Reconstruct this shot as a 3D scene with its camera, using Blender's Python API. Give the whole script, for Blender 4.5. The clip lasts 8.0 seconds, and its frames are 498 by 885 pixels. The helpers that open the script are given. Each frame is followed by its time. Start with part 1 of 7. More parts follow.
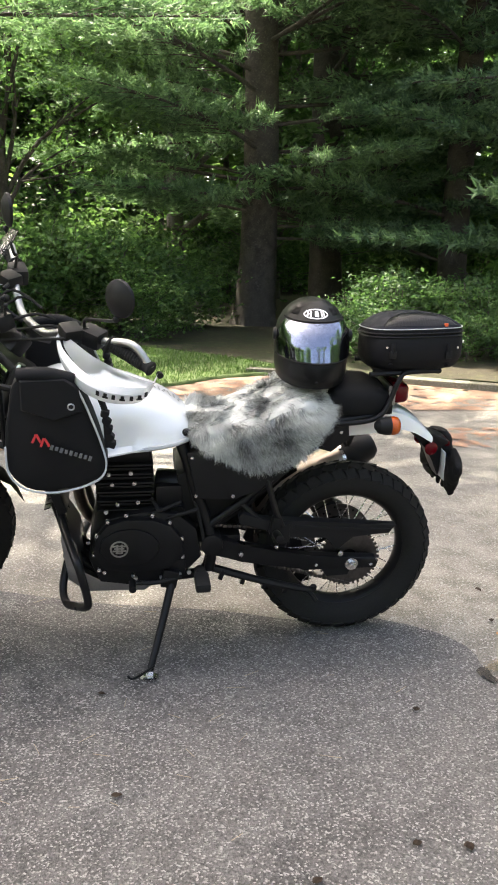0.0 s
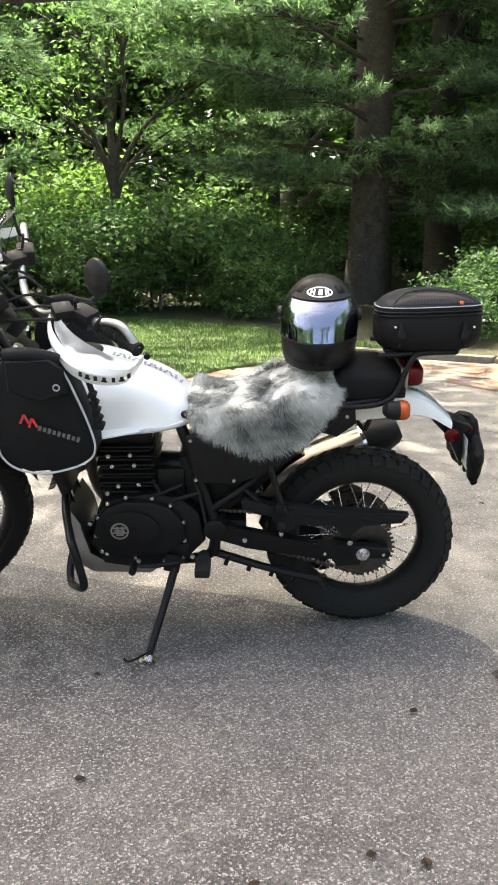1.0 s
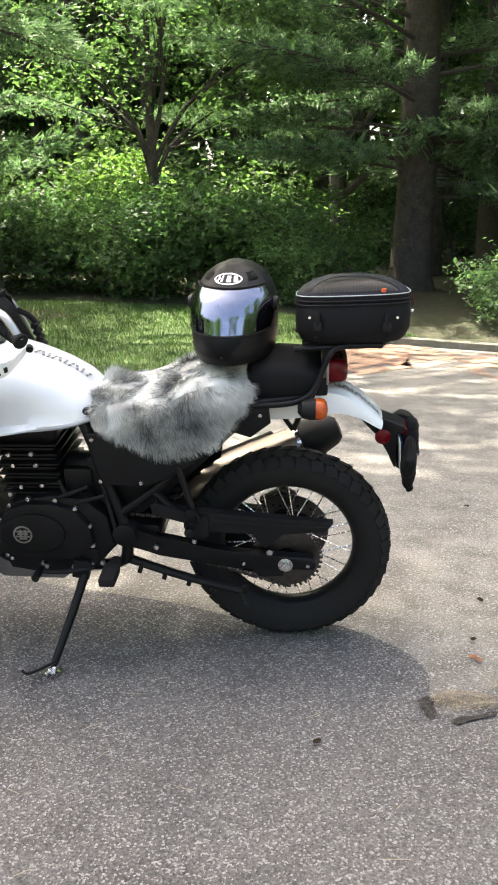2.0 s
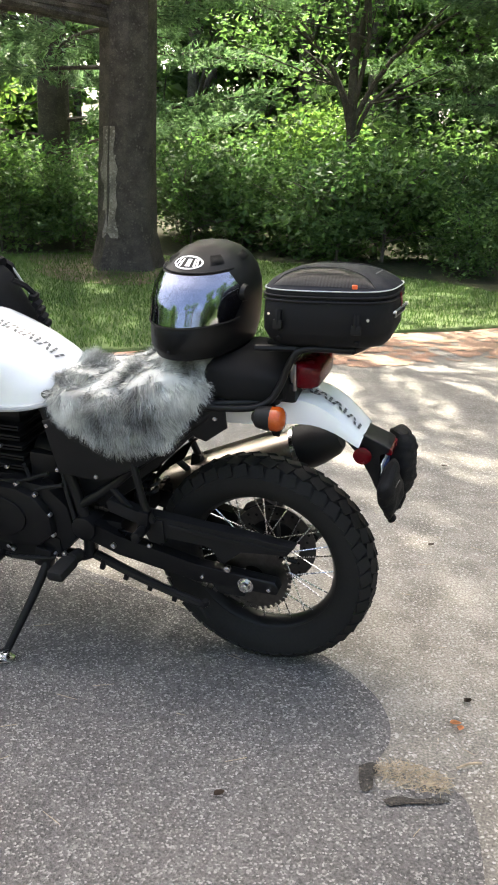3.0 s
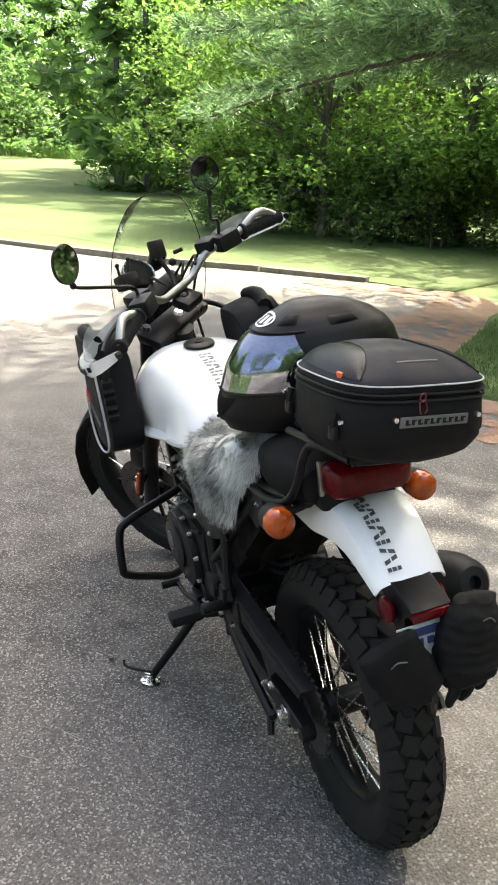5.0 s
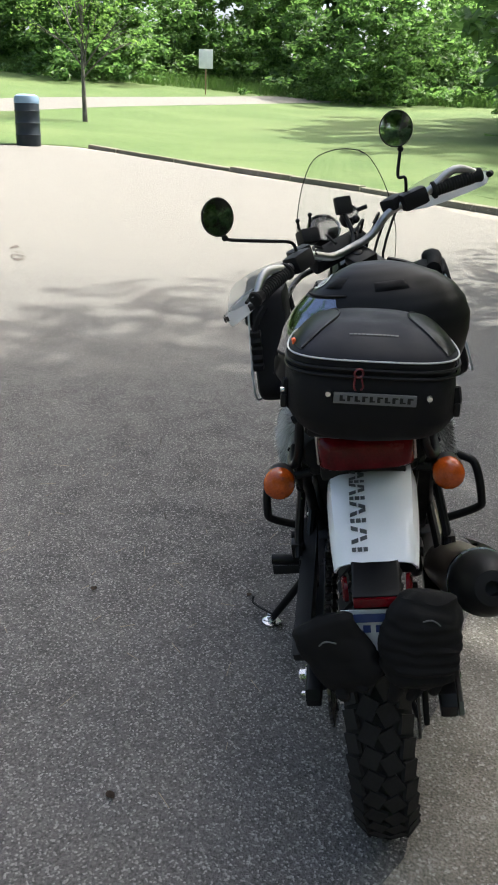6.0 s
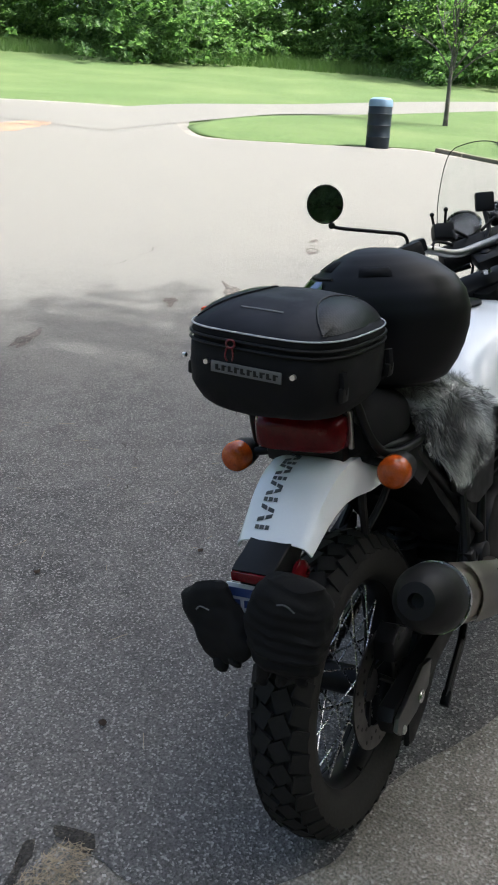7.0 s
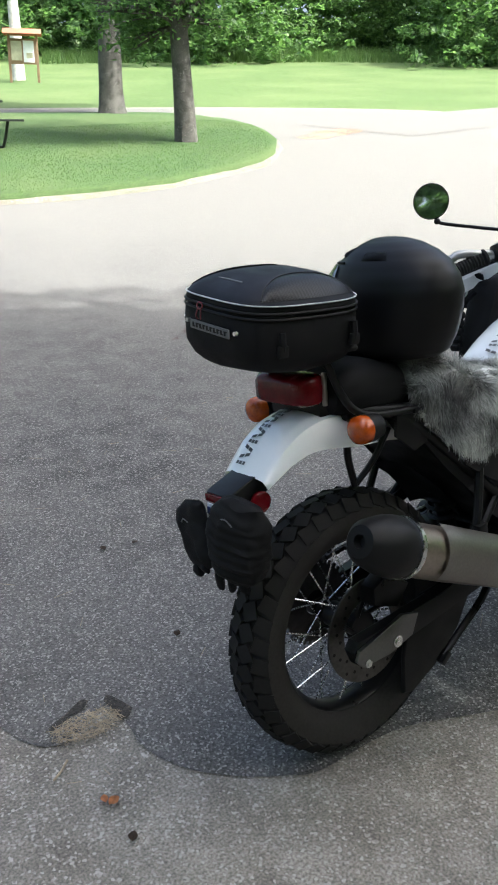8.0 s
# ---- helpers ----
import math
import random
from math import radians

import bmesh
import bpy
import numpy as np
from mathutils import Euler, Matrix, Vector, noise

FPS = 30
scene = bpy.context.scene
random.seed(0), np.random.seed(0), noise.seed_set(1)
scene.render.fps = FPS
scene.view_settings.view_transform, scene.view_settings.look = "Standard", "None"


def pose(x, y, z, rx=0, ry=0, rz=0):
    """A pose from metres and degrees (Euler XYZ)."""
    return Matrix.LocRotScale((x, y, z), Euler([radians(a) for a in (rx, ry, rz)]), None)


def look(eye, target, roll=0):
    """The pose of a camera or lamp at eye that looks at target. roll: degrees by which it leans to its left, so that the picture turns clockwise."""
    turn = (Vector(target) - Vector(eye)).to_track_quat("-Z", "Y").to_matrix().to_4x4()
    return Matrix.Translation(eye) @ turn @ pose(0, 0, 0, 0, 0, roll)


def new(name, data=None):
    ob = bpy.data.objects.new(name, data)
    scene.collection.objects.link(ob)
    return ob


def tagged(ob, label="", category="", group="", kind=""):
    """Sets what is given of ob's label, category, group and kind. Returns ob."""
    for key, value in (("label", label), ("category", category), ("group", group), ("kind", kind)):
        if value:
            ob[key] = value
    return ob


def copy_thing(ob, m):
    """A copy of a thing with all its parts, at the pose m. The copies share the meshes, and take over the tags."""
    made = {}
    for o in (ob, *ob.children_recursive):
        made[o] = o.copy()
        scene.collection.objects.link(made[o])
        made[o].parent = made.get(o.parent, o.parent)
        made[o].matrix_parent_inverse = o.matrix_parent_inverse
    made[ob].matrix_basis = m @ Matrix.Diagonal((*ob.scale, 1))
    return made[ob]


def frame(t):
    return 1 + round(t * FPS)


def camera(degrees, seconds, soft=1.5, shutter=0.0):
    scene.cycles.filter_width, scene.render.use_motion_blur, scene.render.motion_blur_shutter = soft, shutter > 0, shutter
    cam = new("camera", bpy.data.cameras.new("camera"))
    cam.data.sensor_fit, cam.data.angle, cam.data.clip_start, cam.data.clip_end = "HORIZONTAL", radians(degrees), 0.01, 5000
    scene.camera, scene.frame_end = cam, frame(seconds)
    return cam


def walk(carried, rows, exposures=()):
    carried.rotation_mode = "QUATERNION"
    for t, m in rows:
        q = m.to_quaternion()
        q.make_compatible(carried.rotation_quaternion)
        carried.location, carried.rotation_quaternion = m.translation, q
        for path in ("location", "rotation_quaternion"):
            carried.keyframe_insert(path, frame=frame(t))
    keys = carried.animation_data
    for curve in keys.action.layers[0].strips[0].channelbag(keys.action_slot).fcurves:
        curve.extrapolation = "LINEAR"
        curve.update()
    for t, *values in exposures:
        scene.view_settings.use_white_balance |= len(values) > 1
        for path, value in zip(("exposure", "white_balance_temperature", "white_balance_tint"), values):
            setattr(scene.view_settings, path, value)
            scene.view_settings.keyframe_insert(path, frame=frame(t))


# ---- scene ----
cam = camera(32.8, 8.0, soft=1.9)
PATH = [
    (0, (-0.632, -2.692, 1.269), (-0.401, -0.754, 0.83), 0.9),
    (0.5, (-0.47, -2.629, 1.277), (-0.298, -0.694, 0.8), 1.5),
    (1, (-0.257, -2.627, 1.266), (-0.326, -0.689, 0.777), -0.2),
    (1.5, (-0.072, -2.568, 1.257), (-0.256, -0.638, 0.765), -0.4),
    (1.7, (-0.003, -2.482, 1.237), (-0.164, -0.552, 0.737), 0.3),
    (2.8, (0.654, -2.13, 1.307), (0.032, -0.322, 0.722), -1.2),
    (3, (0.711, -1.975, 1.294), (0.013, -0.203, 0.683), 1.1),
    (3.5, (0.895, -1.723, 1.312), (-0.012, -0.059, 0.674), 1.9),
    (4, (1.153, -1.461, 1.324), (-0.186, -0.091, 0.748), 0.2),
    (4.5, (1.217, -1.091, 1.302), (-0.34, -0.013, 0.661), 2.7),
    (5, (1.414, -0.759, 1.326), (-0.403, -0.144, 0.763), 1.7),
    (5.2, (1.471, -0.666, 1.348), (-0.4, -0.231, 0.791), 1.1),
    (6.3, (1.501, 0.119, 1.36), (-0.294, -0.404, 0.65), 1.0),
    (6.5, (1.491, 0.251, 1.359), (-0.256, -0.434, 0.667), 0.2),
    (7, (1.321, 0.529, 1.341), (-0.271, -0.454, 0.633), 2.7),
    (7.5, (1.246, 0.854, 1.345), (-0.082, -0.457, 0.626), 2.0),
    (8, (1.16, 1.149, 1.361), (0.046, -0.349, 0.644), 1.0),
]
walk(cam, [(t, look(eye, target, roll)) for t, eye, target, roll in PATH],
     exposures=[(0.0, 2.1, 6950, 7), (1.5, 2.2, 6900, 7), (3.2, 2.1, 6800, 6), (4.0, 1.95, 6800, 6), (4.6, 2.1, 6850, 6), (5.2, 1.75, 6900, 5), (6.4, 0.9, 6000, 3), (7.0, 0.9, 5950, 3), (7.5, 1.1, 5950, 3), (8.0, 1.2, 5900, 3)])

# ---- world and sun ----
SUN_AZ, SUN_EL = 125.0, 59.0
world = bpy.data.worlds.new("sky")
scene.world = world
world.use_nodes = True
wn = world.node_tree.nodes
sky = wn.new("ShaderNodeTexSky")
sky.sky_type = 'NISHITA'
sky.sun_disc = False
sky.sun_elevation = radians(SUN_EL)
sky.sun_rotation = radians(90 - SUN_AZ)
sky.air_density, sky.dust_density, sky.ozone_density = 0.7, 8.0, 0.6
wn["Background"].inputs["Strength"].default_value = 0.24
world.node_tree.links.new(sky.outputs[0], wn["Background"].inputs["Color"])
sun_data = bpy.data.lights.new("sun", 'SUN')
sun_data.energy, sun_data.angle, sun_data.color = 5.0, radians(0.6), (1.0, 0.95, 0.87)
sun = new("sun", sun_data)
TO_SUN = Vector((math.cos(radians(SUN_EL)) * math.cos(radians(SUN_AZ)), math.cos(radians(SUN_EL)) * math.sin(radians(SUN_AZ)), math.sin(radians(SUN_EL))))
sun.matrix_world = look(TO_SUN * 40, (0, 0, 0))


# ---- mesh helpers ----
def link_mesh(name, bm, material, smooth=True):
    me = bpy.data.meshes.new(name)
    bmesh.ops.recalc_face_normals(bm, faces=bm.faces)
    bm.to_mesh(me)
    bm.free()
    if smooth:
        me.shade_smooth()
        me.set_sharp_from_angle(angle=radians(38))
    for m in (material if isinstance(material, (list, tuple)) else [material]):
        me.materials.append(m)
    return new(name, me)


def part(name, bm, material, parent, label="", smooth=True):
    ob = link_mesh(name, bm, material, smooth)
    ob.parent = parent
    if label:
        tagged(ob, label)
    return ob


def thing(name, label, category, m=None, group="", kind=""):
    ob = new(name)
    ob.empty_display_size = 0.1
    if m is not None:
        ob.matrix_world = m
    return tagged(ob, label, category, group, kind)


def thing_mesh(name, bm, material, label, category, m=None, group="", kind="", smooth=True):
    ob = link_mesh(name, bm, material, smooth)
    if m is not None:
        ob.matrix_world = m
    return tagged(ob, label, category, group, kind)


def pieces(name, bm, material, parent, label="", smooth=True):
    """Links each loose piece of a bmesh as a part of its own."""
    bmesh.ops.recalc_face_normals(bm, faces=bm.faces)
    left = set(bm.verts)
    while left:
        seed = min(left, key=lambda v: v.index if v.index >= 0 else 0)
        stack, isl = [seed], {seed}
        while stack:
            v = stack.pop()
            for e in v.link_edges:
                o = e.other_vert(v)
                if o not in isl:
                    isl.add(o)
                    stack.append(o)
        left -= isl
        order = {v: i for i, v in enumerate(isl)}
        fs = {f for v in isl for f in v.link_faces}
        me = bpy.data.meshes.new(name)
        me.from_pydata([tuple(v.co) for v in order], [], [[order[v] for v in f.verts] for f in fs])
        if smooth:
            me.shade_smooth()
            me.set_sharp_from_angle(angle=radians(38))
        me.materials.append(material)
        ob = new(name, me)
        ob.parent = parent
        if label:
            tagged(ob, label)
    bm.free()


def BM(*adders):
    bm = bmesh.new()
    return bm


def raw(name, verts, faces, material, smooth=False):
    me = bpy.data.meshes.new(name)
    me.from_pydata(verts, [], faces)
    if smooth:
        me.shade_smooth()
    for m in (material if isinstance(material, (list, tuple)) else [material]):
        me.materials.append(m)
    return me


def basis(d):
    d = Vector(d).normalized()
    a = Vector((0, 0, 1)) if abs(d.z) < 0.9 else Vector((1, 0, 0))
    u = d.cross(a).normalized()
    return d, u, d.cross(u).normalized()


def loft(bm, rings, cap=True, closed=True):
    rows = [[bm.verts.new(p) for p in r] for r in rings]
    n = len(rows[0])
    for a, b in zip(rows, rows[1:]):
        for i in range(n if closed else n - 1):
            j = (i + 1) % n
            bm.faces.new((a[i], a[j], b[j], b[i]))
    if cap and closed:
        bm.faces.new(rows[0][::-1])
        bm.faces.new(rows[-1])
    return bm


def smooth_path(pts, k=4):
    pts = [Vector(p) for p in pts]
    if len(pts) < 3:
        return pts
    out = []
    for i in range(len(pts) - 1):
        p0, p1, p2, p3 = pts[max(i - 1, 0)], pts[i], pts[i + 1], pts[min(i + 2, len(pts) - 1)]
        for s in range(k):
            t = s / k
            out.append(0.5 * ((2 * p1) + (p2 - p0) * t + (2 * p0 - 5 * p1 + 4 * p2 - p3) * t * t + (3 * p1 - p0 - 3 * p2 + p3) * t ** 3))
    out.append(pts[-1])
    return out


def tube(bm, pts, r, seg=10, k=4):
    """A tube along points; r is one radius or one for each end."""
    p = smooth_path(pts, k)
    r0, r1 = r if isinstance(r, tuple) else (r, r)
    rings, u = [], None
    for i, q in enumerate(p):
        d = (p[min(i + 1, len(p) - 1)] - p[max(i - 1, 0)]).normalized()
        if u is None:
            u = basis(d)[1]
        u = (u - d * u.dot(d)).normalized()
        v = d.cross(u)
        rr = r0 + (r1 - r0) * i / max(len(p) - 1, 1)
        rings.append([q + rr * (math.cos(a) * u + math.sin(a) * v) for a in (2 * math.pi * s / seg for s in range(seg))])
    return loft(bm, rings)


def cyl(bm, p0, p1, r0, r1=None, seg=20, bev=0.0):
    p0, p1 = Vector(p0), Vector(p1)
    r1 = r0 if r1 is None else r1
    d, u, v = basis(p1 - p0)
    le = (p1 - p0).length
    prof = [(0, r0), (le, r1)] if bev <= 0 else [(0, r0 - bev), (bev * .3, r0 - bev * .3), (bev, r0), (le - bev, r1), (le - bev * .3, r1 - bev * .3), (le, r1 - bev)]
    return loft(bm, [[p0 + d * h + r * (math.cos(a) * u + math.sin(a) * v) for a in (2 * math.pi * s / seg for s in range(seg))] for h, r in prof])


def lathe(bm, profile, centre, axis=(0, 1, 0), seg=48, close=False):
    """Turns (along axis, radius) pairs round the axis."""
    c = Vector(centre)
    d, u, v = basis(axis)
    rings = [[c + d * h + r * (math.cos(a) * u + math.sin(a) * v) for a in (2 * math.pi * s / seg for s in range(seg))] for h, r in profile]
    if close:
        rings.append(rings[0])
        loft(bm, rings, cap=False)
        bmesh.ops.remove_doubles(bm, verts=bm.verts, dist=1e-6)
        return bm
    return loft(bm, rings)


def box(bm, c, size, rot=(0, 0, 0), bev=0.0):
    m = pose(*c, *rot)
    n = len(bm.verts)
    g = bmesh.ops.create_cube(bm, size=1.0, matrix=m @ Matrix.Diagonal((*size, 1)))
    if bev > 0:
        es = {e for v in g["verts"] for e in v.link_edges}
        bmesh.ops.bevel(bm, geom=list(es), offset=bev, segments=2, affect='EDGES', profile=0.6)
    return bm


def prism(bm, poly, y0, y1, bev=0.0):
    """A side outline of (x, z) pairs, thick from y0 to y1."""
    a = [bm.verts.new((x, y0, z)) for x, z in poly]
    b = [bm.verts.new((x, y1, z)) for x, z in poly]
    fs = [bm.faces.new(a), bm.faces.new(b[::-1])]
    n = len(poly)
    for i in range(n):
        fs.append(bm.faces.new((a[i], b[i], b[(i + 1) % n], a[(i + 1) % n])))
    if bev > 0:
        es = {e for f in fs[:2] for e in f.edges}
        bmesh.ops.bevel(bm, geom=list(es), offset=bev, segments=2, affect='EDGES', profile=0.6)
    return bm


def ball(bm, c, r, seg=16, m=None):
    r = r if isinstance(r, (tuple, list)) else (r, r, r)
    mm = (m or Matrix.Translation(c)) @ Matrix.Diagonal((*r, 1))
    bmesh.ops.create_uvsphere(bm, u_segments=seg, v_segments=max(seg // 2, 6), radius=1.0, matrix=mm)
    return bm


def wobble(bm, amount, scale, seed=0.0):
    for v in bm.verts:
        v.co += noise.noise_vector(v.co * scale + Vector((seed, seed * 2, seed * 3))) * amount
    return bm


def super_ring(x, cy, cz, hy, hz, p=0.7, n=28, bottom=1.0):
    out = []
    for i in range(n):
        a = 2 * math.pi * i / n
        c, s = math.cos(a), math.sin(a)
        yy = hy * math.copysign(abs(c) ** p, c)
        zz = hz * math.copysign(abs(s) ** p, s)
        out.append((x, cy + yy, cz + (zz if s > 0 else zz * bottom)))
    return out


# ---- materials ----
def mat(name, col, rough=0.5, metal=0.0, var=0.15, scale=9.0, fine=120.0, bump=0.15, dist=0.001, rvar=0.12, coat=0.0, spec=0.5):
    if max(col) < 0.06 and metal == 0.0:
        spec = min(spec, 0.17)
    m = bpy.data.materials.new(name)
    m.use_nodes = True
    nt = m.node_tree
    N, K = nt.nodes.new, nt.links.new
    b = nt.nodes["Principled BSDF"]
    tc = N("ShaderNodeTexCoord")
    n1, n2 = N("ShaderNodeTexNoise"), N("ShaderNodeTexNoise")
    n1.inputs["Scale"].default_value, n2.inputs["Scale"].default_value = scale, fine
    n1.inputs["Detail"].default_value, n2.inputs["Detail"].default_value = 4, 3
    K(tc.outputs["Object"], n1.inputs["Vector"])
    K(tc.outputs["Object"], n2.inputs["Vector"])
    mul = N("ShaderNodeMath")
    mul.operation = 'MULTIPLY_ADD'
    mul.inputs[1].default_value, mul.inputs[2].default_value = 0.65, 0.0
    K(n1.outputs[0], mul.inputs[0])
    add = N("ShaderNodeMath")
    add.operation = 'MULTIPLY_ADD'
    add.inputs[1].default_value = 0.35
    K(n2.outputs[0], add.inputs[0])
    K(mul.outputs[0], add.inputs[2])
    ramp = N("ShaderNodeValToRGB")
    ramp.color_ramp.elements[0].position, ramp.color_ramp.elements[1].position = 0.3, 0.7
    ramp.color_ramp.elements[0].color = (*[max(c * (1 - var), 0) for c in col], 1)
    ramp.color_ramp.elements[1].color = (*[min(c * (1 + var), 1) for c in col], 1)
    K(add.outputs[0], ramp.inputs[0])
    K(ramp.outputs[0], b.inputs["Base Color"])
    mr = N("ShaderNodeMapRange")
    mr.inputs[1].default_value, mr.inputs[2].default_value = 0.3, 0.7
    mr.inputs[3].default_value, mr.inputs[4].default_value = max(rough - rvar, 0.02), min(rough + rvar, 1)
    K(n1.outputs[0], mr.inputs[0])
    K(mr.outputs[0], b.inputs["Roughness"])
    b.inputs["Metallic"].default_value = metal
    b.inputs["Coat Weight"].default_value = coat
    b.inputs["Specular IOR Level"].default_value = spec
    if bump > 0:
        bp = N("ShaderNodeBump")
        bp.inputs["Strength"].default_value, bp.inputs["Distance"].default_value = bump, dist
        K(n2.outputs[0], bp.inputs["Height"])
        K(bp.outputs[0], b.inputs["Normal"])
    return m


def leaf_mat(name, dark, light, trans=0.45, rough=0.55):
    m = bpy.data.materials.new(name)
    m.use_nodes = True
    nt = m.node_tree
    N, K = nt.nodes.new, nt.links.new
    b = nt.nodes["Principled BSDF"]
    out = nt.nodes["Material Output"]
    g, oi = N("ShaderNodeNewGeometry"), N("ShaderNodeObjectInfo")
    n = N("ShaderNodeTexNoise")
    n.inputs["Scale"].default_value = 0.9
    K(g.outputs["Position"], n.inputs["Vector"])
    mx = N("ShaderNodeMath")
    mx.operation = 'MULTIPLY_ADD'
    mx.inputs[1].default_value = 0.55
    K(g.outputs["Random Per Island"], mx.inputs[0])
    m2 = N("ShaderNodeMath")
    m2.operation = 'MULTIPLY'
    m2.inputs[1].default_value = 0.6
    K(n.outputs[0], m2.inputs[0])
    K(m2.outputs[0], mx.inputs[2])
    ramp = N("ShaderNodeValToRGB")
    ramp.color_ramp.elements[0].position, ramp.color_ramp.elements[1].position = 0.2, 0.85
    ramp.color_ramp.elements[0].color, ramp.color_ramp.elements[1].color = (*dark, 1), (*light, 1)
    K(mx.outputs[0], ramp.inputs[0])
    K(ramp.outputs[0], b.inputs["Base Color"])
    b.inputs["Roughness"].default_value = rough
    b.inputs["Specular IOR Level"].default_value = 0.35
    t = N("ShaderNodeBsdfTranslucent")
    bright = N("ShaderNodeVectorMath")
    bright.operation = 'MULTIPLY'
    bright.inputs[1].default_value = (1.4, 1.6, 1.05)
    K(ramp.outputs[0], bright.inputs[0])
    K(bright.outputs[0], t.inputs["Color"])
    mixs = N("ShaderNodeMixShader")
    mixs.inputs[0].default_value = trans
    K(b.outputs[0], mixs.inputs[1])
    K(t.outputs[0], mixs.inputs[2])
    K(mixs.outputs[0], out.inputs["Surface"])
    return m


def ground_mat(name, a, b_, stain, speck, speck_size, speck_amount, bump=0.5, rough=0.9, stain_scale=0.5, ragged=0.0, worn=None):
    """Aggregate surface: two grains, wide stains, light stone specks."""
    m = bpy.data.materials.new(name)
    m.use_nodes = True
    nt = m.node_tree
    N, K = nt.nodes.new, nt.links.new
    b = nt.nodes["Principled BSDF"]
    g = N("ShaderNodeNewGeometry")
    wide, mid, fine = N("ShaderNodeTexNoise"), N("ShaderNodeTexNoise"), N("ShaderNodeTexNoise")
    vor = N("ShaderNodeTexVoronoi")
    for n, s, d in ((wide, stain_scale, 5), (mid, 7.0, 5), (fine, 160.0, 3)):
        n.inputs["Scale"].default_value, n.inputs["Detail"].default_value = s, d
        K(g.outputs["Position"], n.inputs["Vector"])
    vor.inputs["Scale"].default_value = 1.0 / speck_size
    K(g.outputs["Position"], vor.inputs["Vector"])
    r1 = N("ShaderNodeValToRGB")
    r1.color_ramp.elements[0].position, r1.color_ramp.elements[1].position = 0.35, 0.65
    r1.color_ramp.elements[0].color, r1.color_ramp.elements[1].color = (*a, 1), (*b_, 1)
    K(mid.outputs[0], r1.inputs[0])
    r2 = N("ShaderNodeMapRange")
    r2.inputs[1].default_value, r2.inputs[2].default_value = 0.42, 0.72
    K(wide.outputs[0], r2.inputs[0])
    mx = N("ShaderNodeMix")
    mx.data_type = 'RGBA'
    K(r2.outputs[0], mx.inputs[0])
    K(r1.outputs[0], mx.inputs[6])
    mx.inputs[7].default_value = (*stain, 1)
    sp = N("ShaderNodeSeparateColor")
    K(vor.outputs["Color"], sp.inputs[0])
    gt = N("ShaderNodeMapRange")
    gt.inputs[1].default_value, gt.inputs[2].default_value = 1 - speck_amount, 1.0
    K(sp.outputs[0], gt.inputs[0])
    fm = N("ShaderNodeMapRange")
    fm.inputs[1].default_value, fm.inputs[2].default_value = 0.3, 0.7
    fm.inputs[3].default_value, fm.inputs[4].default_value = 0.55, 1.45
    K(fine.outputs[0], fm.inputs[0])
    vm = N("ShaderNodeVectorMath")
    vm.operation = 'SCALE'
    K(mx.outputs[2], vm.inputs[0])
    K(fm.outputs[0], vm.inputs["Scale"])
    mx2 = N("ShaderNodeMix")
    mx2.data_type = 'RGBA'
    K(gt.outputs[0], mx2.inputs[0])
    K(vm.outputs[0], mx2.inputs[6])
    mx2.inputs[7].default_value = (*speck, 1)
    col = mx2.outputs[2]
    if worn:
        # a paler tone grows away from a centre: older surface plus painted sun dapples
        (cx, cy), near, far, older_sunlit = worn
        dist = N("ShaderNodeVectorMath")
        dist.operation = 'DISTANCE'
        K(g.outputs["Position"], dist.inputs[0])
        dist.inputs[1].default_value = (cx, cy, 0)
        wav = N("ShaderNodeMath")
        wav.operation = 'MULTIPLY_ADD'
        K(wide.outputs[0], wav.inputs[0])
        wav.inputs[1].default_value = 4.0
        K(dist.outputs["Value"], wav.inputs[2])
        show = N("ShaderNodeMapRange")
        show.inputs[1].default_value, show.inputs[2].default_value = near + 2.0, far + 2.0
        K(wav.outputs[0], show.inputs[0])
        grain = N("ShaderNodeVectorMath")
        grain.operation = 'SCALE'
        grain.inputs[0].default_value = older_sunlit
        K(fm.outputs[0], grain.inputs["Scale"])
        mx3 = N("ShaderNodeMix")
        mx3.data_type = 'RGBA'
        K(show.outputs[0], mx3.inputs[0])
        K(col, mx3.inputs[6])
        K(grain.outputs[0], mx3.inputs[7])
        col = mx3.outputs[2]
    K(col, b.inputs["Base Color"])
    if ragged:
        # loose cover: bare between the clumps
        rag = N("ShaderNodeMath")
        rag.operation = 'GREATER_THAN'
        two = N("ShaderNodeMath")
        two.operation = 'MULTIPLY_ADD'
        K(fine.outputs[0], two.inputs[0])
        two.inputs[1].default_value = 0.35
        K(mid.outputs[0], two.inputs[2])
        thr = N("ShaderNodeMath")
        thr.operation = 'MULTIPLY_ADD'
        K(wide.outputs[0], thr.inputs[0])
        thr.inputs[1].default_value = 0.9
        K(two.outputs[0], thr.inputs[2])
        K(thr.outputs[0], rag.inputs[0])
        rag.inputs[1].default_value = ragged
        K(rag.outputs[0], b.inputs["Alpha"])
    b.inputs["Roughness"].default_value = rough
    b.inputs["Specular IOR Level"].default_value = 0.3
    h = N("ShaderNodeMath")
    h.operation = 'ADD'
    K(vor.outputs["Distance"], h.inputs[0])
    K(fine.outputs[0], h.inputs[1])
    bp = N("ShaderNodeBump")
    bp.inputs["Strength"].default_value, bp.inputs["Distance"].default_value = bump, 0.004
    K(h.outputs[0], bp.inputs["Height"])
    K(bp.outputs[0], b.inputs["Normal"])
    return m


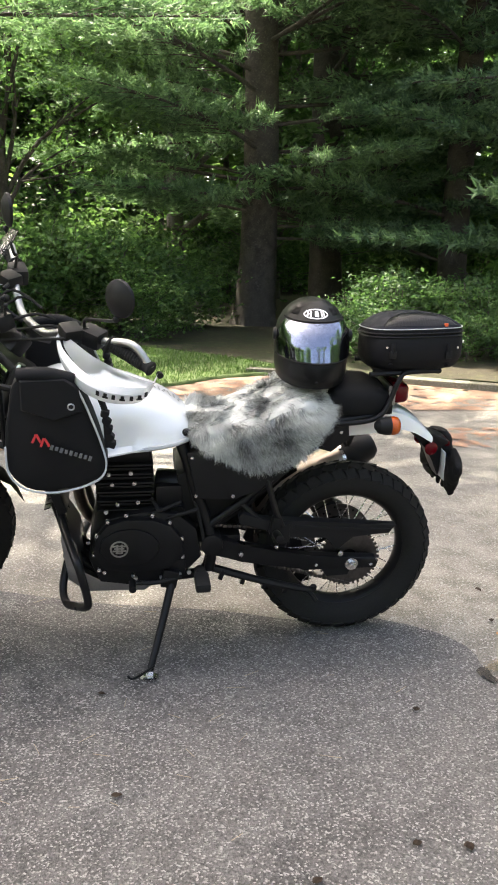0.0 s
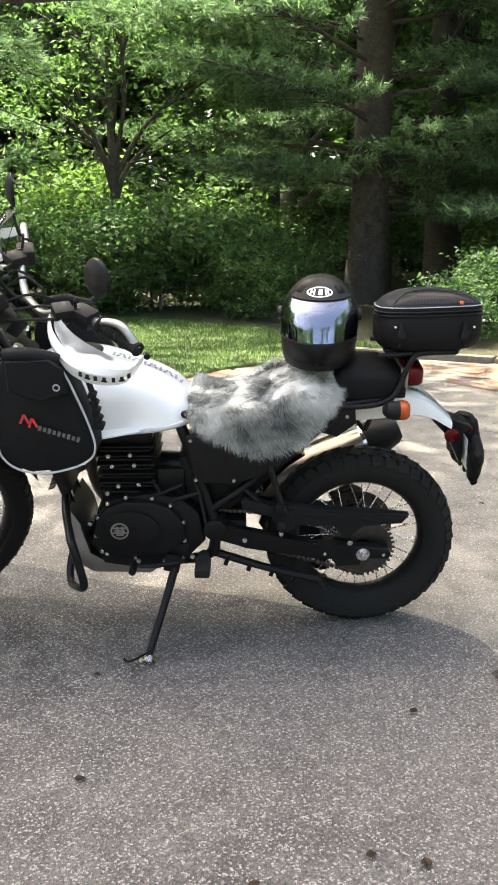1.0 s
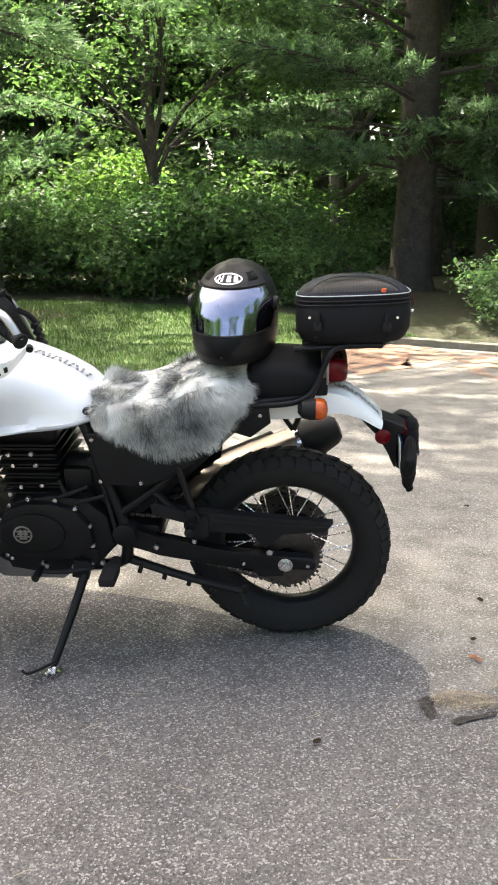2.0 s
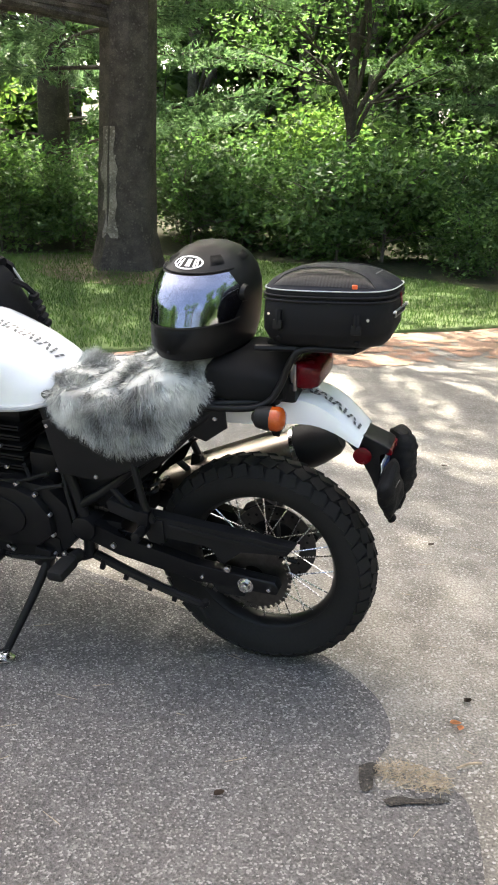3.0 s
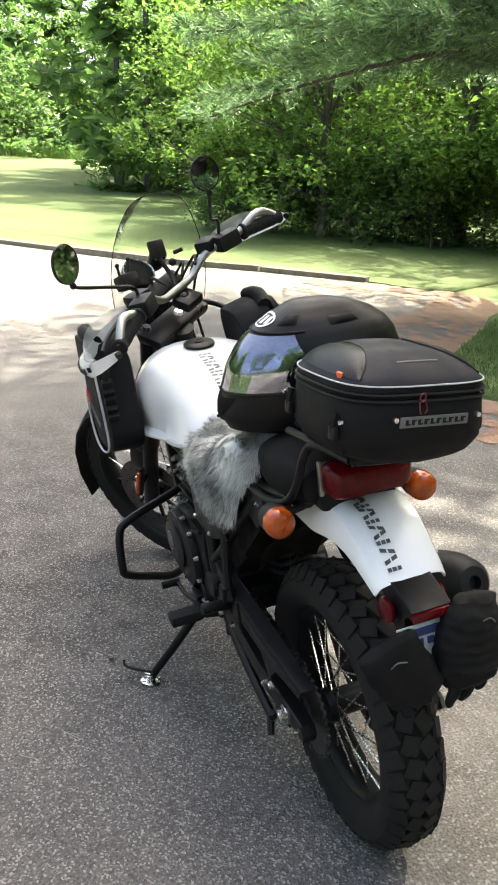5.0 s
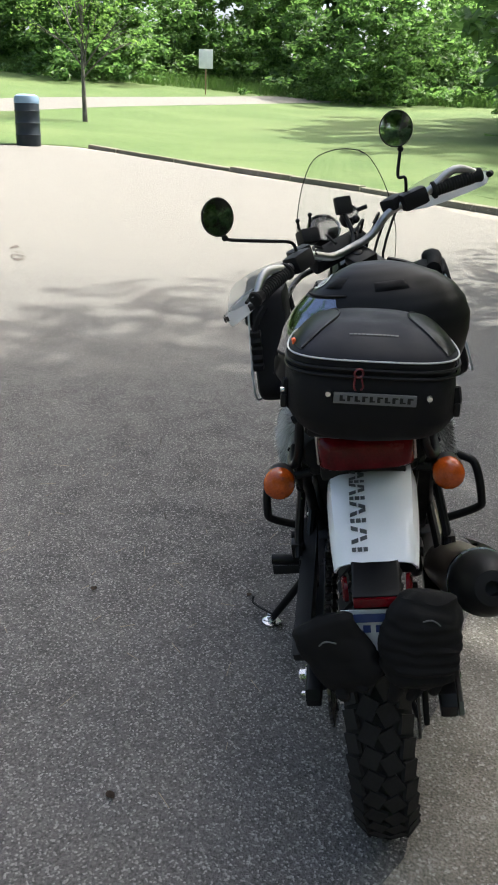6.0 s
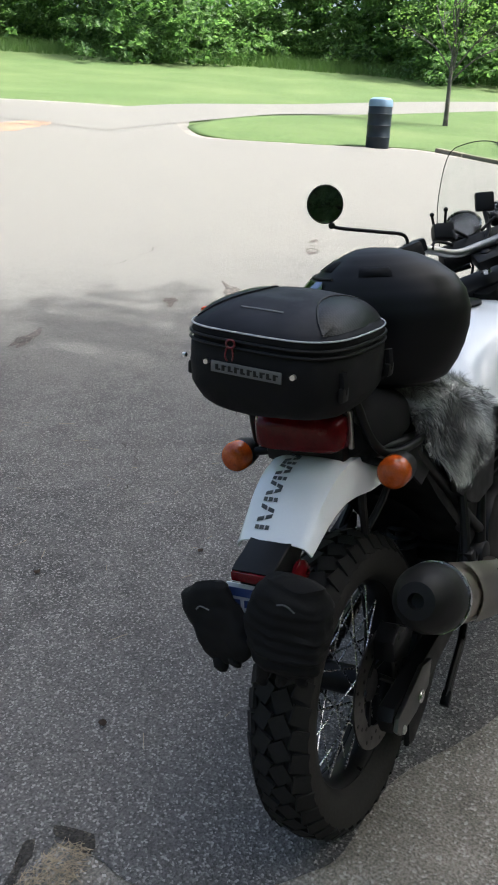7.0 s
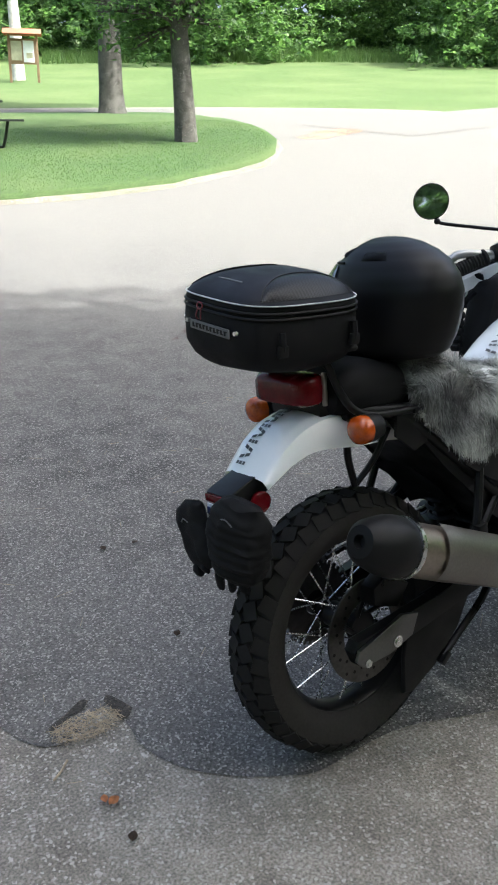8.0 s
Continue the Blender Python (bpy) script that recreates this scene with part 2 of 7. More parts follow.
def clear_mat(name):
    m = bpy.data.materials.new(name)
    m.use_nodes = True
    nt = m.node_tree
    t, g, x = nt.nodes.new("ShaderNodeBsdfTransparent"), nt.nodes.new("ShaderNodeBsdfGlossy"), nt.nodes.new("ShaderNodeMixShader")
    t.inputs[0].default_value = (0.93, 0.95, 0.94, 1)
    g.inputs["Roughness"].default_value = 0.03
    fr = nt.nodes.new("ShaderNodeFresnel")
    fr.inputs[0].default_value = 1.14
    nt.links.new(fr.outputs[0], x.inputs[0])
    nt.links.new(t.outputs[0], x.inputs[1])
    nt.links.new(g.outputs[0], x.inputs[2])
    nt.links.new(x.outputs[0], nt.nodes["Material Output"].inputs["Surface"])
    return m


def glass_mat(name, tint, rough=0.02, ior=1.45):
    m = bpy.data.materials.new(name)
    m.use_nodes = True
    b = m.node_tree.nodes["Principled BSDF"]
    b.inputs["Base Color"].default_value = (*tint, 1)
    b.inputs["Transmission Weight"].default_value = 1.0
    b.inputs["Roughness"].default_value = rough
    b.inputs["IOR"].default_value = ior
    return m


M_LOT = ground_mat("worn tan asphalt", (0.158, 0.143, 0.122), (0.252, 0.232, 0.201), (0.118, 0.107, 0.094), (0.37, 0.35, 0.32), 0.0058, 0.2, 0.7)
# paler outward: older asphalt, with the open lot's sunlit brightness put into the colour
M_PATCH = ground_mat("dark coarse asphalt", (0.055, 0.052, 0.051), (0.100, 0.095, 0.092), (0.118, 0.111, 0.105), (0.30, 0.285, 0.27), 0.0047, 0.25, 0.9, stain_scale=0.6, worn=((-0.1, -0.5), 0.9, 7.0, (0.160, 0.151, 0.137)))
M_GRASS = ground_mat("mown grass", (0.052, 0.088, 0.024), (0.078, 0.122, 0.034), (0.102, 0.135, 0.046), (0.115, 0.145, 0.056), 0.012, 0.25, 0.9, stain_scale=0.3)
# mown grass in a deeper green; tree shade is put into this colour
M_TURF_SHADED = ground_mat("island grass with shade tint", (0.034, 0.068, 0.019), (0.052, 0.092, 0.026), (0.078, 0.105, 0.036), (0.085, 0.115, 0.042), 0.012, 0.25, 0.9, stain_scale=0.35)
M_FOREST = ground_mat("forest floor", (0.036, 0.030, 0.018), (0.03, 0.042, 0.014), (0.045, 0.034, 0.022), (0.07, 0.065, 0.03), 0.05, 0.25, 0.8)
M_DIRT = ground_mat("reddish pine needle litter", (0.26, 0.13, 0.085), (0.32, 0.18, 0.12), (0.26, 0.19, 0.14), (0.36, 0.25, 0.17), 0.010, 0.3, 0.8, stain_scale=1.3, ragged=1.08)
M_BED = ground_mat("brown needle bed", (0.075, 0.052, 0.035), (0.11, 0.08, 0.055), (0.06, 0.075, 0.03), (0.16, 0.12, 0.08), 0.012, 0.3, 0.9, stain_scale=1.2, ragged=0.98)
M_KERB = ground_mat("weathered concrete kerb", (0.12, 0.108, 0.08), (0.17, 0.155, 0.125), (0.11, 0.115, 0.07), (0.4, 0.38, 0.34), 0.006, 0.15, 0.4)
M_HOLE = ground_mat("dark gravel", (0.03, 0.028, 0.025), (0.05, 0.045, 0.04), (0.035, 0.03, 0.025), (0.12, 0.1, 0.08), 0.006, 0.2, 1.0, ragged=1.1)
M_EARTH = ground_mat("reddish brown earth and grit", (0.055, 0.045, 0.039), (0.095, 0.078, 0.068), (0.085, 0.08, 0.074), (0.2, 0.17, 0.15), 0.007, 0.25, 1.0, ragged=0.98)
M_BARK = ground_mat("furrowed pine bark", (0.042, 0.034, 0.029), (0.085, 0.070, 0.060), (0.06, 0.053, 0.046), (0.105, 0.09, 0.078), 0.018, 0.15, 1.0)
M_BARK_PALE = ground_mat("scarred pale wood", (0.17, 0.15, 0.125), (0.25, 0.22, 0.19), (0.10, 0.085, 0.07), (0.30, 0.27, 0.24), 0.02, 0.3, 0.8, stain_scale=5.0)
M_BARK_GREY = ground_mat("grey bark", (0.07, 0.064, 0.057), (0.13, 0.118, 0.105), (0.08, 0.08, 0.068), (0.17, 0.157, 0.142), 0.018, 0.15, 1.0)
M_PINE = leaf_mat("pine needles", (0.036, 0.072, 0.046), (0.180, 0.265, 0.150), 0.45)
M_LEAF = leaf_mat("broad leaves", (0.032, 0.070, 0.028), (0.155, 0.240, 0.088), 0.55)
M_LEAF_DARK = leaf_mat("dark broad leaves", (0.025, 0.058, 0.025), (0.112, 0.185, 0.070), 0.48)
M_LEAF_BRIGHT = leaf_mat("sunny light leaves", (0.062, 0.118, 0.032), (0.19, 0.28, 0.08), 0.55)
M_BLADE = leaf_mat("grass blades", (0.042, 0.082, 0.020), (0.095, 0.155, 0.04), 0.35)
M_STRAW = mat("dry straw", (0.30, 0.24, 0.16), 0.8, var=0.35, scale=40)


def film_mat(name, col, alpha, rough):
    m = bpy.data.materials.new(name)
    m.use_nodes = True
    b = m.node_tree.nodes["Principled BSDF"]
    b.inputs["Base Color"].default_value = (*col, 1)
    b.inputs["Alpha"].default_value = alpha
    b.inputs["Roughness"].default_value = rough
    return m

# ---- terrain: level round the motorcycle, climbing towards the meadow ----
def ramp_up(s, s0, w):
    """Zero up to s0, easing over w into a slope of one."""
    s -= s0
    return 0.0 if s <= 0 else (s * s / (2 * w) if s < w else s - w / 2)


def H(x, y):
    return 0.05 * ramp_up(-x, 1.0, 4.0) + 0.065 * ramp_up(-y, 1.5, 4.0) + 0.03 * ramp_up(-0.94 * x - 0.342 * y, 27.0, 6.0)


def rise(x, y):
    """The low bank under the pines, behind the lot's edge."""
    d = math.hypot((x + 3.8) / 5.2, (y - 9.6) / 4.6)
    t = max(0.0, min(1.0, 1.25 - d))
    return 0.12 * t * t * (3 - 2 * t)


def outline(pts, k=5, rough=0.06, seed=1.0):
    p = smooth_path([(x, y, 0) for x, y in pts] + [(*pts[0], 0)], k)[:-1]
    return [(q.x + rough * noise.noise((q.x * 1.7, q.y * 1.7, seed)), q.y + rough * noise.noise((q.x * 1.7, q.y * 1.7, seed + 9))) for q in p]


def sheet(name, pts, centre, height, material, rings=40, lift=0.02, skirt=0.0, power=1.0, k=5, rough=0.06):
    """A ground sheet, star-shaped about its centre, laid on the terrain."""
    o = outline(pts, k, rough)
    verts, faces = [(centre[0], centre[1], height(*centre) + lift)], []
    n = len(o)
    for r in range(1, rings + 1):
        f = (r / rings) ** power
        for x, y in o:
            X, Y = centre[0] + (x - centre[0]) * f, centre[1] + (y - centre[1]) * f
            verts.append((X, Y, height(X, Y) + lift))
    for i in range(n):
        faces.append((0, 1 + i, 1 + (i + 1) % n))
    for r in range(rings - 1):
        a, b = 1 + r * n, 1 + (r + 1) * n
        faces += [(a + i, b + i, b + (i + 1) % n, a + (i + 1) % n) for i in range(n)]
    if skirt:
        a = 1 + (rings - 1) * n
        b = len(verts)
        verts += [(x, y, z - skirt) for x, y, z in verts[a:a + n]]
        faces += [(a + i, b + i, b + (i + 1) % n, a + (i + 1) % n) for i in range(n)]
    ob = new(name, raw(name, verts, faces, material, True))
    return ob


# one sheet of grass to the horizon
axis_pts = sorted({round(s * v, 3) for s in (-1, 1) for v in [0.5 * i for i in range(60)] + [30 + 2.5 * i for i in range(20)] + [80 + 12 * i for i in range(11)]})
gv, gf = [], []
for iy, yy in enumerate(axis_pts):
    for ix, xx in enumerate(axis_pts):
        gv.append((xx, yy, H(xx, yy) + rise(xx, yy) * (1 if yy > 3 else 0) + 0.012 * noise.noise((xx * 0.3, yy * 0.3, 0)) * min(1, max(0, abs(yy - 1) / 10)) - 0.015))
W_ = len(axis_pts)
gf = [(r * W_ + c, r * W_ + c + 1, (r + 1) * W_ + c + 1, (r + 1) * W_ + c) for r in range(W_ - 1) for c in range(W_ - 1)]
LOT = [(15, -3), (8, 2.2), (4.6, 3.7), (2.6, 4.9), (1.4, 5.75), (0.6, 6.1), (0.0, 5.7), (-0.7, 5.05), (-1.2, 4.4), (-2.0, 3.7), (-3.1, 2.7), (-3.9, 2.35), (-5.2, 3.55), (-6.8, 4.95), (-7.6, 5.0), (-8.6, 4.1), (-9.4, 3.2), (-10.2, 1.95), (-11.7, 0.55), (-12.6, -0.2), (-14.9, -2.7), (-16.4, -4.8), (-17.2, -7.0), (-15.9, -8.5), (-14.5, -9.95), (-14.4, -10.9), (-17.5, -13.6), (-18.5, -16.2), (-17, -18.1), (-13.7, -20.2), (-8, -22.5), (-2, -24), (8, -25), (16, -19), (18, -9)]
def inside(x, y, poly):
    hit = False
    for (x0, y0), (x1, y1) in zip(poly, poly[1:] + poly[:1]):
        if (y0 > y) != (y1 > y) and x < (x1 - x0) * (y - y0) / (y1 - y0) + x0:
            hit = not hit
    return hit
# the turf sits below the paving where the lot covers it
gv = [(x, y, z - 0.05 if abs(x) < 19 and abs(y) < 23 and all(inside(x + a, y + b, LOT) for a in (-0.6, 0.6) for b in (-0.6, 0.6)) else z) for x, y, z in gv]
ground = new("ground", raw("ground", gv, gf, M_GRASS, True))
tagged(ground, "sunlit mown grass rising to a far meadow", "ground", kind="structure")

lot = sheet("parking_lot", LOT, (-3, -3), H, M_LOT, rings=60, lift=0.0)
tagged(lot, "worn tan asphalt parking lot with sandy stains", "pavement", kind="structure")

ROAD = [(-12.5, -13.6), (-18, -14.5), (-22, -14.9), (-26, -14.0), (-33, -12.4), (-42, -9.0), (-52, -5.3), (-62, 0)]
rv, rf = [], []
rp = smooth_path([(x, y, 0) for x, y in ROAD], 10)
for i, q in enumerate(rp):
    d = (rp[min(i + 1, len(rp) - 1)] - rp[max(i - 1, 0)]).normalized()
    nrm = Vector((-d.y, d.x, 0))
    for s in range(5):
        w = (s - 2) / 2 * 1.6
        X, Y = q.x + nrm.x * w, q.y + nrm.y * w
        rv.append((X, Y, H(X, Y) + 0.012))
rf = [(i * 5 + s, i * 5 + s + 1, (i + 1) * 5 + s + 1, (i + 1) * 5 + s) for i in range(len(rp) - 1) for s in range(4)]
road = new("road", raw("road", rv, rf, M_PATCH, True))
tagged(road, "pale asphalt drive running past the meadow", "road", kind="structure")

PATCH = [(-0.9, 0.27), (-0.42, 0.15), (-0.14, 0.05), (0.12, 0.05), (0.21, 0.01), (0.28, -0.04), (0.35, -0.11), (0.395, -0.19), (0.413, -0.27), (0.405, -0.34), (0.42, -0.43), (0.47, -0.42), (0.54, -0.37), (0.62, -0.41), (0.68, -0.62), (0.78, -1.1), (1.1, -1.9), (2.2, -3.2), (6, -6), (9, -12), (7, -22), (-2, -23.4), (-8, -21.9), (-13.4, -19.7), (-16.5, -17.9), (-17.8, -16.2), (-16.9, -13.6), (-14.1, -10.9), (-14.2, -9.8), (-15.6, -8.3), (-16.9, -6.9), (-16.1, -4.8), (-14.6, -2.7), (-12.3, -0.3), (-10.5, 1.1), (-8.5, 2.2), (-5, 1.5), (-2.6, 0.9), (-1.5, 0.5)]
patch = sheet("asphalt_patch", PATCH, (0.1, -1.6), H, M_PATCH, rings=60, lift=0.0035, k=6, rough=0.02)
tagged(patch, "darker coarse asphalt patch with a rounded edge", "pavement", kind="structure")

LOBE = [(-3.9, 2.4), (-3.1, 2.75), (-2.0, 3.75), (-1.2, 4.45), (-0.7, 5.1), (0.0, 5.75), (0.9, 6.4), (0.4, 7.2), (-0.6, 7.9), (-2.0, 8.4), (-3.6, 8.5), (-5.4, 7.6), (-6.8, 6.3), (-7.1, 5.5), (-5.2, 3.6)]
bank = sheet("lawn_bank", LOBE, (-3.3, 5.6), lambda x, y: H(x, y) + rise(x, y), M_GRASS, rings=36, lift=0.028, skirt=0.09, rough=0.1)
tagged(bank, "grassy bank with worn bare spots under the pines", "lawn", kind="structure")
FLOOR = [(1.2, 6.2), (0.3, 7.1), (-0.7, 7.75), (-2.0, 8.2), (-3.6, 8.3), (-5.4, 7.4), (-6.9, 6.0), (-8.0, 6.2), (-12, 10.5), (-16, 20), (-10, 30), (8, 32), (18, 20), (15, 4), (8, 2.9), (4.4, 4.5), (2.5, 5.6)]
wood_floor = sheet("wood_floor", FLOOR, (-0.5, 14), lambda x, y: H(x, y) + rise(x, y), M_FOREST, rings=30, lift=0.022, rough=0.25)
tagged(wood_floor, "dark leaf-littered floor of the wood", "ground", kind="structure")
WEST = [(-14.2, -10.0), (-15.7, -8.4), (-17.2, -7.0), (-16.4, -4.8), (-14.9, -2.7), (-12.6, -0.2), (-11.7, 0.55), (-10.2, 1.95), (-9.4, 3.2), (-8.6, 4.2), (-8.2, 5.6), (-14, 12), (-30, 13), (-50, 9), (-47, -5.4), (-40, -8.0), (-33, -10.8), (-25.7, -12.4), (-20.3, -13.2), (-16.3, -12.3), (-14.6, -11.1)]
west = sheet("lawn_west", WEST, (-21, -4), H, M_GRASS, rings=40, lift=0.010, skirt=0.03, rough=0.06)
tagged(west, "sunny mown lawn behind the kerb", "lawn", kind="structure")
ISLAND = [(1.5, -9.6), (0, -9.1), (-2.4, -8.85), (-4.1, -8.95), (-5.1, -9.15), (-6.3, -9.6), (-7.7, -10.4), (-9.2, -12.1), (-10.6, -14.8), (-11.4, -17.7), (-10.4, -19.6), (-5, -21), (2, -20), (5, -15)]
def island_h(x, y):
    d = math.hypot((x + 3.4) / 8.2, (y + 14.8) / 6.4)
    return H(x, y) + 0.10 * max(0, min(1, (1.08 - d) * 4))
island = sheet("lawn_island", ISLAND, (-3.5, -14.8), island_h, M_TURF_SHADED, rings=26, lift=0.03, skirt=0.12)
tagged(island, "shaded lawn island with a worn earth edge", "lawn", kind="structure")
rim_pts = smooth_path([(x, y, 0) for x, y in ISLAND[:10]], 6)
ev, ef = [], []
for i, q in enumerate(rim_pts):
    d = (rim_pts[min(i + 1, len(rim_pts) - 1)] - rim_pts[max(i - 1, 0)]).normalized()
    nn = Vector((d.y, -d.x, 0))
    if nn.dot(q - Vector((-3.5, -14.8, 0))) < 0:
        nn = -nn
    wob = 0.05 * noise.noise((q.x, q.y, 3))
    for s, up in ((-0.10, 0.05), (0.0, 0.052), (0.06 + wob, 0.035), (0.12 + wob * 2, 0.006)):
        X, Y = q.x + nn.x * s, q.y + nn.y * s
        ev.append((X, Y, H(X, Y) + up))
ef = [(i * 4 + s, i * 4 + s + 1, (i + 1) * 4 + s + 1, (i + 1) * 4 + s) for i in range(len(rim_pts) - 1) for s in range(3)]
tagged(new("kerb_island", raw("kerb_island", ev, ef, M_KERB, True)), "low worn asphalt lip round the lawn island", "kerb", kind="structure")

def litter(name, pts, half, lift, label):
    """Loose needles in a strip of uneven width."""
    p = smooth_path([(x, y, 0) for x, y in pts], 8)
    v, n = [], 7
    for i, q in enumerate(p):
        d = (p[min(i + 1, len(p) - 1)] - p[max(i - 1, 0)]).normalized()
        e = min(1.0, 6.0 * min(i, len(p) - 1 - i) / len(p) + 0.1)
        w = half * e * (1 + 0.5 * noise.noise((q.x * 1.3, q.y * 1.3, 2.0)))
        for k in range(n):
            o = w * (2 * k / (n - 1) - 1)
            X, Y = q.x - d.y * o, q.y + d.x * o
            v.append((X, Y, H(X, Y) + lift))
    f = [(i * n + k, i * n + k + 1, (i + 1) * n + k + 1, (i + 1) * n + k) for i in range(len(p) - 1) for k in range(n - 1)]
    return tagged(new(name, raw(name, v, f, M_DIRT, True)), label, "ground cover", kind="structure")
litter("litter_bank", [(-4.0, 2.0), (-3.0, 2.3), (-1.9, 3.25), (-1.0, 4.0), (-0.3, 4.75), (0.6, 5.4), (1.3, 5.1), (2.6, 4.4), (4.6, 3.2), (6.5, 2.2)], 0.6, 0.007, "reddish pine needle litter along the lawn edge")
litter("litter_nook", [(-4.2, 2.2), (-5.3, 3.1), (-6.7, 4.4), (-7.5, 4.5), (-8.3, 3.9), (-9.0, 3.1)], 0.45, 0.007, "reddish needle litter in the corner of the lot")
litter("litter_lot", [(1.3, 2.9), (1.9, 3.0), (2.7, 2.7)], 0.3, 0.007, "thin reddish needle litter on the lot")
litter("litter_road", [(-10.4, -12.7), (-11.6, -13.3), (-12.9, -13.8)], 0.35, 0.012, "reddish litter on the drive")

NEEDLE_BED = [(-4.35 + 1.25 * math.cos(a) * (1 + 0.25 * math.sin(3 * a)), 6.75 + 0.95 * math.sin(a)) for a in (0.4 * k for k in range(16))]
needle_bed = sheet("needle_bed", NEEDLE_BED, (-4.35, 6.75), lambda x, y: H(x, y) + rise(x, y), M_BED, rings=8, lift=0.036, k=3, rough=0.2)
tagged(needle_bed, "bare brown earth and needles round the pine's foot", "ground", kind="structure")

# kerb stones along the far lawns
def kerb_run(name, pts, label, step=1.5, h=0.085, w=0.17):
    p = smooth_path([(x, y, 0) for x, y in pts], 8)
    run = thing(name, label, "kerb", kind="structure")
    acc, last = 0.0, p[0]
    i = 0
    rnd = random.Random(name)
    while i < len(p) - 1:
        j = i
        while j < len(p) - 1 and (p[j] - p[i]).length < step:
            j += 1
        a, b = p[i], p[j]
        d = (b - a)
        if d.length > 0.3:
            bm = BM()
            c = (a + b) / 2
            zz = H(c.x, c.y)
            box(bm, (0, 0, 0), (d.length - 0.03, w, h + 0.1), bev=0.02)
            wobble(bm, 0.012, 5, i)
            ob = part("kerb_stone", bm, M_KERB, run)
            slope = math.degrees(math.atan2(H(b.x, b.y) - H(a.x, a.y), d.length))
            ob.matrix_world = pose(c.x, c.y, zz + h / 2 - 0.05 + rnd.uniform(-0.02, 0.01), 0, -slope, math.degrees(math.atan2(d.y, d.x)) + rnd.uniform(-1.5, 1.5))
        i = j
    return run
kerb_run("kerb_west", [(-8.6, 4.2), (-9.5, 3.2), (-10.3, 1.95), (-11.8, 0.55), (-12.7, -0.2), (-15.0, -2.7), (-16.5, -4.8), (-17.25, -6.5)], "weathered concrete kerb stones along the west lawn")
kerb_run("kerb_north", [(0.4, 6.3), (1.4, 5.85), (2.7, 5.0), (4.7, 3.8), (8.1, 2.3)], "weathered concrete kerb stones below the pines", h=0.07)

# ---- trees ----
def rot_to(d, up=Vector((0, 0, 1))):
    d = Vector(d).normalized()
    y = up.cross(d)
    y = y.normalized() if y.length > 1e-4 else Vector((0, 1, 0))
    z = d.cross(y)
    return np.array([[d.x, y.x, z.x], [d.y, y.y, z.y], [d.z, y.z, z.z]])


def needle_tufts(pts, dirs, n, length, width, rng):
    """Bursts of thin needles at points; returns vertices of triangles."""
    P, D = np.repeat(pts, n, 0), np.repeat(dirs, n, 0)
    d = D + rng.normal(0, 0.55, P.shape) + np.array([0, 0, 0.12])
    d /= np.linalg.norm(d, axis=1, keepdims=True)
    s = np.cross(d, rng.normal(0, 1, P.shape))
    s /= np.linalg.norm(s, axis=1, keepdims=True)
    le = length * rng.uniform(0.6, 1.2, (len(P), 1))
    base = P + rng.normal(0, length * 0.12, P.shape)
    return np.stack([base + s * width, base - s * width, base + d * le], 1).reshape(-1, 3)


def make_bough(length, rng, tufts=15, width=0.010, count=9):
    """A flat pine bough along +x: its limb as a path, side twigs, and needles."""
    T, D, limbs = [], [], []
    droop = rng.uniform(-0.05, 0.16)
    pos = lambda f: np.array([f * length, 0.08 * length * math.sin(3 * f), 0.10 * length * f - droop * length * f * f])
    limbs.append([tuple(pos(f)) for f in np.linspace(0, 1, 6)])
    k = int(9 + 5 * length)
    for i in range(k):
        f = 0.22 + 0.78 * (i + rng.uniform(0, 0.8)) / k
        side = 1 if i % 2 else -1
        tl = length * 0.42 * (1.08 - f) + 0.22
        ang = side * rng.uniform(0.6, 1.1)
        d = np.array([math.cos(ang), math.sin(ang), rng.uniform(-0.1, 0.12)])
        b = pos(f)
        limbs.append([tuple(b), tuple(b + d * tl * 0.6)])
        m = max(4, int(tufts * tl))
        for j in range(m):
            g = 0.25 + 0.75 * j / m
            T.append(b + d * tl * g + rng.normal(0, 0.03, 3))
            D.append(d + rng.normal(0, 0.3, 3))
    for f in np.linspace(0.35, 1.0, 12):
        T.append(pos(f)), D.append(np.array([1, 0, 0.1]))
    return needle_tufts(np.array(T), np.array(D), count, 0.15, width, rng), limbs


def tri_mesh(name, tri, material, per=3):
    n = len(tri) // per
    me = bpy.data.meshes.new(name)
    me.vertices.add(len(tri))
    me.vertices.foreach_set("co", np.asarray(tri, dtype=np.float32).ravel())
    me.loops.add(len(tri))
    me.loops.foreach_set("vertex_index", np.arange(len(tri), dtype=np.int32))
    me.polygons.add(n)
    me.polygons.foreach_set("loop_start", np.arange(0, len(tri), per, dtype=np.int32))
    me.materials.append(material)
    me.update(calc_edges=True)
    me.validate()
    return me


def trunk_bm(height, r, flare=0.35, lean=(0, 0), seed=0.0, seg=18, rough=0.06, steps=16):
    bm = BM()
    rings = []
    for i in range(steps + 1):
        z = height * (i / steps) ** 1.3
        rr = r * (1 - 0.72 * z / height) * (1 + flare * math.exp(-z / 0.28))
        cx, cy = lean[0] * z + 0.05 * math.sin(z * 0.7 + seed), lean[1] * z + 0.05 * math.cos(z * 0.6 + seed)
        ring = []
        for s in range(seg):
            a = 2 * math.pi * s / seg
            w = 1 + rough * noise.noise((math.cos(a) * 2.2, math.sin(a) * 2.2, z * 1.3 + seed)) + 0.03 * math.sin(9 * a + seed) + flare * 0.4 * math.exp(-z / 0.2) * math.sin(5 * a + seed)
            ring.append((cx + rr * w * math.cos(a), cy + rr * w * math.sin(a), z - 0.15))
        rings.append(ring)
